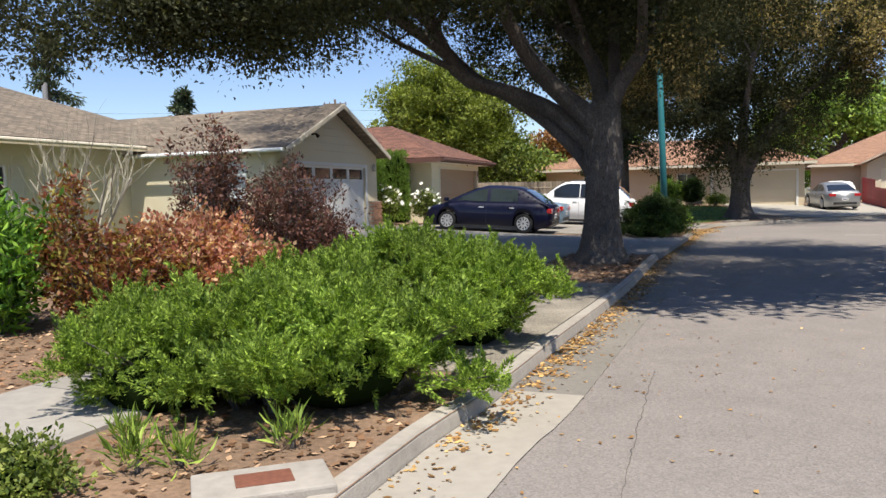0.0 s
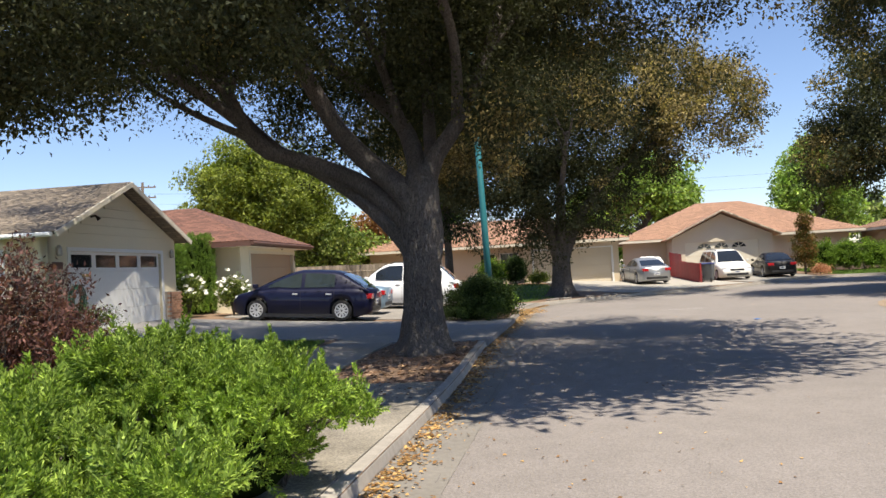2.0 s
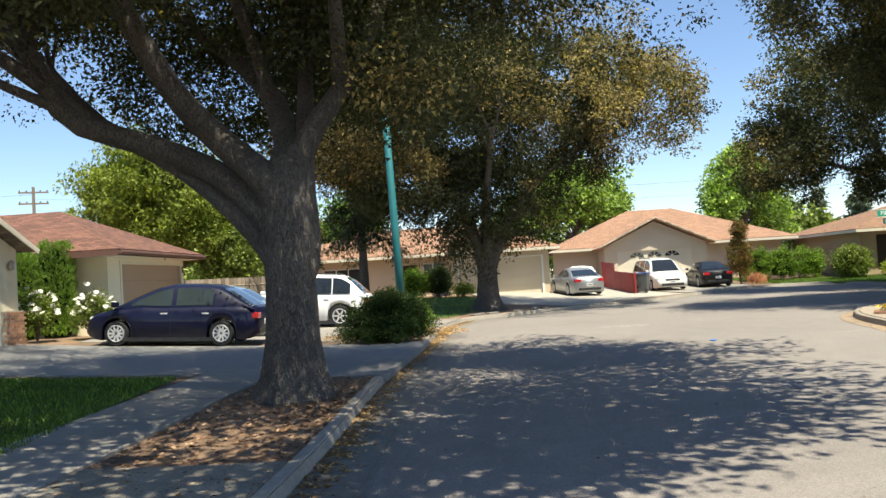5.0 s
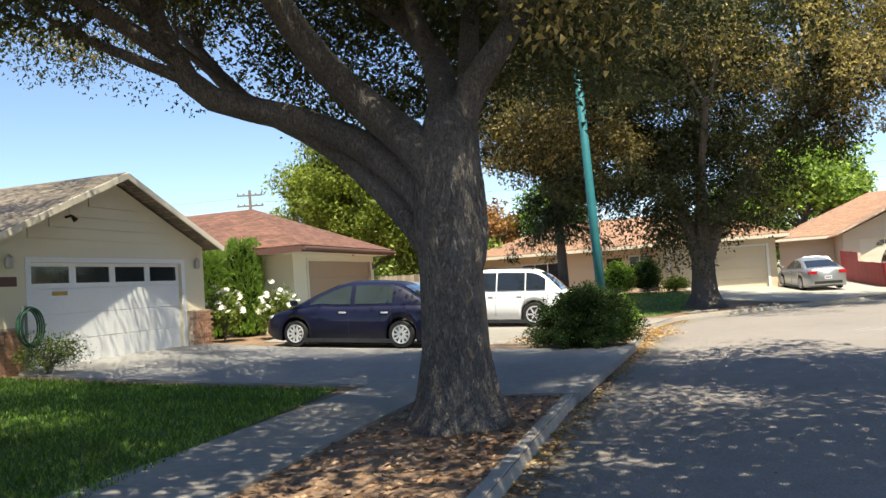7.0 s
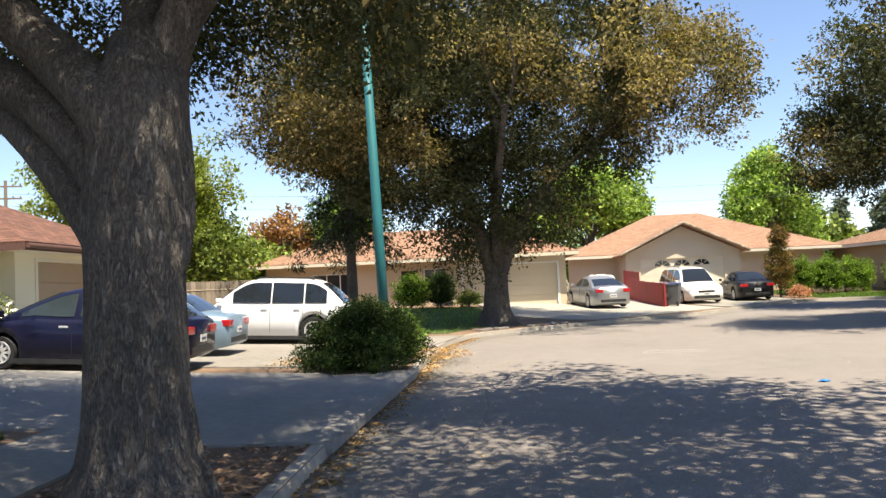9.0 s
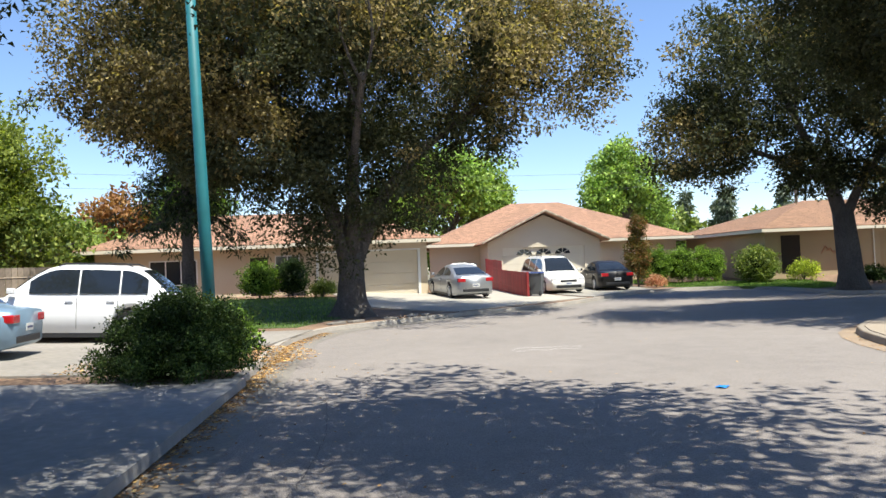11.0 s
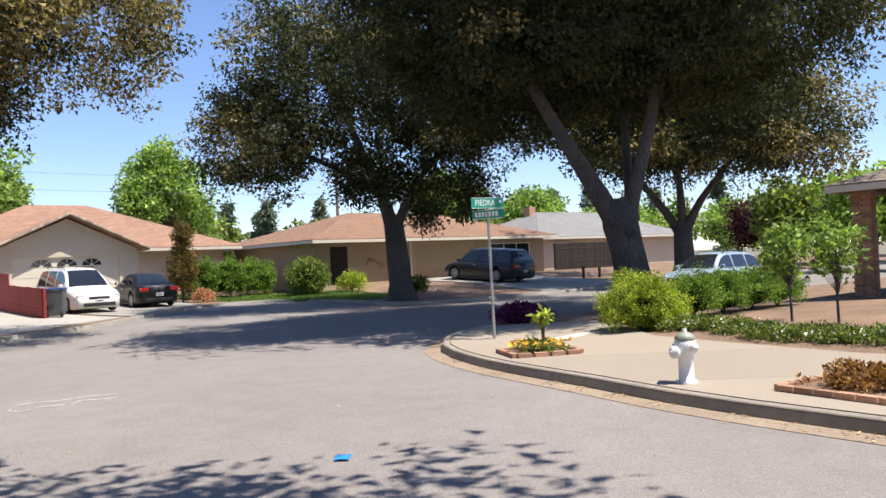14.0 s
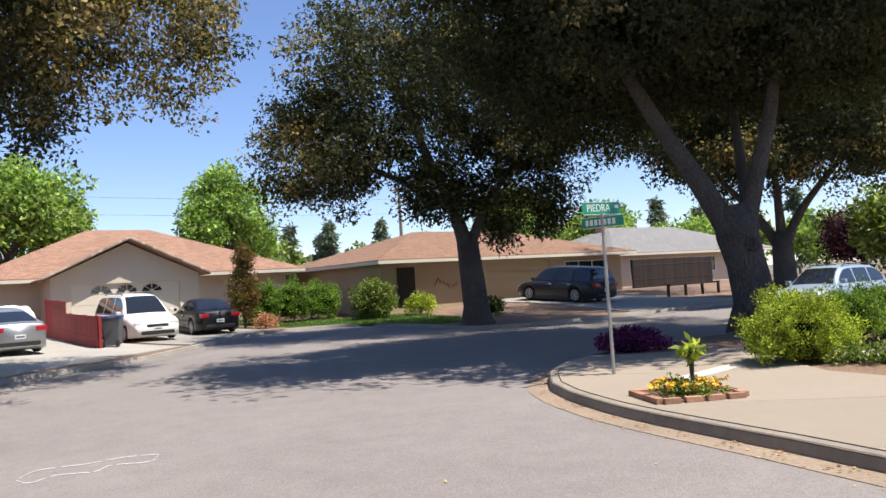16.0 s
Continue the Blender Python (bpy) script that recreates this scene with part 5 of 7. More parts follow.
CONIFER = leaf_material("conifer_needle", (0.045, 0.065, 0.04), (0.1, 0.12, 0.065), amount=0.4)
CYPRESS = leaf_material("cypress_spray", (0.14, 0.23, 0.045), (0.27, 0.38, 0.085), amount=0.5)
BUSHDARK = leaf_material("dark_bush_leaf", (0.03, 0.055, 0.014), (0.075, 0.11, 0.028), amount=0.4)
PETAL_WHITE = material("white_petal", (0.8, 0.78, 0.7), 0.7, vary=0.05)
PETAL_YELLOW = material("yellow_petal", (0.75, 0.45, 0.03), 0.6, vary=0.2)
TWIG = material("pale_twig", (0.36, 0.33, 0.25), 0.9, vary=0.2)


def g(x, y, d=0.0):
    return (x, y, terrain(x, y) + d)


for k, (x, y, mounds) in enumerate((
        (-1.3, 6.35, [((0, 0, 0.32), (1.45, 1.35, 0.47), 620, -0.35), ((0.5, -0.5, 0.25), (0.95, 0.95, 0.52), 260, -0.3), ((-0.8, -0.5, 0.2), (0.85, 0.75, 0.47), 220, -0.3), ((0.1, 0.5, 0.5), (0.8, 0.7, 0.34), 170, -0.1)]),
        (-0.2, 8.5, [((0, 0, 0.4), (1.15, 1.3, 0.53), 560, -0.4), ((0.45, -0.5, 0.3), (0.8, 0.85, 0.6), 260, -0.5), ((-0.2, 0.4, 0.62), (0.65, 0.65, 0.36), 150, -0.1)]),
        (-1.5, 8.6, [((0, 0, 0.3), (1.2, 1.1, 0.46), 440, -0.2), ((0.5, -0.2, 0.5), (0.6, 0.6, 0.4), 120, -0.1)]))):
    juniper("spreading green juniper mound beside the kerb", g(x, y), mounds, 20 + k, JUNIPER, 0.21, "kerbside junipers")

leggy("oleander_bush", "tall bright yellow-green bush with red blossom", g(-5.2, 8.8), [(46, 1.6, 0.8, (0, 0)), (16, 1.2, 0.6, (0.3, -0.4))], OLEANDER, 0.11, 11, 31, 0.2, 0.13, 0.17)
leggy("nandina_bush", "leggy red and olive leaved bush", g(-3.75, 8.8), [(34, 1.3, 0.75, (0, 0)), (12, 2.15, 0.35, (-0.45, 0.15)), (24, 0.95, 0.6, (0.45, 0.1))], NANDINA, 0.07, 8, 32, 0.15, 0.11, 0.22)
leggy("coral_bush", "coral-pink and orange leaved spreading shrub", g(-3.05, 9.7), [(54, 1.35, 0.7, (0, 0)), (34, 0.95, 0.6, (0.6, -0.25)), (30, 1.1, 0.6, (-0.35, -0.5))], CORAL, 0.062, 11, 33, 0.2, 0.1, 0.3)
leggy("plum_bush", "tall burgundy-leaved shrub with bare stems", g(-3.35, 11.6), [(32, 2.7, 0.55, (0, 0)), (10, 1.6, 0.5, (0.3, 0))], PLUM, 0.065, 10, 34, 0.5, 0.12, 0.22)
leggy("plum_bush", "brownish burgundy shrub at the lawn's edge", g(-2.35, 12.2), [(66, 1.95, 0.85, (0, 0)), (30, 1.35, 0.6, (0.55, -0.1))], PLUM, 0.06, 9, 35, 0.2, 0.11, 0.2)
wr = plant("rose_bush", "low olive shrub with a white rose", "shrub", g(-2.75, 10.9), [((0, 0, 0.45), (0.6, 0.55, 0.5), 110, -0.6)], OLIVE, 0.06, 26, 0.16, 36, 0.0, 0.3, None, 30)
blossoms(wr, [(0.0, -0.45, 0.8), (0.08, -0.42, 0.86), (-0.08, -0.4, 0.84), (0.02, -0.5, 0.9)], 0.07, PETAL_WHITE, 2)


def bare_shrub():
    t = thing("bare_shrub", pose(*g(-5.2, 11.6)), "leafless shrub of pale grey twigs", "shrub")
    rng = np.random.default_rng(9)
    for i in range(9):
        bm = bmesh.new()
        a = 2 * math.pi * i / 9
        tips = []
        grow([(0, 0, 0), (0.2 * math.cos(a), 0.2 * math.sin(a), 0.7), (0.45 * math.cos(a), 0.45 * math.sin(a), 1.2), (0.7 * math.cos(a), 0.7 * math.sin(a), 1.65)], 0.035, 0.012, rng, 2, tips, bm, 4)
        part("stem", bm, TWIG, t)


bare_shrub()
plant("low_shrub", "small dark olive shrub by the pavement", "shrub", g(-2.35, 4.05), [((0, 0, 0.1), (0.42, 0.4, 0.25), 110, -0.2)], OLIVE, 0.035, 40, 0.1, 38, -0.5, 0.3, SHADE_CORE, 10)
for k, (x, y) in enumerate(((-1.95, 4.75), (-1.5, 4.45), (-0.95, 4.75), (-1.75, 4.35))):
    plant("grass_tuft", "thin green weed in bare soil", "weed", g(x, y), [((0, 0, 0.05), (0.14, 0.14, 0.12), 14, 0.0)], JUNIPER, 0.14, 7, 0.05, 60 + k, -1.6, 0.05, None, 2, "weeds")

# round bush, cypresses and roses between the driveways
plant("round_bush", "dense dark green rounded bush at the driveway", "shrub", g(6.75, 25.2), [((0, 0, 0.52), (1.12, 1.12, 0.72), 900, -0.6), ((0.1, 0.1, 0.85), (0.8, 0.8, 0.5), 380, -0.3), ((-0.2, -0.1, 0.25), (1.18, 1.18, 0.35), 420, -0.5)], BUSHDARK, 0.042, 42, 0.13, 41, -0.3, 0.3, SHADE_CORE, 10)
plant("seedling_shrub", "bright green shrub growing out of the round bush", "shrub", g(7.75, 26.0), [((0, 0, 0.55), (0.4, 0.4, 0.45), 80, -0.8)], HEDGE, 0.08, 24, 0.16, 42, 0.0, 0.3, None, 12)


def cypress(label, base, height, radius, seed):
    """A clipped column of upright sprays with a blunt top."""
    rng = np.random.default_rng(seed)
    t = thing("cypress", pose(*base), label, "tree", "columnar cypresses")
    part("trunk", tube([(0, 0, -0.1), (0, 0, height * 0.5), (0, 0, height * 0.9)], [0.06, 0.05, 0.02], 8), BARK, t)
    places, outs = [], []
    for k in range(1700):
        z, a = height * (0.02 + 0.96 * rng.random()), 2 * math.pi * rng.random()
        f = z / height
        r = radius * (0.86 + 0.1 * math.sin(3 * a + 2 * f)) * (1 - 0.55 * max(0.0, (f - 0.86) / 0.14) ** 2) * (0.8 + 0.24 * rng.random() ** 0.5)
        places.append((r * math.cos(a), r * math.sin(a), z))
        outs.append((0.5 * math.cos(a), 0.5 * math.sin(a), 0.9))
    # near-black column whose colour stands in for shade among the sprays
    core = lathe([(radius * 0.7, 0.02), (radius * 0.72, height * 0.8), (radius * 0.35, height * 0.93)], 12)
    part("shade_core", core, SHADE_CORE, t)
    child("foliage", feather_sprays("foliage", places, outs, 4, 0.13, CYPRESS, rng), t)


for x, y, h, r, s in ((-1.75, 31.2, 2.8, 0.52, 43), (-2.6, 30.9, 2.5, 0.4, 44)):
    cypress("clipped columnar green cypress by the house wall", g(x, y), h, r, s)
for x, y, s in ((-0.6, 29.9, 45), (-2.0, 29.5, 46)):
    t = plant("rose_bush", "white rose bush in full bloom", "shrub", g(x, y), [((0, 0, 0.75), (0.55, 0.5, 0.7), 130, -0.7)], OLIVE, 0.07, 24, 0.18, s, 0.0, 0.3, None, 24, "white rose bushes")
    rg = np.random.default_rng(s)
    blossoms(t, [[q[0], q[1], q[2]] for q in shell_points(46, (0, 0, 0.9), (0.6, 0.55, 0.65), rg, -0.3, 0.95)], 0.085, PETAL_WHITE, s, 6)
plant("climber", "straggling shrub below the garage wall", "shrub", g(-3.7, 22.9), [((0, 0, 0.35), (0.7, 0.5, 0.45), 120, -0.5)], OLIVE, 0.05, 18, 0.2, 47, 0.0, 0.25, None, 40)

# yards beyond
plant("lime_shrub", "yellow-green rounded shrub at the corner bed", "shrub", g(21.85, 20.1), [((0, 0, 0.5), (0.85, 0.85, 0.6), 520, -0.5), ((0.1, 0, 0.28), (0.86, 0.86, 0.4), 340, -0.6)], LIME, 0.034, 62, 0.12, 51, -0.4, 0.3, SHADE_CORE, 12)
for k, (x, y) in enumerate(((24.2, 19.7), (25.3, 19.3), (26.4, 18.9), (27.5, 18.5))):
    plant("hedge_shrub", "clipped green boxy shrub in a row", "shrub", g(x, y), [((0, 0, 0.45), (0.75, 0.7, 0.55), 320, -0.6)], HEDGE, 0.04, 50, 0.14, 52 + k, -0.4, 0.3, SHADE_CORE, 8, "corner hedge")
plant("purple_flower_shrub", "low magenta flowering groundcover in the shade", "shrub", g(24.0, 23.6), [((0, 0, 0.15), (0.75, 0.7, 0.3), 220, -0.2)], leaf_material("magenta_petal", (0.12, 0.02, 0.1), (0.3, 0.05, 0.22), amount=0.4), 0.06, 30, 0.14, 57, 0.0, 0.35, SHADE_CORE, 8)
plant("hedge", "tall clipped bright green hedge", "hedge", g(37.4, 46.6), [((-1.4, 0.6, 0.95), (1.0, 0.95, 1.1), 300, -0.85), ((0, 0, 1.0), (1.1, 0.95, 1.12), 300, -0.85), ((1.4, -0.6, 0.95), (1.0, 0.95, 1.08), 300, -0.85)], HEDGE, 0.075, 46, 0.22, 58, -0.3, 0.35, SHADE_CORE, 8)
plant("hedge", "olive clipped hedge block by the fence", "hedge", g(38.6, 42.4), [((0, 0, 0.95), (1.1, 1.0, 1.1), 360, -0.85)], OLIVE, 0.1, 34, 0.24, 59, -0.3, 0.35, SHADE_CORE, 8)
plant("flower_shrub", "yellow-green flowering shrub by the wall", "shrub", g(40.2, 40.8), [((0, 0, 0.5), (0.8, 0.7, 0.6), 160, -0.7)], LIME, 0.09, 20, 0.24, 64, 0.0, 0.3, None, 12)
plant("white_flower_shrub", "small shrub with white flowers under the oak", "shrub", g(37.8, 35.3), [((0, 0, 0.4), (0.6, 0.6, 0.45), 110, -0.7)], BUSHDARK, 0.08, 26, 0.2, 65, 0.0, 0.3, SHADE_CORE, 10)
plant("tall_shrub", "narrow shrub with russet and green leaves", "shrub", g(33.9, 46.3), [((0, 0, 1.6), (0.75, 0.75, 1.5), 230, -0.9), ((0.1, 0, 3.2), (0.45, 0.45, 1.0), 110, -0.9)], leaf_material("russet_leaf", (0.13, 0.12, 0.03), (0.26, 0.1, 0.05), amount=0.45), 0.1, 24, 0.24, 66, 0.0, 0.3, None, 30)
plant("red_flower_shrub", "low shrub with reddish flowers at the drive", "shrub", g(34.3, 45.3), [((0, 0, 0.3), (0.6, 0.5, 0.35), 90, -0.5)], CORAL, 0.08, 22, 0.18, 67, 0.0, 0.3, None, 8)
plant("shrub", "bright green shrub at the front door", "shrub", g(13.3, 46.6), [((0, 0, 0.75), (0.85, 0.8, 0.85), 240, -0.8)], HEDGE, 0.09, 30, 0.22, 68, -0.2, 0.3, SHADE_CORE, 8)
plant("shrub", "dark green shrub at the front door", "shrub", g(14.7, 46.4), [((0, 0, 0.85), (0.7, 0.7, 0.95), 220, -0.8)], BUSHDARK, 0.09, 30, 0.22, 69, -0.2, 0.3, SHADE_CORE, 8)
plant("shrub", "small flowering shrub by the garage", "shrub", g(16.0, 46.2), [((0, 0, 0.35), (0.7, 0.6, 0.4), 120, -0.6)], OLIVE, 0.08, 24, 0.2, 70, 0.0, 0.3, None, 12)
# ---- background trees ----


def yard_tree(label, base, height, blobs, mat, leaf, per, clump, seed, trunk_r=0.3, name="tree"):
    rng = np.random.default_rng(seed)
    t = thing(name, pose(*base), label, "tree")
    part("trunk", tube(curve_points([(0, 0, -0.3), (0.05, 0.02, height * 0.3), (0, 0, height * 0.75)], 6), [trunk_r * (1 - 0.12 * i) for i in range(7)], 10), BARK, t, smooth=True)
    places = []
    for c, r, count, low in blobs:
        pts = shell_points(count, c, r, rng, low, 0.55)
        places += pts
    bm = bmesh.new()
    for p in places[::max(1, len(places) // 40)]:
        z = min(height * 0.7, p[2] * 0.7)
        add_tube(bm, curve_points([(0, 0, z * 0.8), Vector(p) * 0.5 + Vector((0, 0, z * 0.45)), p], 5), [trunk_r * 0.25, trunk_r * 0.2, trunk_r * 0.15, trunk_r * 0.1, trunk_r * 0.06, trunk_r * 0.03], 5)
    part("branchwork", bm, BARK, t)
    places = np.array(places)
    child("crown", leaf_cards("crown", places, clump * (0.6 + 0.6 * rng.random(len(places))), per, leaf * 0.95, mat, rng, 0.1, 0.8, 0.45, 3), t)
    return t


yard_tree("large rounded olive-green tree behind the red-roofed house", (0.6, 54.0, 0.5), 8.5,
          [((0, 0, 6.8), (5.2, 5.0, 3.6), 620, -0.7), ((2.4, -1.0, 4.6), (2.8, 2.8, 2.4), 240, -0.8), ((-1.5, 0, 7.2), (3.2, 3, 2.6), 240, -0.6), ((0, 0, 4.5), (4.5, 4.2, 2.5), 260, -0.8)], OLIVE_BRIGHT, 0.17, 80, 0.72, 81, 0.45)
yard_tree("green tree beyond the fence", (5.4, 57.0, 0.5), 4.0, [((0, 0, 2.8), (3.2, 3, 2.0), 200, -0.8)], SPRING, 0.24, 34, 0.8, 82)
yard_tree("rust-leaved tree beyond the fence", (9.0, 62.0, 0.5), 5.0, [((0, 0, 4.2), (2.8, 2.8, 2.2), 170, -0.8)], RUST, 0.24, 34, 0.8, 83)
yard_tree("green tree beside the rust-leaved tree", (12.8, 60.0, 0.5), 6.5, [((0, 0, 5.0), (2.8, 2.6, 2.8), 180, -0.8)], HEDGE, 0.24, 34, 0.8, 84)
yard_tree("low green tree along the back fence", (4.5, 52.0, 0.5), 4.0, [((0, 0, 3.0), (2.6, 2.4, 2.0), 160, -0.9)], OLIVE, 0.2, 34, 0.7, 85)
yard_tree("bright spring-green tree behind the beige house", (35.0, 70.0, 0.5), 12.0, [((0, 0, 8.0), (4.6, 4.6, 4.0), 320, -0.8), ((3.2, 0, 6.5), (3.2, 3, 3.0), 160, -0.8), ((-4, 1, 6.0), (3.6, 3, 3.0), 180, -0.8)], SPRING, 0.32, 34, 1.0, 86, 0.4)
yard_tree("tall bright green poplar-like tree", (59.5, 78.0, 0.5), 14.0, [((0, 0, 9.5), (4.0, 4.0, 5.0), 300, -0.9), ((3.6, 0, 6.5), (2.8, 2.8, 3.2), 130, -0.9), ((-2.6, 0, 7.2), (2.4, 2.4, 3.4), 110, -0.9)], SPRING, 0.34, 36, 1.0, 87, 0.4)
yard_tree("green tree beyond the tan house", (70.0, 52.0, 0.5), 8.0, [((0, 0, 6.6), (3.6, 3.6, 2.8), 220, -0.9)], SPRING, 0.32, 32, 1.0, 88)
yard_tree("green tree behind the grey roof", (84.0, 50.0, 0.5), 7.0, [((0, 0, 6.0), (4.0, 4.0, 2.4), 200, -0.9)], SPRING, 0.34, 32, 1.0, 89)
yard_tree("purple-leaved plum tree in a yard", (68.9, 24.8, 0.5), 3.6, [((0, 0, 2.7), (2.8, 2.8, 2.3), 320, -0.8)], PURPLE, 0.2, 36, 0.7, 90)
yard_tree("pale green tree beyond the corner yard", (74.0, 17.0, 0.5), 5.0, [((0, 0, 4.0), (5.0, 4.0, 2.2), 240, -0.8)], SPRING, 0.3, 30, 0.9, 91)

for k, (x, y, h) in enumerate(((22.4, 17.55, 1.9), (21.7, 16.75, 2.0))):
    yard_tree("young tree with light green leaves on a thin stem", g(x, y), h, [((0, 0, h * 0.72), (0.6, 0.6, 0.5), 46, -0.9), ((0.15, 0.1, h * 0.5), (0.42, 0.42, 0.3), 18, -0.9)], SPRING, 0.085, 15, 0.22, 71 + k, 0.03, "sapling")


def conifer(label, base, height, spread, seed, low=0.25, droop=0.25, needle=0.3, density=26, mat=None):
    """A conifer: whorls of drooping boughs on a straight trunk."""
    rng = np.random.default_rng(seed)
    t = thing("conifer", pose(*base), label, "tree")
    part("trunk", tube([(0, 0, -0.3), (0, 0, height * 0.5), (0, 0, height)], [0.24, 0.15, 0.03], 10), BARK, t)
    bm = bmesh.new()
    places = []
    z = height * low
    while z < height * 0.97:
        reach = spread * (1 - (z / height) ** 1.4) * (0.75 + 0.4 * rng.random()) + 0.25
        a = rng.random() * 6.28
        end = Vector((math.cos(a) * reach, math.sin(a) * reach, z - droop * reach))
        pts = curve_points([(0, 0, z), end * 0.5 + Vector((0, 0, z * 0.5 + 0.12 * reach)), end], 6)
        add_tube(bm, pts, [0.05, 0.045, 0.04, 0.03, 0.025, 0.015, 0.008], 5)
        for p in pts[2:]:
            for k in range(3):
                places.append([p.x + rng.normal() * 0.18 * reach ** 0.5, p.y + rng.normal() * 0.18 * reach ** 0.5, p.z - 0.1 * rng.random()])
        z += height * (0.011 if spread < 3.0 and height < 9 else 0.02)
    part("branchwork", bm, BARK, t)
    child("foliage", leaf_cards("foliage", np.array(places), 0.34, density, needle, mat or CONIFER, rng, 0.9, 0.6, 0.12), t)
    return t


conifer("drooping cedar in the yard of the beige house", (9.4, 40.5, 0.45), 8.5, 2.5, 92, 0.36, 0.45, 0.2, 16)
conifer("tall dark conifer behind the cream house", (-29.5, 50.0, 0.5), 14.0, 3.6, 93, 0.2, 0.15, 0.36, 9)
conifer("tall dark conifer behind the cream house", (-23.5, 48.5, 0.5), 12.0, 2.6, 94, 0.2, 0.15, 0.36, 9)
conifer("distant conifer behind the garage roof", (-24.0, 75.0, 0.5), 12.0, 3.0, 95, 0.2, 0.15, 0.5, 14)

# conifer needles paled, so the colour itself carries the haze of distance
HAZED_CONIFER = leaf_material("hazed_conifer_needle", (0.11, 0.14, 0.1), (0.18, 0.2, 0.14), amount=0.4)
for k in range(26):
    rg = np.random.default_rng(200 + k)
    a = radians(38 + 36 * k / 26 + rg.normal() * 0.8)
    r = 150 + 25 * rg.random()
    if k % 3:
        conifer("far conifer on the skyline", (r * math.sin(a), r * math.cos(a), 0.0), 9 + 6 * rg.random(), 3.0, 210 + k, 0.1, 0.1, 1.0, 4, HAZED_CONIFER)
    else:
        yard_tree("far broad tree on the skyline", (r * math.sin(a), r * math.cos(a), 0.0), 9.0, [((0, 0, 6.0), (5.5, 5.5, 4.0), 90, -0.9)], OLIVE, 0.9, 16, 1.6, 240 + k, 0.4)
for k in range(22):
    rg = np.random.default_rng(300 + k)
    a = radians(-32 + 62 * k / 22)
    r = 105 + 30 * rg.random()
    yard_tree("far green tree on the skyline", (r * math.sin(a), r * math.cos(a), 0.0), 6.0, [((0, 0, 4.0), (5.5, 5.5, 2.8 + 1.5 * rg.random()), 90, -0.9)], OLIVE if k % 2 else HEDGE, 0.7, 18, 1.4, 330 + k, 0.4)

for k, (x, y, h, r) in enumerate(((62.0, 22.3, 4.2, 2.6), (58.0, 17.6, 4.2, 3.2), (57.0, 13.2, 4.6, 3.2), (54.0, 9.0, 4.4, 3.2), (70.0, 21.0, 5.0, 3.4), (88.0, 30.0, 5.0, 4.5), (89.0, 16.0, 6.0, 5.0), (82.0, 6.0, 5.0, 4.5), (66.0, 8.0, 4.2, 3.8), (90.0, 42.0, 5.5, 5.0), (60.0, 3.0, 5.0, 4.0))):
    yard_tree("pale green garden tree down the side street", (x, y, 0.4), h, [((0, 0, h * 0.75), (r, r, h * 0.55), 150, -0.9)], SPRING if k % 2 else OLIVE, 0.36, 26, 1.0, 370 + k, 0.3)

# ---- vehicles ----


def paint(name, colour, metal=0.3):
    m = material(name, colour, 0.45, metal, vary=0.04, scale=3.0, coat=0.4)
    m.node_tree.nodes["Principled BSDF"].inputs["Coat Roughness"].default_value = 0.03
    m.node_tree.nodes["Principled BSDF"].inputs["Specular IOR Level"].default_value = 0.2
    return m


CHROME = material("bright_alloy", (0.6, 0.6, 0.61), 0.35, 0.35, vary=0.05)
CAR_GLASS = material("car_glass", (0.015, 0.018, 0.02), 0.04, vary=0.1, coat=0.5)
PALE_GLASS = material("tinted_side_glass", (0.03, 0.04, 0.04), 0.04, vary=0.2, scale=2.0, coat=0.5)
RED_LENS = material("red_lens", (0.45, 0.015, 0.02), 0.2, vary=0.05, coat=0.5)
CLEAR_LENS = material("clear_lens", (0.62, 0.63, 0.65), 0.15, vary=0.05, coat=0.5)
DARKTRIM = material("dark_plastic", (0.02, 0.02, 0.022), 0.55, vary=0.1)
PLATE = material("plate_white", (0.7, 0.7, 0.68), 0.5, vary=0.05)
PLATE_MARK = material("plate_blue", (0.06, 0.08, 0.2), 0.5)


def interp(x, table):
    xs = [p[0] for p in table]
    return float(np.interp(x, xs, [p[1] for p in table]))


def ring_lathe(profile, sides=28):
    """A closed ring turned from a closed profile."""
    bm = bmesh.new()
    rings = [[bm.verts.new((r * math.cos(2 * math.pi * k / sides), r * math.sin(2 * math.pi * k / sides), z)) for k in range(sides)] for r, z in profile]
    for a, b in zip(rings, rings[1:] + rings[:1]):
        for k in range(sides):
            bm.faces.new((a[k], a[(k + 1) % sides], b[(k + 1) % sides], b[k]))
    return bm


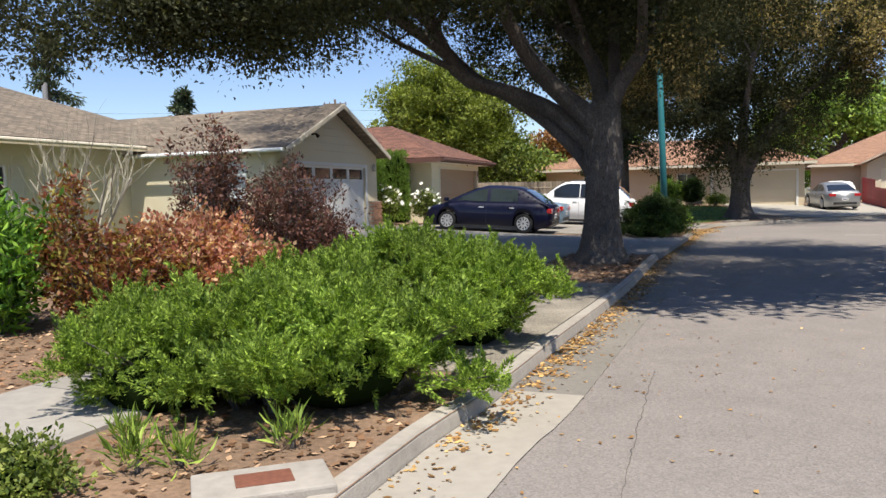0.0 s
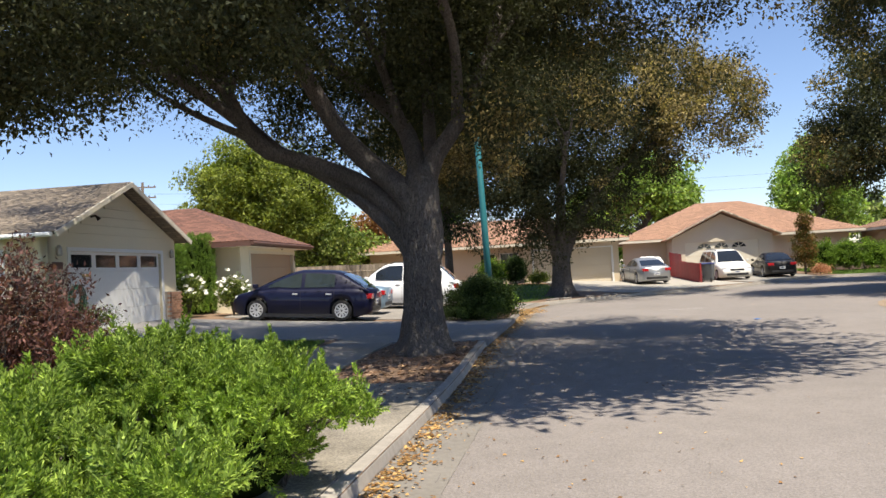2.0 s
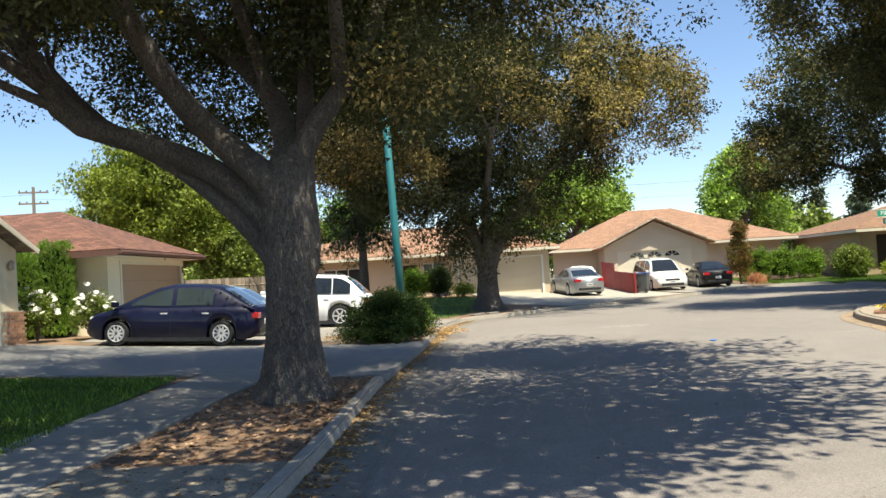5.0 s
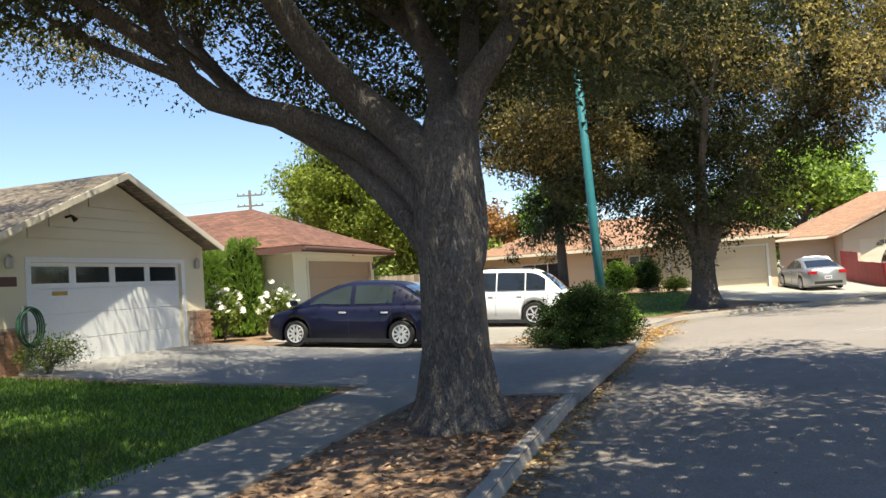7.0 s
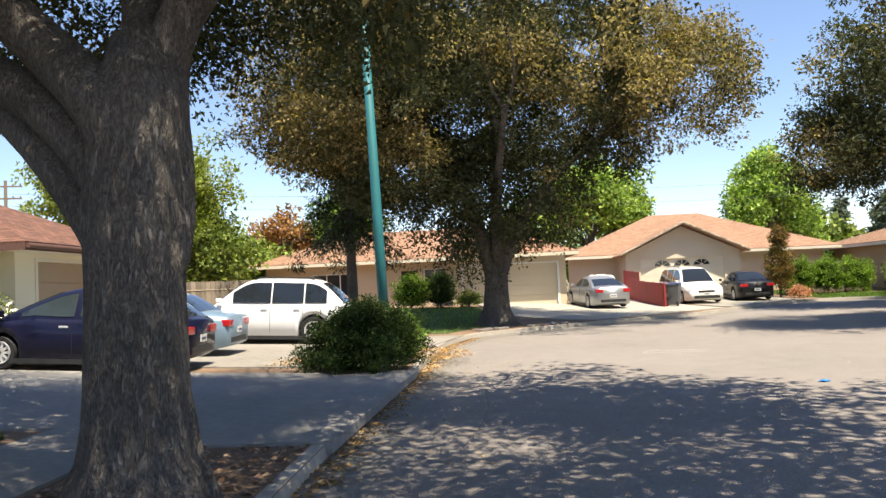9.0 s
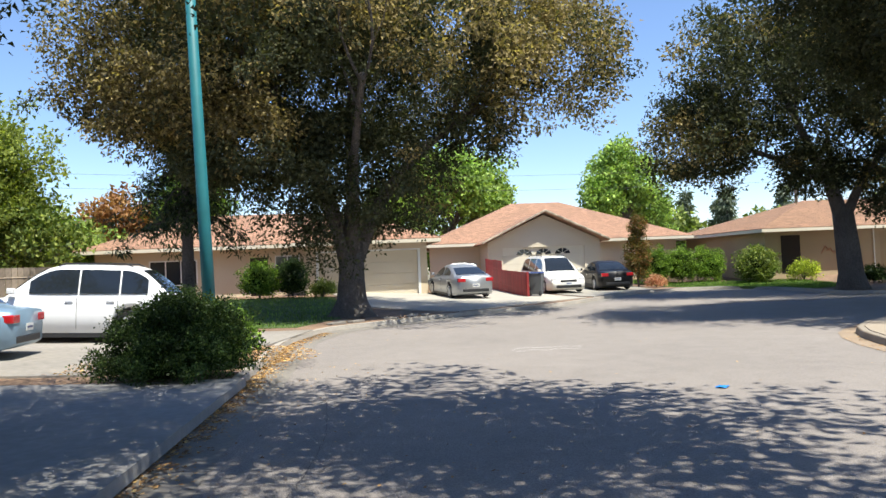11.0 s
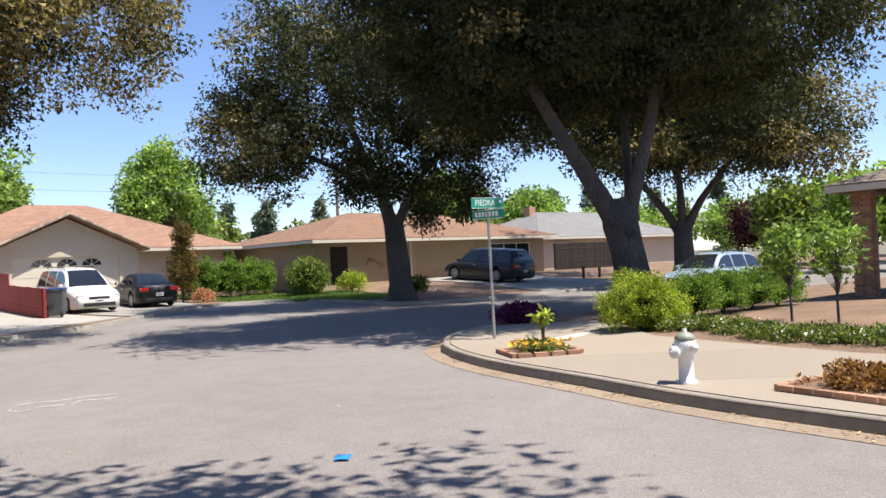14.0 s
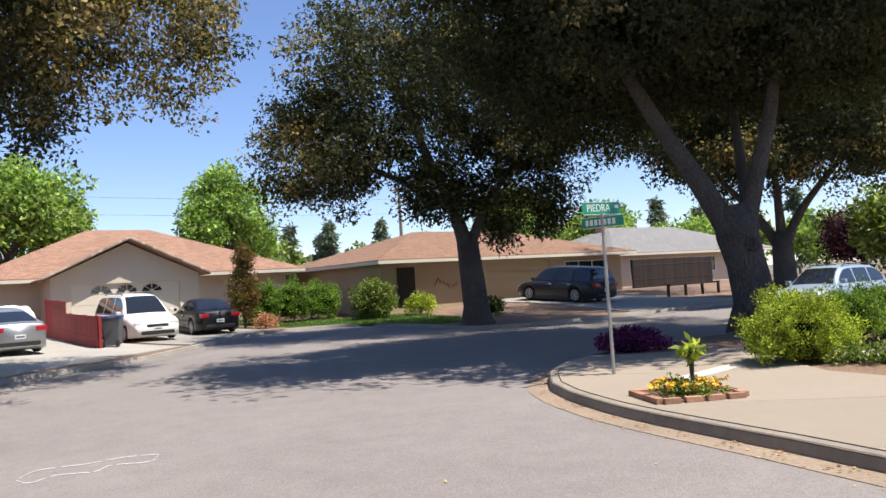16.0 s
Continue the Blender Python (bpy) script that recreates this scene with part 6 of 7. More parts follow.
def car(name, label, place, length, width, height, colour, top, roof, wheels, tyre=0.32, belt=0.9, sides=((0.04, 0.46), (0.5, 0.92)), spokes=8, rack=False, group="parked cars", glass=None):
    """A car, nose along +x. top: (x, z) line of bonnet, belt and boot; roof: (x of windscreen foot, roof front, roof rear, rear window foot)."""
    t = thing(name, place, label, "car", group)
    hl, hw = length / 2, width / 2
    xw = wheels
    arch = tyre + 0.055
    xs = sorted({*np.linspace(-hl, hl, 46).tolist(), *[w + arch * math.cos(a) for w in xw for a in np.linspace(0, math.pi, 13)]})
    bm = bmesh.new()
    rows = []
    for x in xs:
        e = max(0.0, (abs(x) - hl * 0.72) / (hl * 0.28))
        w = hw * (1 - 0.2 * e ** 2.4)
        zt = interp(x, top)
        zb = 0.14 + 0.15 * e ** 3
        for c in xw:
            if abs(x - c) < arch:
                zb = max(zb, tyre + math.sqrt(max(0.0, arch * arch - (x - c) ** 2)))
        zm = max(zb + 0.02, min(0.62, zt - 0.12))
        prof = [(0, zb), (w * 0.9, zb), (w * 0.985, zb + 0.03), (w, zm), (w * 0.985, zm + (zt - zm) * 0.55), (w * 0.93, zt - 0.035), (w * 0.82, zt), (w * 0.4, zt + 0.02), (0, zt + 0.025)]
        ring = [bm.verts.new((x, y, z)) for y, z in prof] + [bm.verts.new((x, -y, z)) for y, z in prof[-2:0:-1]]
        rows.append(ring)
    n = len(rows[0])
    for a, b in zip(rows, rows[1:]):
        for k in range(n):
            bm.faces.new((a[k], b[k], b[(k + 1) % n], a[(k + 1) % n]))
    bm.faces.new(rows[0])
    bm.faces.new(rows[-1][::-1])
    bmesh.ops.recalc_face_normals(bm, faces=bm.faces)
    part("body", bm, colour, t, smooth=True)
    # cabin: one rounded shell over a smooth roof line
    wf, rf, rr, wr = roof
    zb_f, zb_r = interp(wf, top) - 0.02, interp(wr, top) - 0.02
    bw, tw = hw * 0.92, hw * 0.68
    line = curve_points([(wr, 0, zb_r), (rr - 0.08, 0, height - 0.11), (rr + 0.35 * (rf - rr), 0, height - 0.01), (rf, 0, height - 0.05), (wf, 0, zb_f)], 36)
    line = sorted((p.x, min(p.z, height)) for p in line)

    def half(z):
        return bw + (tw - bw) * max(0.0, z - belt) / (height - belt)

    cab = bmesh.new()
    rows = []
    for x, zt in line:
        lo = interp(x, top) - 0.04
        zt = max(zt, lo + 0.03)
        d = min(1.0, (zt - lo) / 0.25)
        prof = [(half(lo), lo), (half(zt - 0.1 * d), zt - 0.1 * d), (half(zt) - 0.03 * d, zt - 0.04 * d), (half(zt) - 0.11 * d, zt - 0.008), (half(zt) * 0.45, zt + 0.012), (0, zt + 0.016)]
        rows.append([cab.verts.new((x, y, z)) for y, z in prof] + [cab.verts.new((x, -y, z)) for y, z in prof[-2::-1]])
    for a, b in zip(rows, rows[1:]):
        for k in range(len(a) - 1):
            cab.faces.new((a[k], b[k], b[k + 1], a[k + 1]))
    cab.faces.new(rows[0])
    cab.faces.new(rows[-1][::-1])
    bmesh.ops.recalc_face_normals(cab, faces=cab.faces)
    part("roof", cab, colour, t, smooth=True)

    def slab(name, grid, inward, mat):
        """A thin curved panel through rows of points."""
        b = bmesh.new()
        f = [[b.verts.new(p) for p in r] for r in grid]
        k = [[b.verts.new(Vector(p) + inward) for p in r] for r in grid]
        for i in range(len(f) - 1):
            for j in range(len(f[0]) - 1):
                b.faces.new((f[i][j], f[i + 1][j], f[i + 1][j + 1], f[i][j + 1]))
                b.faces.new((k[i][j], k[i][j + 1], k[i + 1][j + 1], k[i + 1][j]))
        rim = [(i, 0) for i in range(len(f))] + [(len(f) - 1, j) for j in range(1, len(f[0]))] + [(i, len(f[0]) - 1) for i in range(len(f) - 2, -1, -1)] + [(0, j) for j in range(len(f[0]) - 2, 0, -1)]
        for (i, j), (m, n2) in zip(rim, rim[1:] + rim[:1]):
            b.faces.new((f[i][j], k[i][j], k[m][n2], f[m][n2]))
        bmesh.ops.recalc_face_normals(b, faces=b.faces)
        return part(name, b, mat, t, smooth=False)

    for x0, x1, nm in ((wf - 0.1 * (wf - rf), rf + 0.1 * (wf - rf), "windscreen"), (wr + 0.12 * (rr - wr), rr - 0.12 * (rr - wr), "rear_window")):
        grid = []
        for x in np.linspace(x0, x1, 7):
            z = interp(x, line)
            w = half(z) - 0.1
            grid.append([(x, -w, z + 0.012), (x, -w * 0.5, z + 0.024), (x, w * 0.5, z + 0.024), (x, w, z + 0.012)])
        slab(nm, grid, Vector((0, 0, -0.03)), CAR_GLASS)
    l0, l1 = Vector((wf, 0, 0)), Vector((wr, 0, 0))

    def on(a, b, k):
        return Vector(a).lerp(Vector(b), k)

    for s in (0, 1):
        for a, b in sides:
            grid = []
            for x in np.linspace(on(l0, l1, a).x, on(l0, l1, b).x, 9):
                z0, z1 = max(belt, interp(x, top)) + 0.03, interp(x, line) - 0.1
                if z1 > z0 + 0.02:
                    sg = 1 if s == 0 else -1
                    grid.append([(x, sg * (half(z) + 0.006), z) for z in (z0, (z0 + z1) / 2, z1)])
            slab("window", grid, Vector((0, -0.02 if s == 0 else 0.02, 0)), glass or CAR_GLASS)
        y = hw * (1 if s == 0 else -1)
        sg = 1 if s == 0 else -1
        for k, (a, b) in enumerate(sides[:2]):
            xd = on(l0, l1, b).x
            part("door_handle", box(xd + 0.08, xd + 0.26, y * 0.985 - 0.015, y * 0.985 + 0.015, belt - 0.17, belt - 0.13, 0.008), CHROME, t)
            part("door_seam", box(xd - 0.004, xd + 0.004, y * 0.97, y * 1.0, 0.32, belt - 0.06), DARKTRIM, t)
        part("mirror", box(wf - 0.35, wf - 0.2, y * 0.98 if sg > 0 else y * 1.16, y * 1.16 if sg > 0 else y * 0.98, belt + 0.02, belt + 0.15, 0.03), colour, t)
        part("sill", box(-hl * 0.55, hl * 0.55, min(y * 0.97, y * 0.99), max(y * 0.97, y * 0.99), 0.12, 0.22), DARKTRIM, t)
        part("headlight", box(hl - 0.42, hl - 0.1, min(y * 0.55, y * 0.87), max(y * 0.55, y * 0.87), 0.6, 0.75, 0.04), CLEAR_LENS, t)
        zt = interp(-hl, top)
        part("tail_light", box(-hl - 0.012, -hl + 0.24, min(y * 0.5, y * 0.88), max(y * 0.5, y * 0.88), zt - 0.22, zt - 0.06, 0.03), RED_LENS, t)
        for xc in xw:
            tyre_bm = ring_lathe([(tyre * 0.62, -0.1), (tyre * 0.92, -0.1), (tyre, -0.06), (tyre, 0.06), (tyre * 0.92, 0.1), (tyre * 0.62, 0.1)])
            tyre_bm.transform(pose(xc, sg * (hw - 0.11), tyre, 90, 0, 0))
            wh = part("wheel", tyre_bm, BLACK, t, "black tyre on an alloy rim", smooth=False)
            rim = ring_lathe([(tyre * 0.66, -0.02), (tyre * 0.7, 0.02), (tyre * 0.6, 0.015), (tyre * 0.58, -0.015)])
            rim.transform(pose(xc, sg * (hw - 0.012), tyre, 90, 0, 0))
            part("rim", rim, CHROME, wh)
            disc = lathe([(tyre * 0.63, -0.01), (tyre * 0.63, 0.01)], 20)
            disc.transform(pose(xc, sg * (hw - 0.05), tyre, 90, 0, 0))
            part("brake_disc", disc, DARKTRIM, wh)
            for k in range(spokes):
                sp = box(0.03, tyre * 0.6, -0.024, 0.024, -0.012, 0.012, 0, pose(xc, sg * (hw - 0.018), tyre, 90, 0, 0) @ pose(0, 0, 0, 0, 0, 360 * k / spokes))
                part("spoke", sp, CHROME, wh)
    part("front_bumper", box(hl - 0.12, hl + 0.012, -hw * 0.66, hw * 0.66, 0.27, 0.42, 0.03), DARKTRIM, t)
    part("grille", box(hl - 0.1, hl + 0.008, -hw * 0.42, hw * 0.42, 0.55, 0.66, 0.02), DARKTRIM, t)
    part("rear_bumper", box(-hl - 0.012, -hl + 0.12, -hw * 0.66, hw * 0.66, 0.3, 0.44, 0.03), DARKTRIM, t)
    for sx in (-1, 1):
        pl = part("number_plate", box(sx * (hl + 0.016) - 0.006, sx * (hl + 0.016) + 0.006, -0.16, 0.16, 0.52 if sx < 0 else 0.42, 0.66 if sx < 0 else 0.56), PLATE, t)
        part("plate_bar", box(sx * (hl + 0.024) - 0.003, sx * (hl + 0.024) + 0.003, -0.12, 0.12, 0.57 if sx < 0 else 0.47, 0.61 if sx < 0 else 0.51), PLATE_MARK, pl)
    if rack:
        for sg in (-1, 1):
            part("roof_rail", tube([(rf - 0.15, sg * tw * 0.9, height - 0.02), (rf - 0.3, sg * tw * 0.9, height + 0.04), (rr + 0.3, sg * tw * 0.88, height + 0.04), (rr + 0.15, sg * tw * 0.88, height - 0.02)], [0.018] * 4, 6), DARKTRIM, t)
    return t


def parked(x, y, heading, wheel_base, d=0.04):
    """The pose of a car at (x, y), nose towards heading (degrees from +x), following the slope."""
    a = radians(heading)
    h = wheel_base / 2
    zf, zr = terrain(x + h * math.cos(a), y + h * math.sin(a)), terrain(x - h * math.cos(a), y - h * math.sin(a))
    return pose(x, y, (zf + zr) / 2 + d, 0, -math.degrees(math.atan2(zf - zr, wheel_base)), heading)


car("hatchback", "dark blue electric hatchback parked on the driveway", parked(1.75, 27.65, 160, 2.7), 4.44, 1.77, 1.55, paint("dark_blue_paint", (0.004, 0.005, 0.024), 0.0),
    [(-2.22, 0.9), (-1.95, 1.02), (0.3, 0.98), (0.75, 1.0), (1.5, 0.92), (2.0, 0.8), (2.16, 0.68), (2.22, 0.55)], (1.65, 0.25, -1.2, -2.14), (1.38, -1.32), 0.32, 0.97, ((0.17, 0.44), (0.47, 0.72)), 10, glass=PALE_GLASS)
car("suv", "white sport utility vehicle with roof rails on the driveway", parked(5.7, 33.4, 160, 2.86), 4.77, 1.84, 1.76, paint("white_car_paint", (0.72, 0.72, 0.72), 0.0),
    [(-2.38, 1.0), (-2.1, 1.06), (0.3, 1.02), (0.9, 1.03), (1.8, 0.96), (2.2, 0.84), (2.38, 0.62)], (1.45, 0.45, -1.5, -2.32), (1.45, -1.41), 0.37, 1.08, ((0.16, 0.44), (0.45, 0.68), (0.69, 0.85)), 6, True)
car("sedan", "light blue sedan between the other parked cars", parked(2.5, 30.6, 160, 2.67), 4.6, 1.74, 1.46, paint("light_blue_paint", (0.22, 0.32, 0.42), 0.4),
    [(-2.3, 0.9), (-1.6, 0.97), (0.3, 0.92), (0.9, 0.92), (1.7, 0.82), (2.1, 0.7), (2.3, 0.56)], (1.15, 0.3, -0.95, -1.7), (1.35, -1.32), 0.31, 0.92)
car("sedan", "silver sedan parked on the pale driveway", parked(21.9, 44.5, 80, 2.7), 4.63, 1.8, 1.42, paint("silver_paint", (0.36, 0.37, 0.39), 0.7),
    [(-2.31, 0.96), (-1.8, 1.0), (0.3, 0.92), (0.9, 0.9), (1.7, 0.8), (2.1, 0.68), (2.31, 0.54)], (1.2, 0.3, -0.85, -1.85), (1.4, -1.3), 0.33, 0.92, ((0.1, 0.42), (0.46, 0.78)))
car("minivan", "white older minivan facing the street", parked(27.9, 45.8, 255, 2.87), 4.75, 1.92, 1.75, paint("cream_white_paint", (0.66, 0.65, 0.61), 0.0),
    [(-2.37, 1.0), (0.3, 1.0), (1.0, 1.02), (1.8, 0.9), (2.15, 0.78), (2.37, 0.56)], (1.35, 0.45, -1.95, -2.3), (1.45, -1.42), 0.32, 1.0, ((0.12, 0.4), (0.43, 0.68), (0.71, 0.95)), 5, True)
car("sedan", "black sedan parked beside the minivan", parked(31.5, 46.2, 68, 2.74), 4.8, 1.84, 1.45, paint("black_paint", (0.012, 0.012, 0.014)),
    [(-2.4, 0.95), (-1.7, 1.0), (0.3, 0.93), (0.9, 0.92), (1.75, 0.82), (2.15, 0.7), (2.4, 0.55)], (1.2, 0.3, -0.95, -1.75), (1.42, -1.32), 0.33, 0.93)
car("minivan", "dark grey minivan on the tan house's driveway", parked(45.6, 35.6, 76, 3.0), 5.15, 2.0, 1.74, paint("grey_paint", (0.04, 0.042, 0.046), 0.4),
    [(-2.57, 1.0), (0.3, 1.02), (1.0, 1.04), (1.9, 0.94), (2.3, 0.82), (2.57, 0.6)], (1.5, 0.55, -2.05, -2.45), (1.6, -1.4), 0.36, 1.02, ((0.12, 0.38), (0.41, 0.68), (0.71, 0.95)), 7)
car("station_wagon", "pale blue-white wagon parked at the side street kerb", pose(37.6, 22.1, 0.01, 0, 0, 160), 4.6, 1.75, 1.5, paint("pale_blue_paint", (0.3, 0.38, 0.46), 0.2),
    [(-2.3, 0.92), (0.3, 0.93), (0.9, 0.92), (1.7, 0.84), (2.1, 0.72), (2.3, 0.56)], (1.1, 0.3, -1.7, -2.2), (1.35, -1.32), 0.31, 0.93, ((0.1, 0.38), (0.41, 0.66), (0.69, 0.93)), 6, True)

# ---- street things ----
pole = thing("street_pole", pose(7.55, 26.75, 0.12, 0, -1.6, 0), "tall teal-painted steel pole behind the round bush", "pole")
part("shaft", tube([(0, 0, 0), (0, 0, 3.0), (0, 0, 9.5)], [0.115, 0.105, 0.075], 14), TEAL, pole, smooth=True)
part("base_collar", lathe([(0.2, 0.0), (0.2, 0.03), (0.14, 0.06), (0.13, 0.22)], 16), TEAL, pole)


def lettering(text, size, mat, parent, place):
    cu = bpy.data.curves.new("lettering", 'FONT')
    cu.body, cu.size, cu.extrude, cu.align_x, cu.align_y = text, size, 0.002, 'CENTER', 'CENTER'
    tmp = new("lettering", cu)
    me = bpy.data.meshes.new_from_object(tmp.evaluated_get(bpy.context.evaluated_depsgraph_get()))
    bpy.data.objects.remove(tmp)
    me.materials.clear()
    me.materials.append(mat)
    ob = child("lettering", me, parent)
    ob.matrix_basis = place
    return ob


SIGN_GREEN = material("sign_green", (0.012, 0.26, 0.15), 0.4, vary=0.06)
sign = thing("street_sign", pose(20.45, 22.5, 0.13, 0, -1.0, 0), "green street name sign on a thin steel post", "sign")
part("post", tube([(0, 0, -0.05), (0, 0, 2.42)], [0.032, 0.03], 10), METAL, sign)
SIGN_TURN = -25.0
for k, (z, turn, h) in enumerate(((2.58, SIGN_TURN, 0.2), (2.37, SIGN_TURN - 75.0, 0.17))):
    bl = part("blade", box(-0.42, 0.42, -0.004, 0.004, -h / 2, h / 2, 0.0), SIGN_GREEN, sign, "green enamelled name blade")
    bl.matrix_basis = pose(0, 0, z, 0, 0, turn)
    fr = bmesh.new()
    for za, zb in ((-h / 2, -h / 2 + 0.008), (h / 2 - 0.008, h / 2)):
        add_box(fr, -0.42, 0.42, -0.0065, -0.0045, za, zb)
        add_box(fr, -0.42, 0.42, 0.0045, 0.0065, za, zb)
    part("border", fr, WHITE, bl)
    if k == 0:
        lettering("PIEDRA", 0.16, WHITE, bl, pose(-0.07, -0.006, 0, 90, 0, 0))
        part("text_bar", box(0.3, 0.38, -0.007, -0.0045, 0.0, 0.05), WHITE, bl)
    else:
        for i in range(7):
            part("text_bar", box(-0.34 + i * 0.09, -0.28 + i * 0.09, -0.007, -0.0045, -0.045, 0.045), WHITE, bl)
sign.scale = (0.9, 0.9, 1.0)
part("bracket", box(-0.03, 0.03, -0.03, 0.03, 2.4, 2.5, 0.005), METAL, sign)

HYD_WHITE = material("hydrant_white_paint", (0.72, 0.71, 0.68), 0.5, vary=0.1, scale=12.0, bump=0.002)
HYD_GREEN = material("hydrant_grey_green_paint", (0.27, 0.29, 0.22), 0.5, vary=0.12, scale=12.0)
hyd = thing("fire_hydrant", pose(16.32, 17.95, 0.14, 0, 0, -35) @ Matrix.Scale(0.84, 4), "white fire hydrant with grey-green cap on the pavement", "hydrant")
part("barrel", lathe([(0.15, 0.0), (0.15, 0.03), (0.105, 0.05), (0.1, 0.38), (0.14, 0.42), (0.15, 0.5), (0.14, 0.58), (0.12, 0.6)], 20), HYD_WHITE, hyd, smooth=True)
part("cap", lathe([(0.135, 0.6), (0.14, 0.62), (0.115, 0.66), (0.075, 0.69), (0.035, 0.7), (0.03, 0.75)], 20), HYD_GREEN, hyd, smooth=True)
for a, z, l, r in ((90, 0.5, 0.2, 0.05), (-90, 0.5, 0.2, 0.05), (180, 0.44, 0.22, 0.07)):
    oc = lathe([(r, 0.08), (r, l - 0.06), (r * 1.25, l - 0.05), (r * 1.25, l - 0.01), (r * 0.4, l), (r * 0.3, l + 0.04)], 14)
    oc.transform(pose(0, 0, z, 0, 90, a))
    part("outlet", oc, HYD_WHITE, hyd, smooth=True)
for k in range(8):
    a = 2 * math.pi * k / 8
    part("bolt", lathe([(0.014, 0.0), (0.014, 0.05)], 6), HYD_WHITE, hyd).matrix_basis = pose(0.135 * math.cos(a), 0.135 * math.sin(a), 0.0)

# pavement slabs on the west side
WALK_SLAB = material("pavement_concrete", (0.27, 0.25, 0.225), 0.9, vary=0.18, scale=10.0, big=0.6, bump=0.002, bump_scale=120.0, per='object')
inner, outer = offset_line(WEST, 2.05), offset_line(WEST, 3.4)
walk_w = thing("pavement", pose(0, 0, 0), "worn concrete pavement slabs along the street", "pavement", kind="structure")
start = None
for i in range(1, len(WEST)):
    x, y = WEST[i]
    if y < -6 or y > 20.6 or x > 10:
        start = None
        continue
    if start is None:
        start = i - 1
    if math.hypot(WEST[i][0] - WEST[start][0], WEST[i][1] - WEST[start][1]) > 1.35:
        a, b, c, d = inner[start], inner[i], outer[i], outer[start]
        cx, cy = (a[0] + c[0]) / 2, (a[1] + c[1]) / 2
        sh = [(cx + (p[0] - cx) * 0.993, cy + (p[1] - cy) * 0.993) for p in (a, b, c, d)]
        me = patch_mesh("slab", sh, lift(0.035), 0.8, WALK_SLAB, 0.1)
        child("slab", me, walk_w)
        start = i
strip = [offset_line(WEST, 0.16), offset_line(WEST, 2.03)]
sel = [i for i, p in enumerate(WEST) if 6.3 < p[1] < 13.2 and p[0] < 8]
AGG = material("exposed_aggregate", (0.23, 0.205, 0.165), 0.95, vary=0.7, scale=45.0, big=1.5, bump=0.01, bump_scale=70.0)
sheet("planting_strip", [strip[0][i] for i in sel] + [strip[1][i] for i in sel[::-1]], 0.02, AGG, "exposed aggregate strip beside the kerb", "pavement", 0.5)

corner = thing("pavement", pose(0, 0, 0), "sunlit tan concrete pavement round the corner", "pavement", kind="structure")
back = [(12.3, -2.0), (15.9, 8.2), (17.4, 12.3), (18.9, 16.4), (19.8, 18.0), (20.75, 19.55), (22.9, 21.0), (24.4, 21.5)]
front = [p for p in offset_line(EAST, -0.16) if p[1] > 3.7 and p[0] < 23.2]
back_d = resample(back, 0.4)
front_d = list(front)
cuts = 9
PALE_SLAB = material("pale_patch_concrete", (0.55, 0.50, 0.42), 0.9, vary=0.1, scale=10.0)
for k in range(cuts):
    fa, fb = int(k / cuts * (len(front_d) - 1)), int((k + 1) / cuts * (len(front_d) - 1))
    ba, bb = int(k / cuts * (len(back_d) - 1)), int((k + 1) / cuts * (len(back_d) - 1))
    ring = front_d[fa:fb + 1] + back_d[ba:bb + 1][::-1]
    ring = [p for i, p in enumerate(ring) if i == 0 or math.hypot(p[0] - ring[i - 1][0], p[1] - ring[i - 1][1]) > 0.03]
    cx, cy = sum(p[0] for p in ring) / len(ring), sum(p[1] for p in ring) / len(ring)
    ring = [(cx + (p[0] - cx) * 0.997, cy + (p[1] - cy) * 0.997) for p in ring]
    child("slab", patch_mesh("slab", ring, lift(0.02), 0.6, CORNER_CONCRETE, 0.1), corner)
for pa, pb, w in (((19.6, 21.4), (21.5, 20.9), 0.16),):
    d = (Vector(pb) - Vector(pa)).normalized()
    nn = Vector((-d.y, d.x)) * w
    child("slab", patch_mesh("slab", [tuple(Vector(pa) - nn), tuple(Vector(pb) - nn), tuple(Vector(pb) + nn), tuple(Vector(pa) + nn)], lift(0.026), 0.5, PALE_SLAB, 0.05), corner)


def brick_bed(label, pts, seed, mat):
    """A small bed edged with bricks laid flat."""
    t = thing("planter_bed", pose(0, 0, 0), label, "planter")
    child("soil", patch_mesh("soil", pts, lift(0.05), 0.3, SOIL, 0.1), t)
    me = mesh_from("brick", *brick_data(0.2, 0.1, 0.07), BRICK)
    for a, b in zip(pts, pts[1:] + pts[:1]):
        n = int(math.hypot(b[0] - a[0], b[1] - a[1]) / 0.21)
        for i in range(n):
            k = (i + 0.5) / n
            x, y = a[0] + (b[0] - a[0]) * k, a[1] + (b[1] - a[1]) * k
            ob = child("brick", me, t)
            ob.matrix_basis = pose(x, y, terrain(x, y) + 0.05, 0, 0, math.degrees(math.atan2(b[1] - a[1], b[0] - a[0])))
    return t


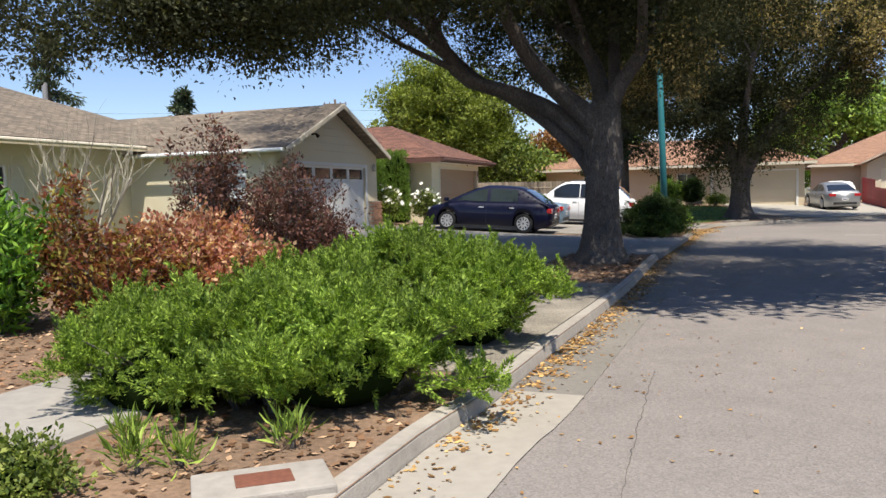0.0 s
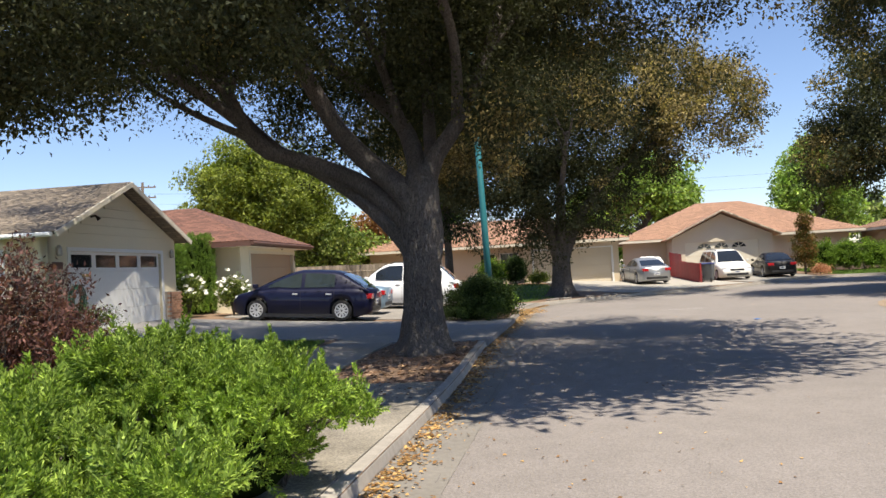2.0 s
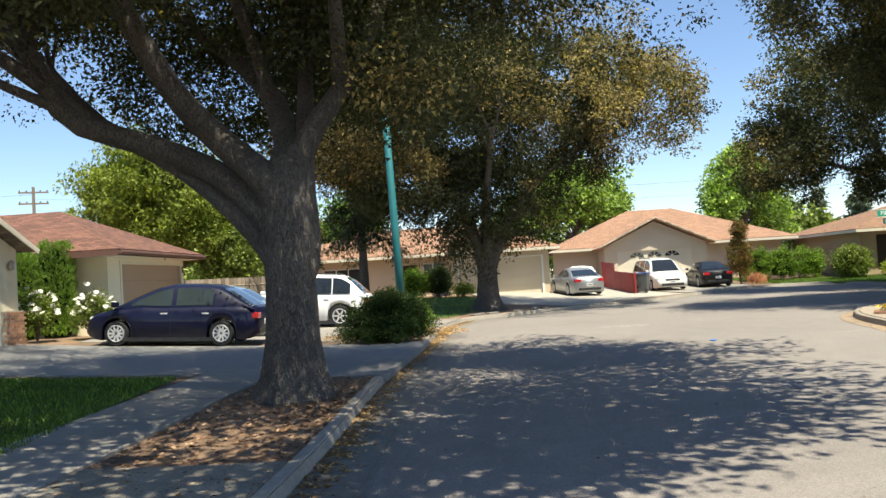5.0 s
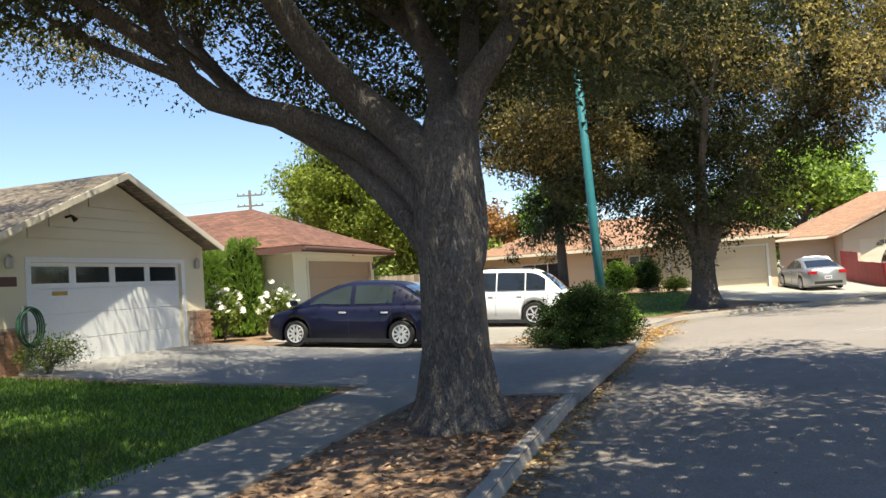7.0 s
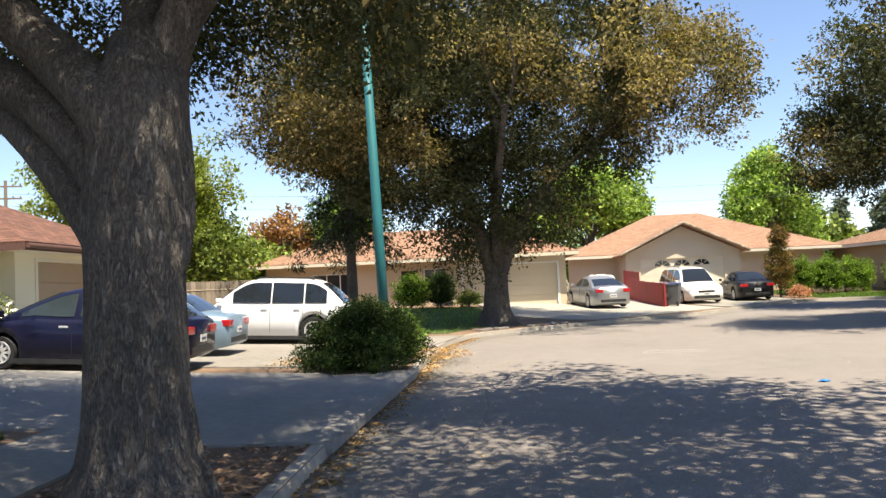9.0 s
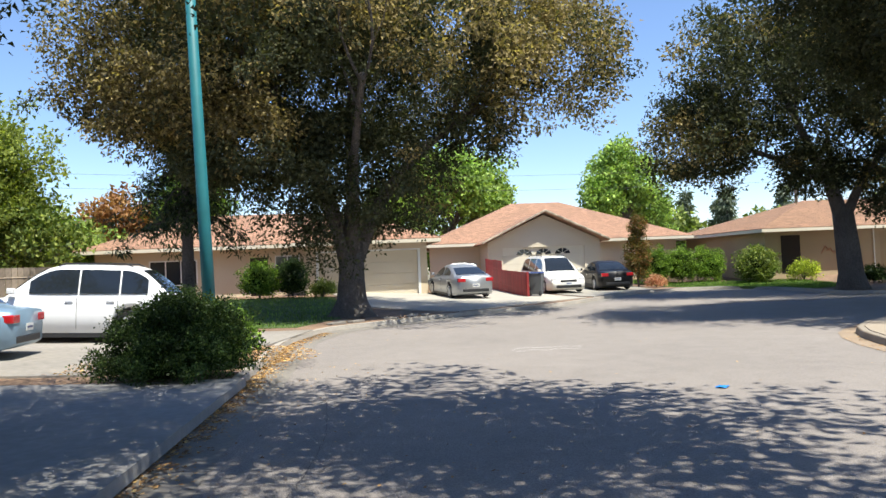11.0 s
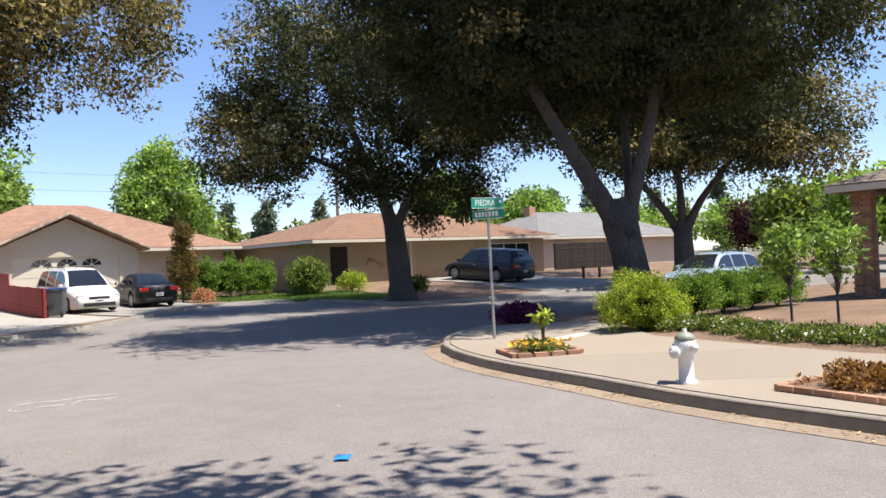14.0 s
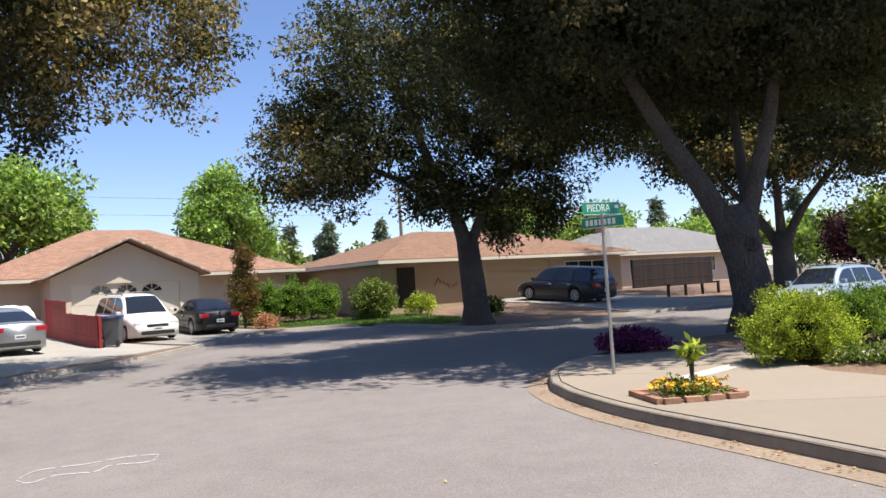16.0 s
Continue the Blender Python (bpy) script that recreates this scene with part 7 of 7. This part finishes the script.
brick_bed("brick-edged bed with yellow flowers and a young plant", [(18.52, 21.45), (17.92, 20.86), (18.62, 20.08), (19.2, 20.62)], 1, SOIL)
yf = plant("yellow_flowers", "low yellow and orange flowers in a brick bed", "flowers", g(18.55, 20.75, 0.05), [((0, 0, 0.04), (0.42, 0.42, 0.12), 60, 0.0)], OLIVE, 0.05, 16, 0.09, 101, -0.3, 0.3, None, 4)
rg = np.random.default_rng(4)
blossoms(yf, [(rg.uniform(-0.4, 0.4), rg.uniform(-0.4, 0.4), 0.1 + 0.06 * rg.random()) for _ in range(70)], 0.05, PETAL_YELLOW, 5)
plant("young_plant", "young shrub with drooping yellow-green leaves", "plant", g(18.6, 20.7, 0.05), [((0, 0, 0.55), (0.12, 0.12, 0.1), 14, -0.6)], LIME, 0.14, 6, 0.05, 102, 0.5, 0.16, None, 10)
brick_bed("brick-edged bed with rust-coloured succulents", [(16.05, 16.95), (15.35, 15.6), (16.6, 15.0), (17.2, 16.3)], 2, SOIL)
plant("succulents", "rust-coloured low succulents in a brick bed", "plant", g(16.3, 16.05, 0.05), [((0, 0, 0.05), (0.55, 0.6, 0.16), 140, 0.0)], RUST, 0.05, 22, 0.09, 103, -0.5, 0.35, None, 4)
plant("bed_shrub", "green shrub with dark stems in the brick bed", "shrub", g(16.9, 15.6, 0.05), [((0, 0, 0.3), (0.38, 0.38, 0.3), 60, -0.5)], SPRING, 0.05, 16, 0.15, 104, 0.0, 0.3, None, 14)
for k in range(8):
    a = k / 7
    x, y = (21.2 - 2.4 * a + 0.25 * math.sin(9 * a), 19.55 - 3.9 * a)
    t = plant("groundcover", "low green groundcover with tiny white flowers", "plant", g(x + 0.55, y - 0.1), [((0, 0, 0.05), (0.6, 0.45, 0.16), 90, 0.0)], OLIVE, 0.05, 20, 0.1, 110 + k, -0.4, 0.3, None, 2, "white-flowered groundcover")
    rg = np.random.default_rng(140 + k)
    blossoms(t, [(rg.uniform(-0.55, 0.55), rg.uniform(-0.4, 0.4), 0.13 + 0.08 * rg.random()) for _ in range(16)], 0.028, PETAL_WHITE, k, 4)

# red fence, bins, utility pole, far fences
RED = material("red_fence_paint", (0.30, 0.025, 0.025), 0.7, vary=0.2, scale=10.0, per='object')


def board_fence(name, label, a, b, height, mat, board=0.14, gap=0.012, post_every=2.0, step_to=None):
    t = thing(name, pose(0, 0, 0), label, "fence")
    a, b = Vector((*a, 0)), Vector((*b, 0))
    d = b - a
    n = int(d.length / (board + gap))
    turn = math.degrees(math.atan2(d.y, d.x))
    meshes = {}
    for i in range(n):
        p = a + d * ((i + 0.5) / n)
        h = height if step_to is None or i < n * 0.45 else step_to
        if h not in meshes:
            bm = box(-board / 2, board / 2, -0.012, 0.012, 0, h, 0.003)
            meshes[h] = bpy.data.meshes.new("board")
            bm.to_mesh(meshes[h])
            bm.free()
            meshes[h].materials.append(mat)
        ob = child("board", meshes[h], t)
        ob.matrix_basis = pose(p.x, p.y, terrain(p.x, p.y) + 0.02, 0, 0, turn)
    m = max(1, int(d.length / post_every))
    for i in range(m + 1):
        p = a + d * (i / m)
        h = height if step_to is None or i < m * 0.45 else step_to
        part("post", box(-0.05, 0.05, 0.02, 0.12, -0.2, h + 0.03, 0.006), mat, t).matrix_basis = pose(p.x, p.y, terrain(p.x, p.y), 0, 0, turn)
    for z in (0.3, 0.8):
        mid = (a + b) / 2
        part("rail", tube([(a.x, a.y, terrain(a.x, a.y) + z * height), (b.x, b.y, terrain(b.x, b.y) + z * (step_to or height))], [0.03, 0.03], 4), mat, t)
    return t


board_fence("fence", "low red-painted board fence between driveways", (26.75, 50.4), (24.3, 42.6), 1.55, RED, step_to=1.1)
board_fence("fence", "dark brown board fence beside the grey-roofed house", (58.6, 37.0), (66.5, 34.2), 1.85, DARKWOOD, 0.2)
board_fence("fence", "weathered grey board fence behind the hedge", (36.5, 49.0), (40.2, 46.6), 1.7, GREYWOOD, 0.2)
board_fence("fence", "weathered grey board fence behind the driveway", (1.8, 42.0), (7.0, 45.0), 1.6, GREYWOOD, 0.2)

BIN = material("grey_bin_plastic", (0.09, 0.095, 0.1), 0.5, vary=0.08)
BLUE = material("blue_lid_plastic", (0.03, 0.07, 0.25), 0.5, vary=0.08)
bn = thing("wheelie_bin", pose(*g(24.95, 42.75, 0.04), 0, 0, 40), "dark grey wheeled bin with blue lid", "bin")
body = bmesh.new()
bmesh.ops.create_cone(body, cap_ends=True, segments=4, radius1=0.33, radius2=0.42, depth=0.95, matrix=Matrix.Translation((0, 0, 0.53)) @ pose(0, 0, 0, 0, 0, 45))
bmesh.ops.bevel(body, geom=body.edges[:], offset=0.03, segments=2, affect='EDGES')
part("body", body, BIN, bn)
part("lid", box(-0.32, 0.33, -0.32, 0.32, 1.0, 1.07, 0.03), BLUE, bn, "blue plastic lid")
for sy in (-1, 1):
    w = lathe([(0.12, -0.03), (0.12, 0.03)], 14)
    w.transform(pose(-0.28, sy * 0.24, 0.12, 90, 0, 0))
    part("wheel", w, BLACK, bn)
part("handle", tube([(-0.36, -0.2, 1.0), (-0.4, 0.0, 1.0), (-0.36, 0.2, 1.0)], [0.018] * 3, 6), BIN, bn)

UPWOOD = material("pole_wood", (0.2, 0.155, 0.115), 0.9, vary=0.2, scale=8.0)
for x, y, h in ((-9.75, 75.5, 10.6), (60.0, 57.0, 9.6)):
    up = thing("utility_pole", pose(x, y, 0.3), "weathered wooden utility pole with crossarms", "pole", "utility poles")
    part("shaft", tube([(0, 0, 0), (0, 0, h)], [0.17, 0.11], 10), UPWOOD, up)
    for z in (h - 0.5, h - 1.4):
        arm = part("crossarm", box(-1.1, 1.1, -0.05, 0.05, z, z + 0.12), UPWOOD, up)
        for i in (-1.0, -0.5, 0.5, 1.0):
            part("insulator", lathe([(0.04, z + 0.12), (0.06, z + 0.18), (0.03, z + 0.26)], 8), BROWN, arm).matrix_basis = pose(i, 0, 0)
WIRE = material("black_wire", (0.03, 0.03, 0.03), 0.6)
for k, (a, b) in enumerate((((-9.75, 75.5, 10.3), (-45.0, 60.0, 10.0)), ((-9.75, 75.5, 9.9), (60.0, 57.0, 8.8)), ((-9.75, 75.5, 9.0), (60.0, 57.0, 7.6)))):
    a, b = Vector(a), Vector(b)
    w = thing("overhead_wire", pose(0, 0, 0), "thin black overhead wire between utility poles", "wire", "overhead wires")
    pts = [a.lerp(b, i / 16) - Vector((0, 0, 4 * 0.9 * (i / 16) * (1 - i / 16))) for i in range(17)]
    part("cable", tube(pts, [0.008] * 17, 4), WIRE, w)

# hose reel, meter box, small things
reel = thing("garden_hose", HOUSE_A.matrix_basis @ pose(-0.42, -0.42, 0.0), "coiled green garden hose on a stand", "hose")
HOSE = material("green_hose_rubber", (0.02, 0.09, 0.045), 0.5, vary=0.15, scale=20.0)
part("stand", box(-0.04, 0.04, 0.0, 0.06, -0.2, 1.25, 0.01), METAL, reel)
for k in range(5):
    r = 0.24 + 0.015 * (k % 3)
    pts = [(r * math.sin(2 * math.pi * i / 20), -0.02 - 0.035 * k, 0.85 + 1.35 * r * math.cos(2 * math.pi * i / 20)) for i in range(21)]
    part("coil", tube(pts, [0.017] * 21, 6), HOSE, reel)
mb = thing("water_meter_box", pose(-0.98, 4.08, 0.15, 0, 0, 18), "concrete water meter box with a rusty lid plate", "meter box")
part("lid", box(-0.36, 0.36, -0.22, 0.22, -0.05, 0.035, 0.015), KERB, mb)
part("plate", box(-0.14, 0.16, -0.09, 0.1, 0.03, 0.042, 0.004), material("rusty_iron", (0.2, 0.075, 0.045), 0.8, 0.2, vary=0.3, scale=30.0), mb, "rust-brown iron plate")
cap = thing("blue_wrapper", pose(12.55, 19.97, 0.004, 0, 0, 30), "flat bright blue paper scrap on the asphalt", "litter")
sb = bmesh.new()
bmesh.ops.create_grid(sb, x_segments=5, y_segments=4, size=0.5, matrix=Matrix.Diagonal((0.2, 0.13, 1, 1)))
for v in sb.verts:
    v.co.z = 0.012 + 0.01 * math.sin(v.co.x * 40) * math.cos(v.co.y * 30)
part("sheet", sb, material("blue_paper", (0.02, 0.22, 0.7), 0.6), cap)
CHALK = material("chalk", (0.62, 0.6, 0.57), 0.9, vary=0.2, scale=40.0)
ch = thing("road_marking", pose(0, 0, 0), "hand-drawn white line outline on the asphalt", "marking")
mark = [(13.05, 25.75), (13.35, 25.95), (13.75, 25.7), (14.1, 25.6), (14.35, 25.35), (14.25, 25.2)]
mark2 = [(13.0, 25.7), (13.0, 25.45), (13.3, 25.5), (13.55, 25.25), (13.8, 25.35), (14.05, 25.1), (14.2, 25.15)]
for m in (mark, mark2):
    pts = curve_points([Vector((*p, 0.004)) for p in m], 40)
    for i in range(0, 40, 4):
        seg = pts[i:i + 4 + (i // 4) % 2]
        child("stroke", ribbon("stroke", [(p.x - 0.008, p.y - 0.013) for p in seg], [(p.x + 0.008, p.y + 0.013) for p in seg], 0.005, 0.005, CHALK), ch)
for k, (x, y) in enumerate(((12.6, 34.75), (13.3, 35.0), (14.6, 35.35), (15.5, 35.75), (16.0, 35.85))):
    st = thing("kerb_stone", pose(x, y, 0.1, 0, 4 * (k % 3) - 4, 25 + 9 * k), "pale broken concrete block beside the oak", "stone", "broken kerb stones")
    part("block", box(-0.3, 0.3, -0.13, 0.13, -0.12, 0.1, 0.03), GUTTER, st)
rail = thing("low_rail", pose(49.5, 31.6, 0.2, 0, 0, -20), "low dark timber rail at the driveway", "rail")
for x in (0.0, 1.4, 2.8, 4.2):
    part("post", box(x - 0.06, x + 0.06, -0.06, 0.06, -0.1, 0.75, 0.01), DARKWOOD, rail)
part("rail", box(-0.1, 4.3, -0.05, 0.05, 0.66, 0.76, 0.01), DARKWOOD, rail)

# ---- grass, litter, gravel ----


def scatter_leaves(name, places, size, mat, seed, label, category, z_off=0.006):
    """Fallen leaves lying on the ground, one sheet of stuff."""
    rng = np.random.default_rng(seed)
    n = len(places)
    p = np.array(places)
    a = rng.random(n) * 6.283
    s = size * (0.6 + 0.8 * rng.random(n))
    d = np.stack((np.cos(a), np.sin(a)), 1)
    q = np.stack((-d[:, 1], d[:, 0]), 1)
    v = np.zeros((n, 4, 3))
    for k, (f, w) in enumerate(((-0.5, 0), (0, 0.3), (0.5, 0), (0, -0.3))):
        v[:, k, :2] = p[:, :2] + d * (f * s)[:, None] + q * (w * s)[:, None]
        v[:, k, 2] = p[:, 2] + z_off + rng.random(n) * 0.35 * s * (1 if k in (1, 2) else 0.2)
    me = bpy.data.meshes.new(name)
    me.vertices.add(n * 4)
    me.vertices.foreach_set("co", v.reshape(-1).astype(np.float32))
    me.loops.add(n * 4)
    me.loops.foreach_set("vertex_index", np.arange(n * 4, dtype=np.int32))
    me.polygons.add(n)
    me.polygons.foreach_set("loop_start", np.arange(0, n * 4, 4, dtype=np.int32))
    me.update(calc_edges=True)
    me.materials.append(mat)
    return tagged(new(name, me), label, category, kind="stuff")


DRY = leaf_material("dry_leaf", (0.30, 0.16, 0.06), (0.45, 0.30, 0.12), vary=0.4, trans=0.1, amount=0.5)
CHIP = leaf_material("bark_chip", (0.20, 0.11, 0.06), (0.36, 0.24, 0.15), vary=0.5, trans=0.0, amount=0.4)
rg = np.random.default_rng(77)
gut, strip_l, mulch, asphalt_l = [], [], [], []
line = [p for p in WEST if 2.0 < p[1] < 33.5 and p[0] < 14]
for k in range(9000):
    i = rg.integers(0, len(line) - 1)
    x = line[i][0] + (line[i + 1][0] - line[i][0]) * rg.random()
    y = line[i][1] + (line[i + 1][1] - line[i][1]) * rg.random()
    o = abs(rg.normal()) * 0.16
    if rg.random() < (0.45 if y < 7 else 1.0):
        gut.append((x + o * 0.93, y - o * 0.37, 0.012))
scatter_leaves("gutter_leaves", gut, 0.045, DRY, 1, "dry orange-brown leaves along the gutter", "fallen leaves")
for k in range(7000):
    x, y = rg.uniform(0.5, 6.5), rg.uniform(11.5, 19.2)
    kx = np.interp(y, [p[1] for p in KERB_WEST[:12]], [p[0] for p in KERB_WEST[:12]])
    if 0.15 < (kx - x) * 0.93 < 2.0:
        strip_l.append((x, y, terrain(x, y)))
scatter_leaves("strip_leaves", strip_l, 0.07, CHIP, 2, "dry brown oak leaves round the trunk", "fallen leaves")
for k in range(9000):
    x, y = rg.uniform(-6.5, 0.4), rg.uniform(3.3, 12.5)
    kx = np.interp(y, [p[1] for p in KERB_WEST[:12]], [p[0] for p in KERB_WEST[:12]])
    o = (kx - x) * 0.93
    if o > 3.45 or (0.2 < o < 2.0 and y < 6.3):
        mulch.append((x, y, terrain(x, y)))
scatter_leaves("bark_mulch", mulch, 0.06, CHIP, 3, "brown bark chips over bare soil", "mulch")
for k in range(900):
    s, d = rg.uniform(2, 26), rg.exponential(1.6) + 0.2
    kx = np.interp(s, [p[1] for p in KERB_WEST[:12]], [p[0] for p in KERB_WEST[:12]])
    asphalt_l.append((kx + d, s, 0.001))
for k in range(160):
    asphalt_l.append((rg.uniform(5, 20), rg.uniform(14, 32), 0.001))
ei = [p for p in EAST if 10 < p[1] < 26 and p[0] < 24]
for k in range(700):
    i = rg.integers(0, len(ei) - 1)
    o = abs(rg.normal()) * 0.12
    asphalt_l.append((ei[i][0] - o + rg.normal() * 0.1, ei[i][1] + o * 0.4 + rg.normal() * 0.1, 0.012))
scatter_leaves("road_leaves", asphalt_l, 0.035, DRY, 4, "scattered dry leaf bits on the asphalt", "fallen leaves")
tan_l = []
for k in range(1200):
    a, r = rg.random() * 6.283, rg.random() ** 0.5
    tan_l.append((5.9 + 1.6 * r * math.cos(a), 27.4 + 1.0 * r * math.sin(a), terrain(5.9, 27.4) + 0.04))
    a, r = rg.random() * 6.283, rg.random() ** 0.5
    x, y = 8.7 + 0.9 * r * math.cos(a), 27.6 + 1.7 * r * math.sin(a)
    tan_l.append((x, y, terrain(x, y) + 0.03))
scatter_leaves("driveway_leaves", tan_l, 0.055, DRY, 5, "tan leaf drift at the driveway's edge", "fallen leaves")


def lawn_blades(name, outline, count, seed, height=0.06):
    poly = np.array(outline)
    rng = np.random.default_rng(seed)
    pts = []
    while len(pts) < count:
        q = rng.uniform(poly.min(0), poly.max(0), (count, 2))
        inside = np.zeros(len(q), bool)
        j = len(poly) - 1
        for i in range(len(poly)):
            (xi, yi), (xj, yj) = poly[i], poly[j]
            if yi != yj:
                inside ^= ((yi > q[:, 1]) != (yj > q[:, 1])) & (q[:, 0] < (xj - xi) * (q[:, 1] - yi) / (yj - yi) + xi)
            j = i
        pts += q[inside].tolist()
    pts = np.array(pts[:count])
    z = np.array([terrain(x, y) for x, y in pts]) + 0.015
    n = count
    a = rng.random(n) * 6.283
    h = height * (0.6 + 0.8 * rng.random(n))
    v = np.zeros((n, 3, 3))
    w = 0.012
    v[:, 0] = np.stack((pts[:, 0] - w * np.cos(a), pts[:, 1] - w * np.sin(a), z), 1)
    v[:, 1] = np.stack((pts[:, 0] + w * np.cos(a), pts[:, 1] + w * np.sin(a), z), 1)
    v[:, 2] = np.stack((pts[:, 0] + rng.normal(size=n) * 0.03, pts[:, 1] + rng.normal(size=n) * 0.03, z + h), 1)
    me = bpy.data.meshes.new(name)
    me.vertices.add(n * 3)
    me.vertices.foreach_set("co", v.reshape(-1).astype(np.float32))
    me.loops.add(n * 3)
    me.loops.foreach_set("vertex_index", np.arange(n * 3, dtype=np.int32))
    me.polygons.add(n)
    me.polygons.foreach_set("loop_start", np.arange(0, n * 3, 3, dtype=np.int32))
    me.update(calc_edges=True)
    me.materials.append(BLADE)
    return tagged(new(name, me), "short green lawn grass", "grass", kind="stuff")


BLADE = leaf_material("grass_blade", (0.1, 0.18, 0.03), (0.19, 0.28, 0.05), trans=0.3, amount=0.4)
lawn_blades("lawn_grass", lawn_a, 60000, 1)
lawn_blades("lawn_grass", lawn_c, 9000, 2, 0.08)
lawn_blades("lawn_grass", lawn_d, 12000, 3, 0.09)

# a white tarpaulin over stored goods behind the red fence
tarp = thing("tarpaulin", pose(*g(25.2, 50.4)), "white tarpaulin draped over a stored pile", "tarpaulin")
tb = bmesh.new()
bmesh.ops.create_grid(tb, x_segments=18, y_segments=14, size=0.5, matrix=Matrix.Diagonal((2.0, 1.6, 1, 1)))
for v in tb.verts:
    e = max(abs(v.co.x) / 1.0, abs(v.co.y) / 0.8)
    v.co.z = 1.3 * (1 - e ** 6) + 0.06 * math.sin(7 * v.co.x) * math.cos(9 * v.co.y) + 0.01
part("sheet", tb, WHITE, tarp, smooth=True)
# cracks and patch seams in the asphalt
CRACK = material("crack_filler", (0.12, 0.105, 0.095), 0.9, vary=0.3, scale=30.0)
for k, m in enumerate(([(0.75, 3.6), (1.1, 4.7), (1.45, 5.8), (1.9, 7.1)], [(1.75, 8.2), (2.5, 10.1), (3.3, 12.0), (4.0, 13.8), (4.7, 15.9)], [(6.0, 17.5), (7.3, 20.0), (8.4, 23.2)])):
    cr = thing("crack", pose(0, 0, 0), "thin dark crack in the asphalt", "crack", "asphalt cracks", "structure")
    rr = np.random.default_rng(k)
    pts = [p + Vector((*rr.normal(size=2) * 0.008, 0)) for p in curve_points([Vector((*p, 0)) for p in m], 50)]
    w = 0.002 + 0.001 * rr.random()
    child("fissure", ribbon("fissure", [(p.x - w, p.y) for p in pts], [(p.x + w, p.y) for p in pts], 0.007, 0.007, CRACK), cr)

knot = part("knot_hole", ring_lathe([(0.13, -0.05), (0.18, 0.0), (0.13, 0.05), (0.08, 0.0)], 16), BARK, [o for o in bpy.data.objects if o.name.startswith("oak_tree") and abs(o.location.x - 28.75) < 0.1][0], smooth=True)
knot.matrix_basis = pose(-0.5, -0.16, 1.95, 0, 90, 18)
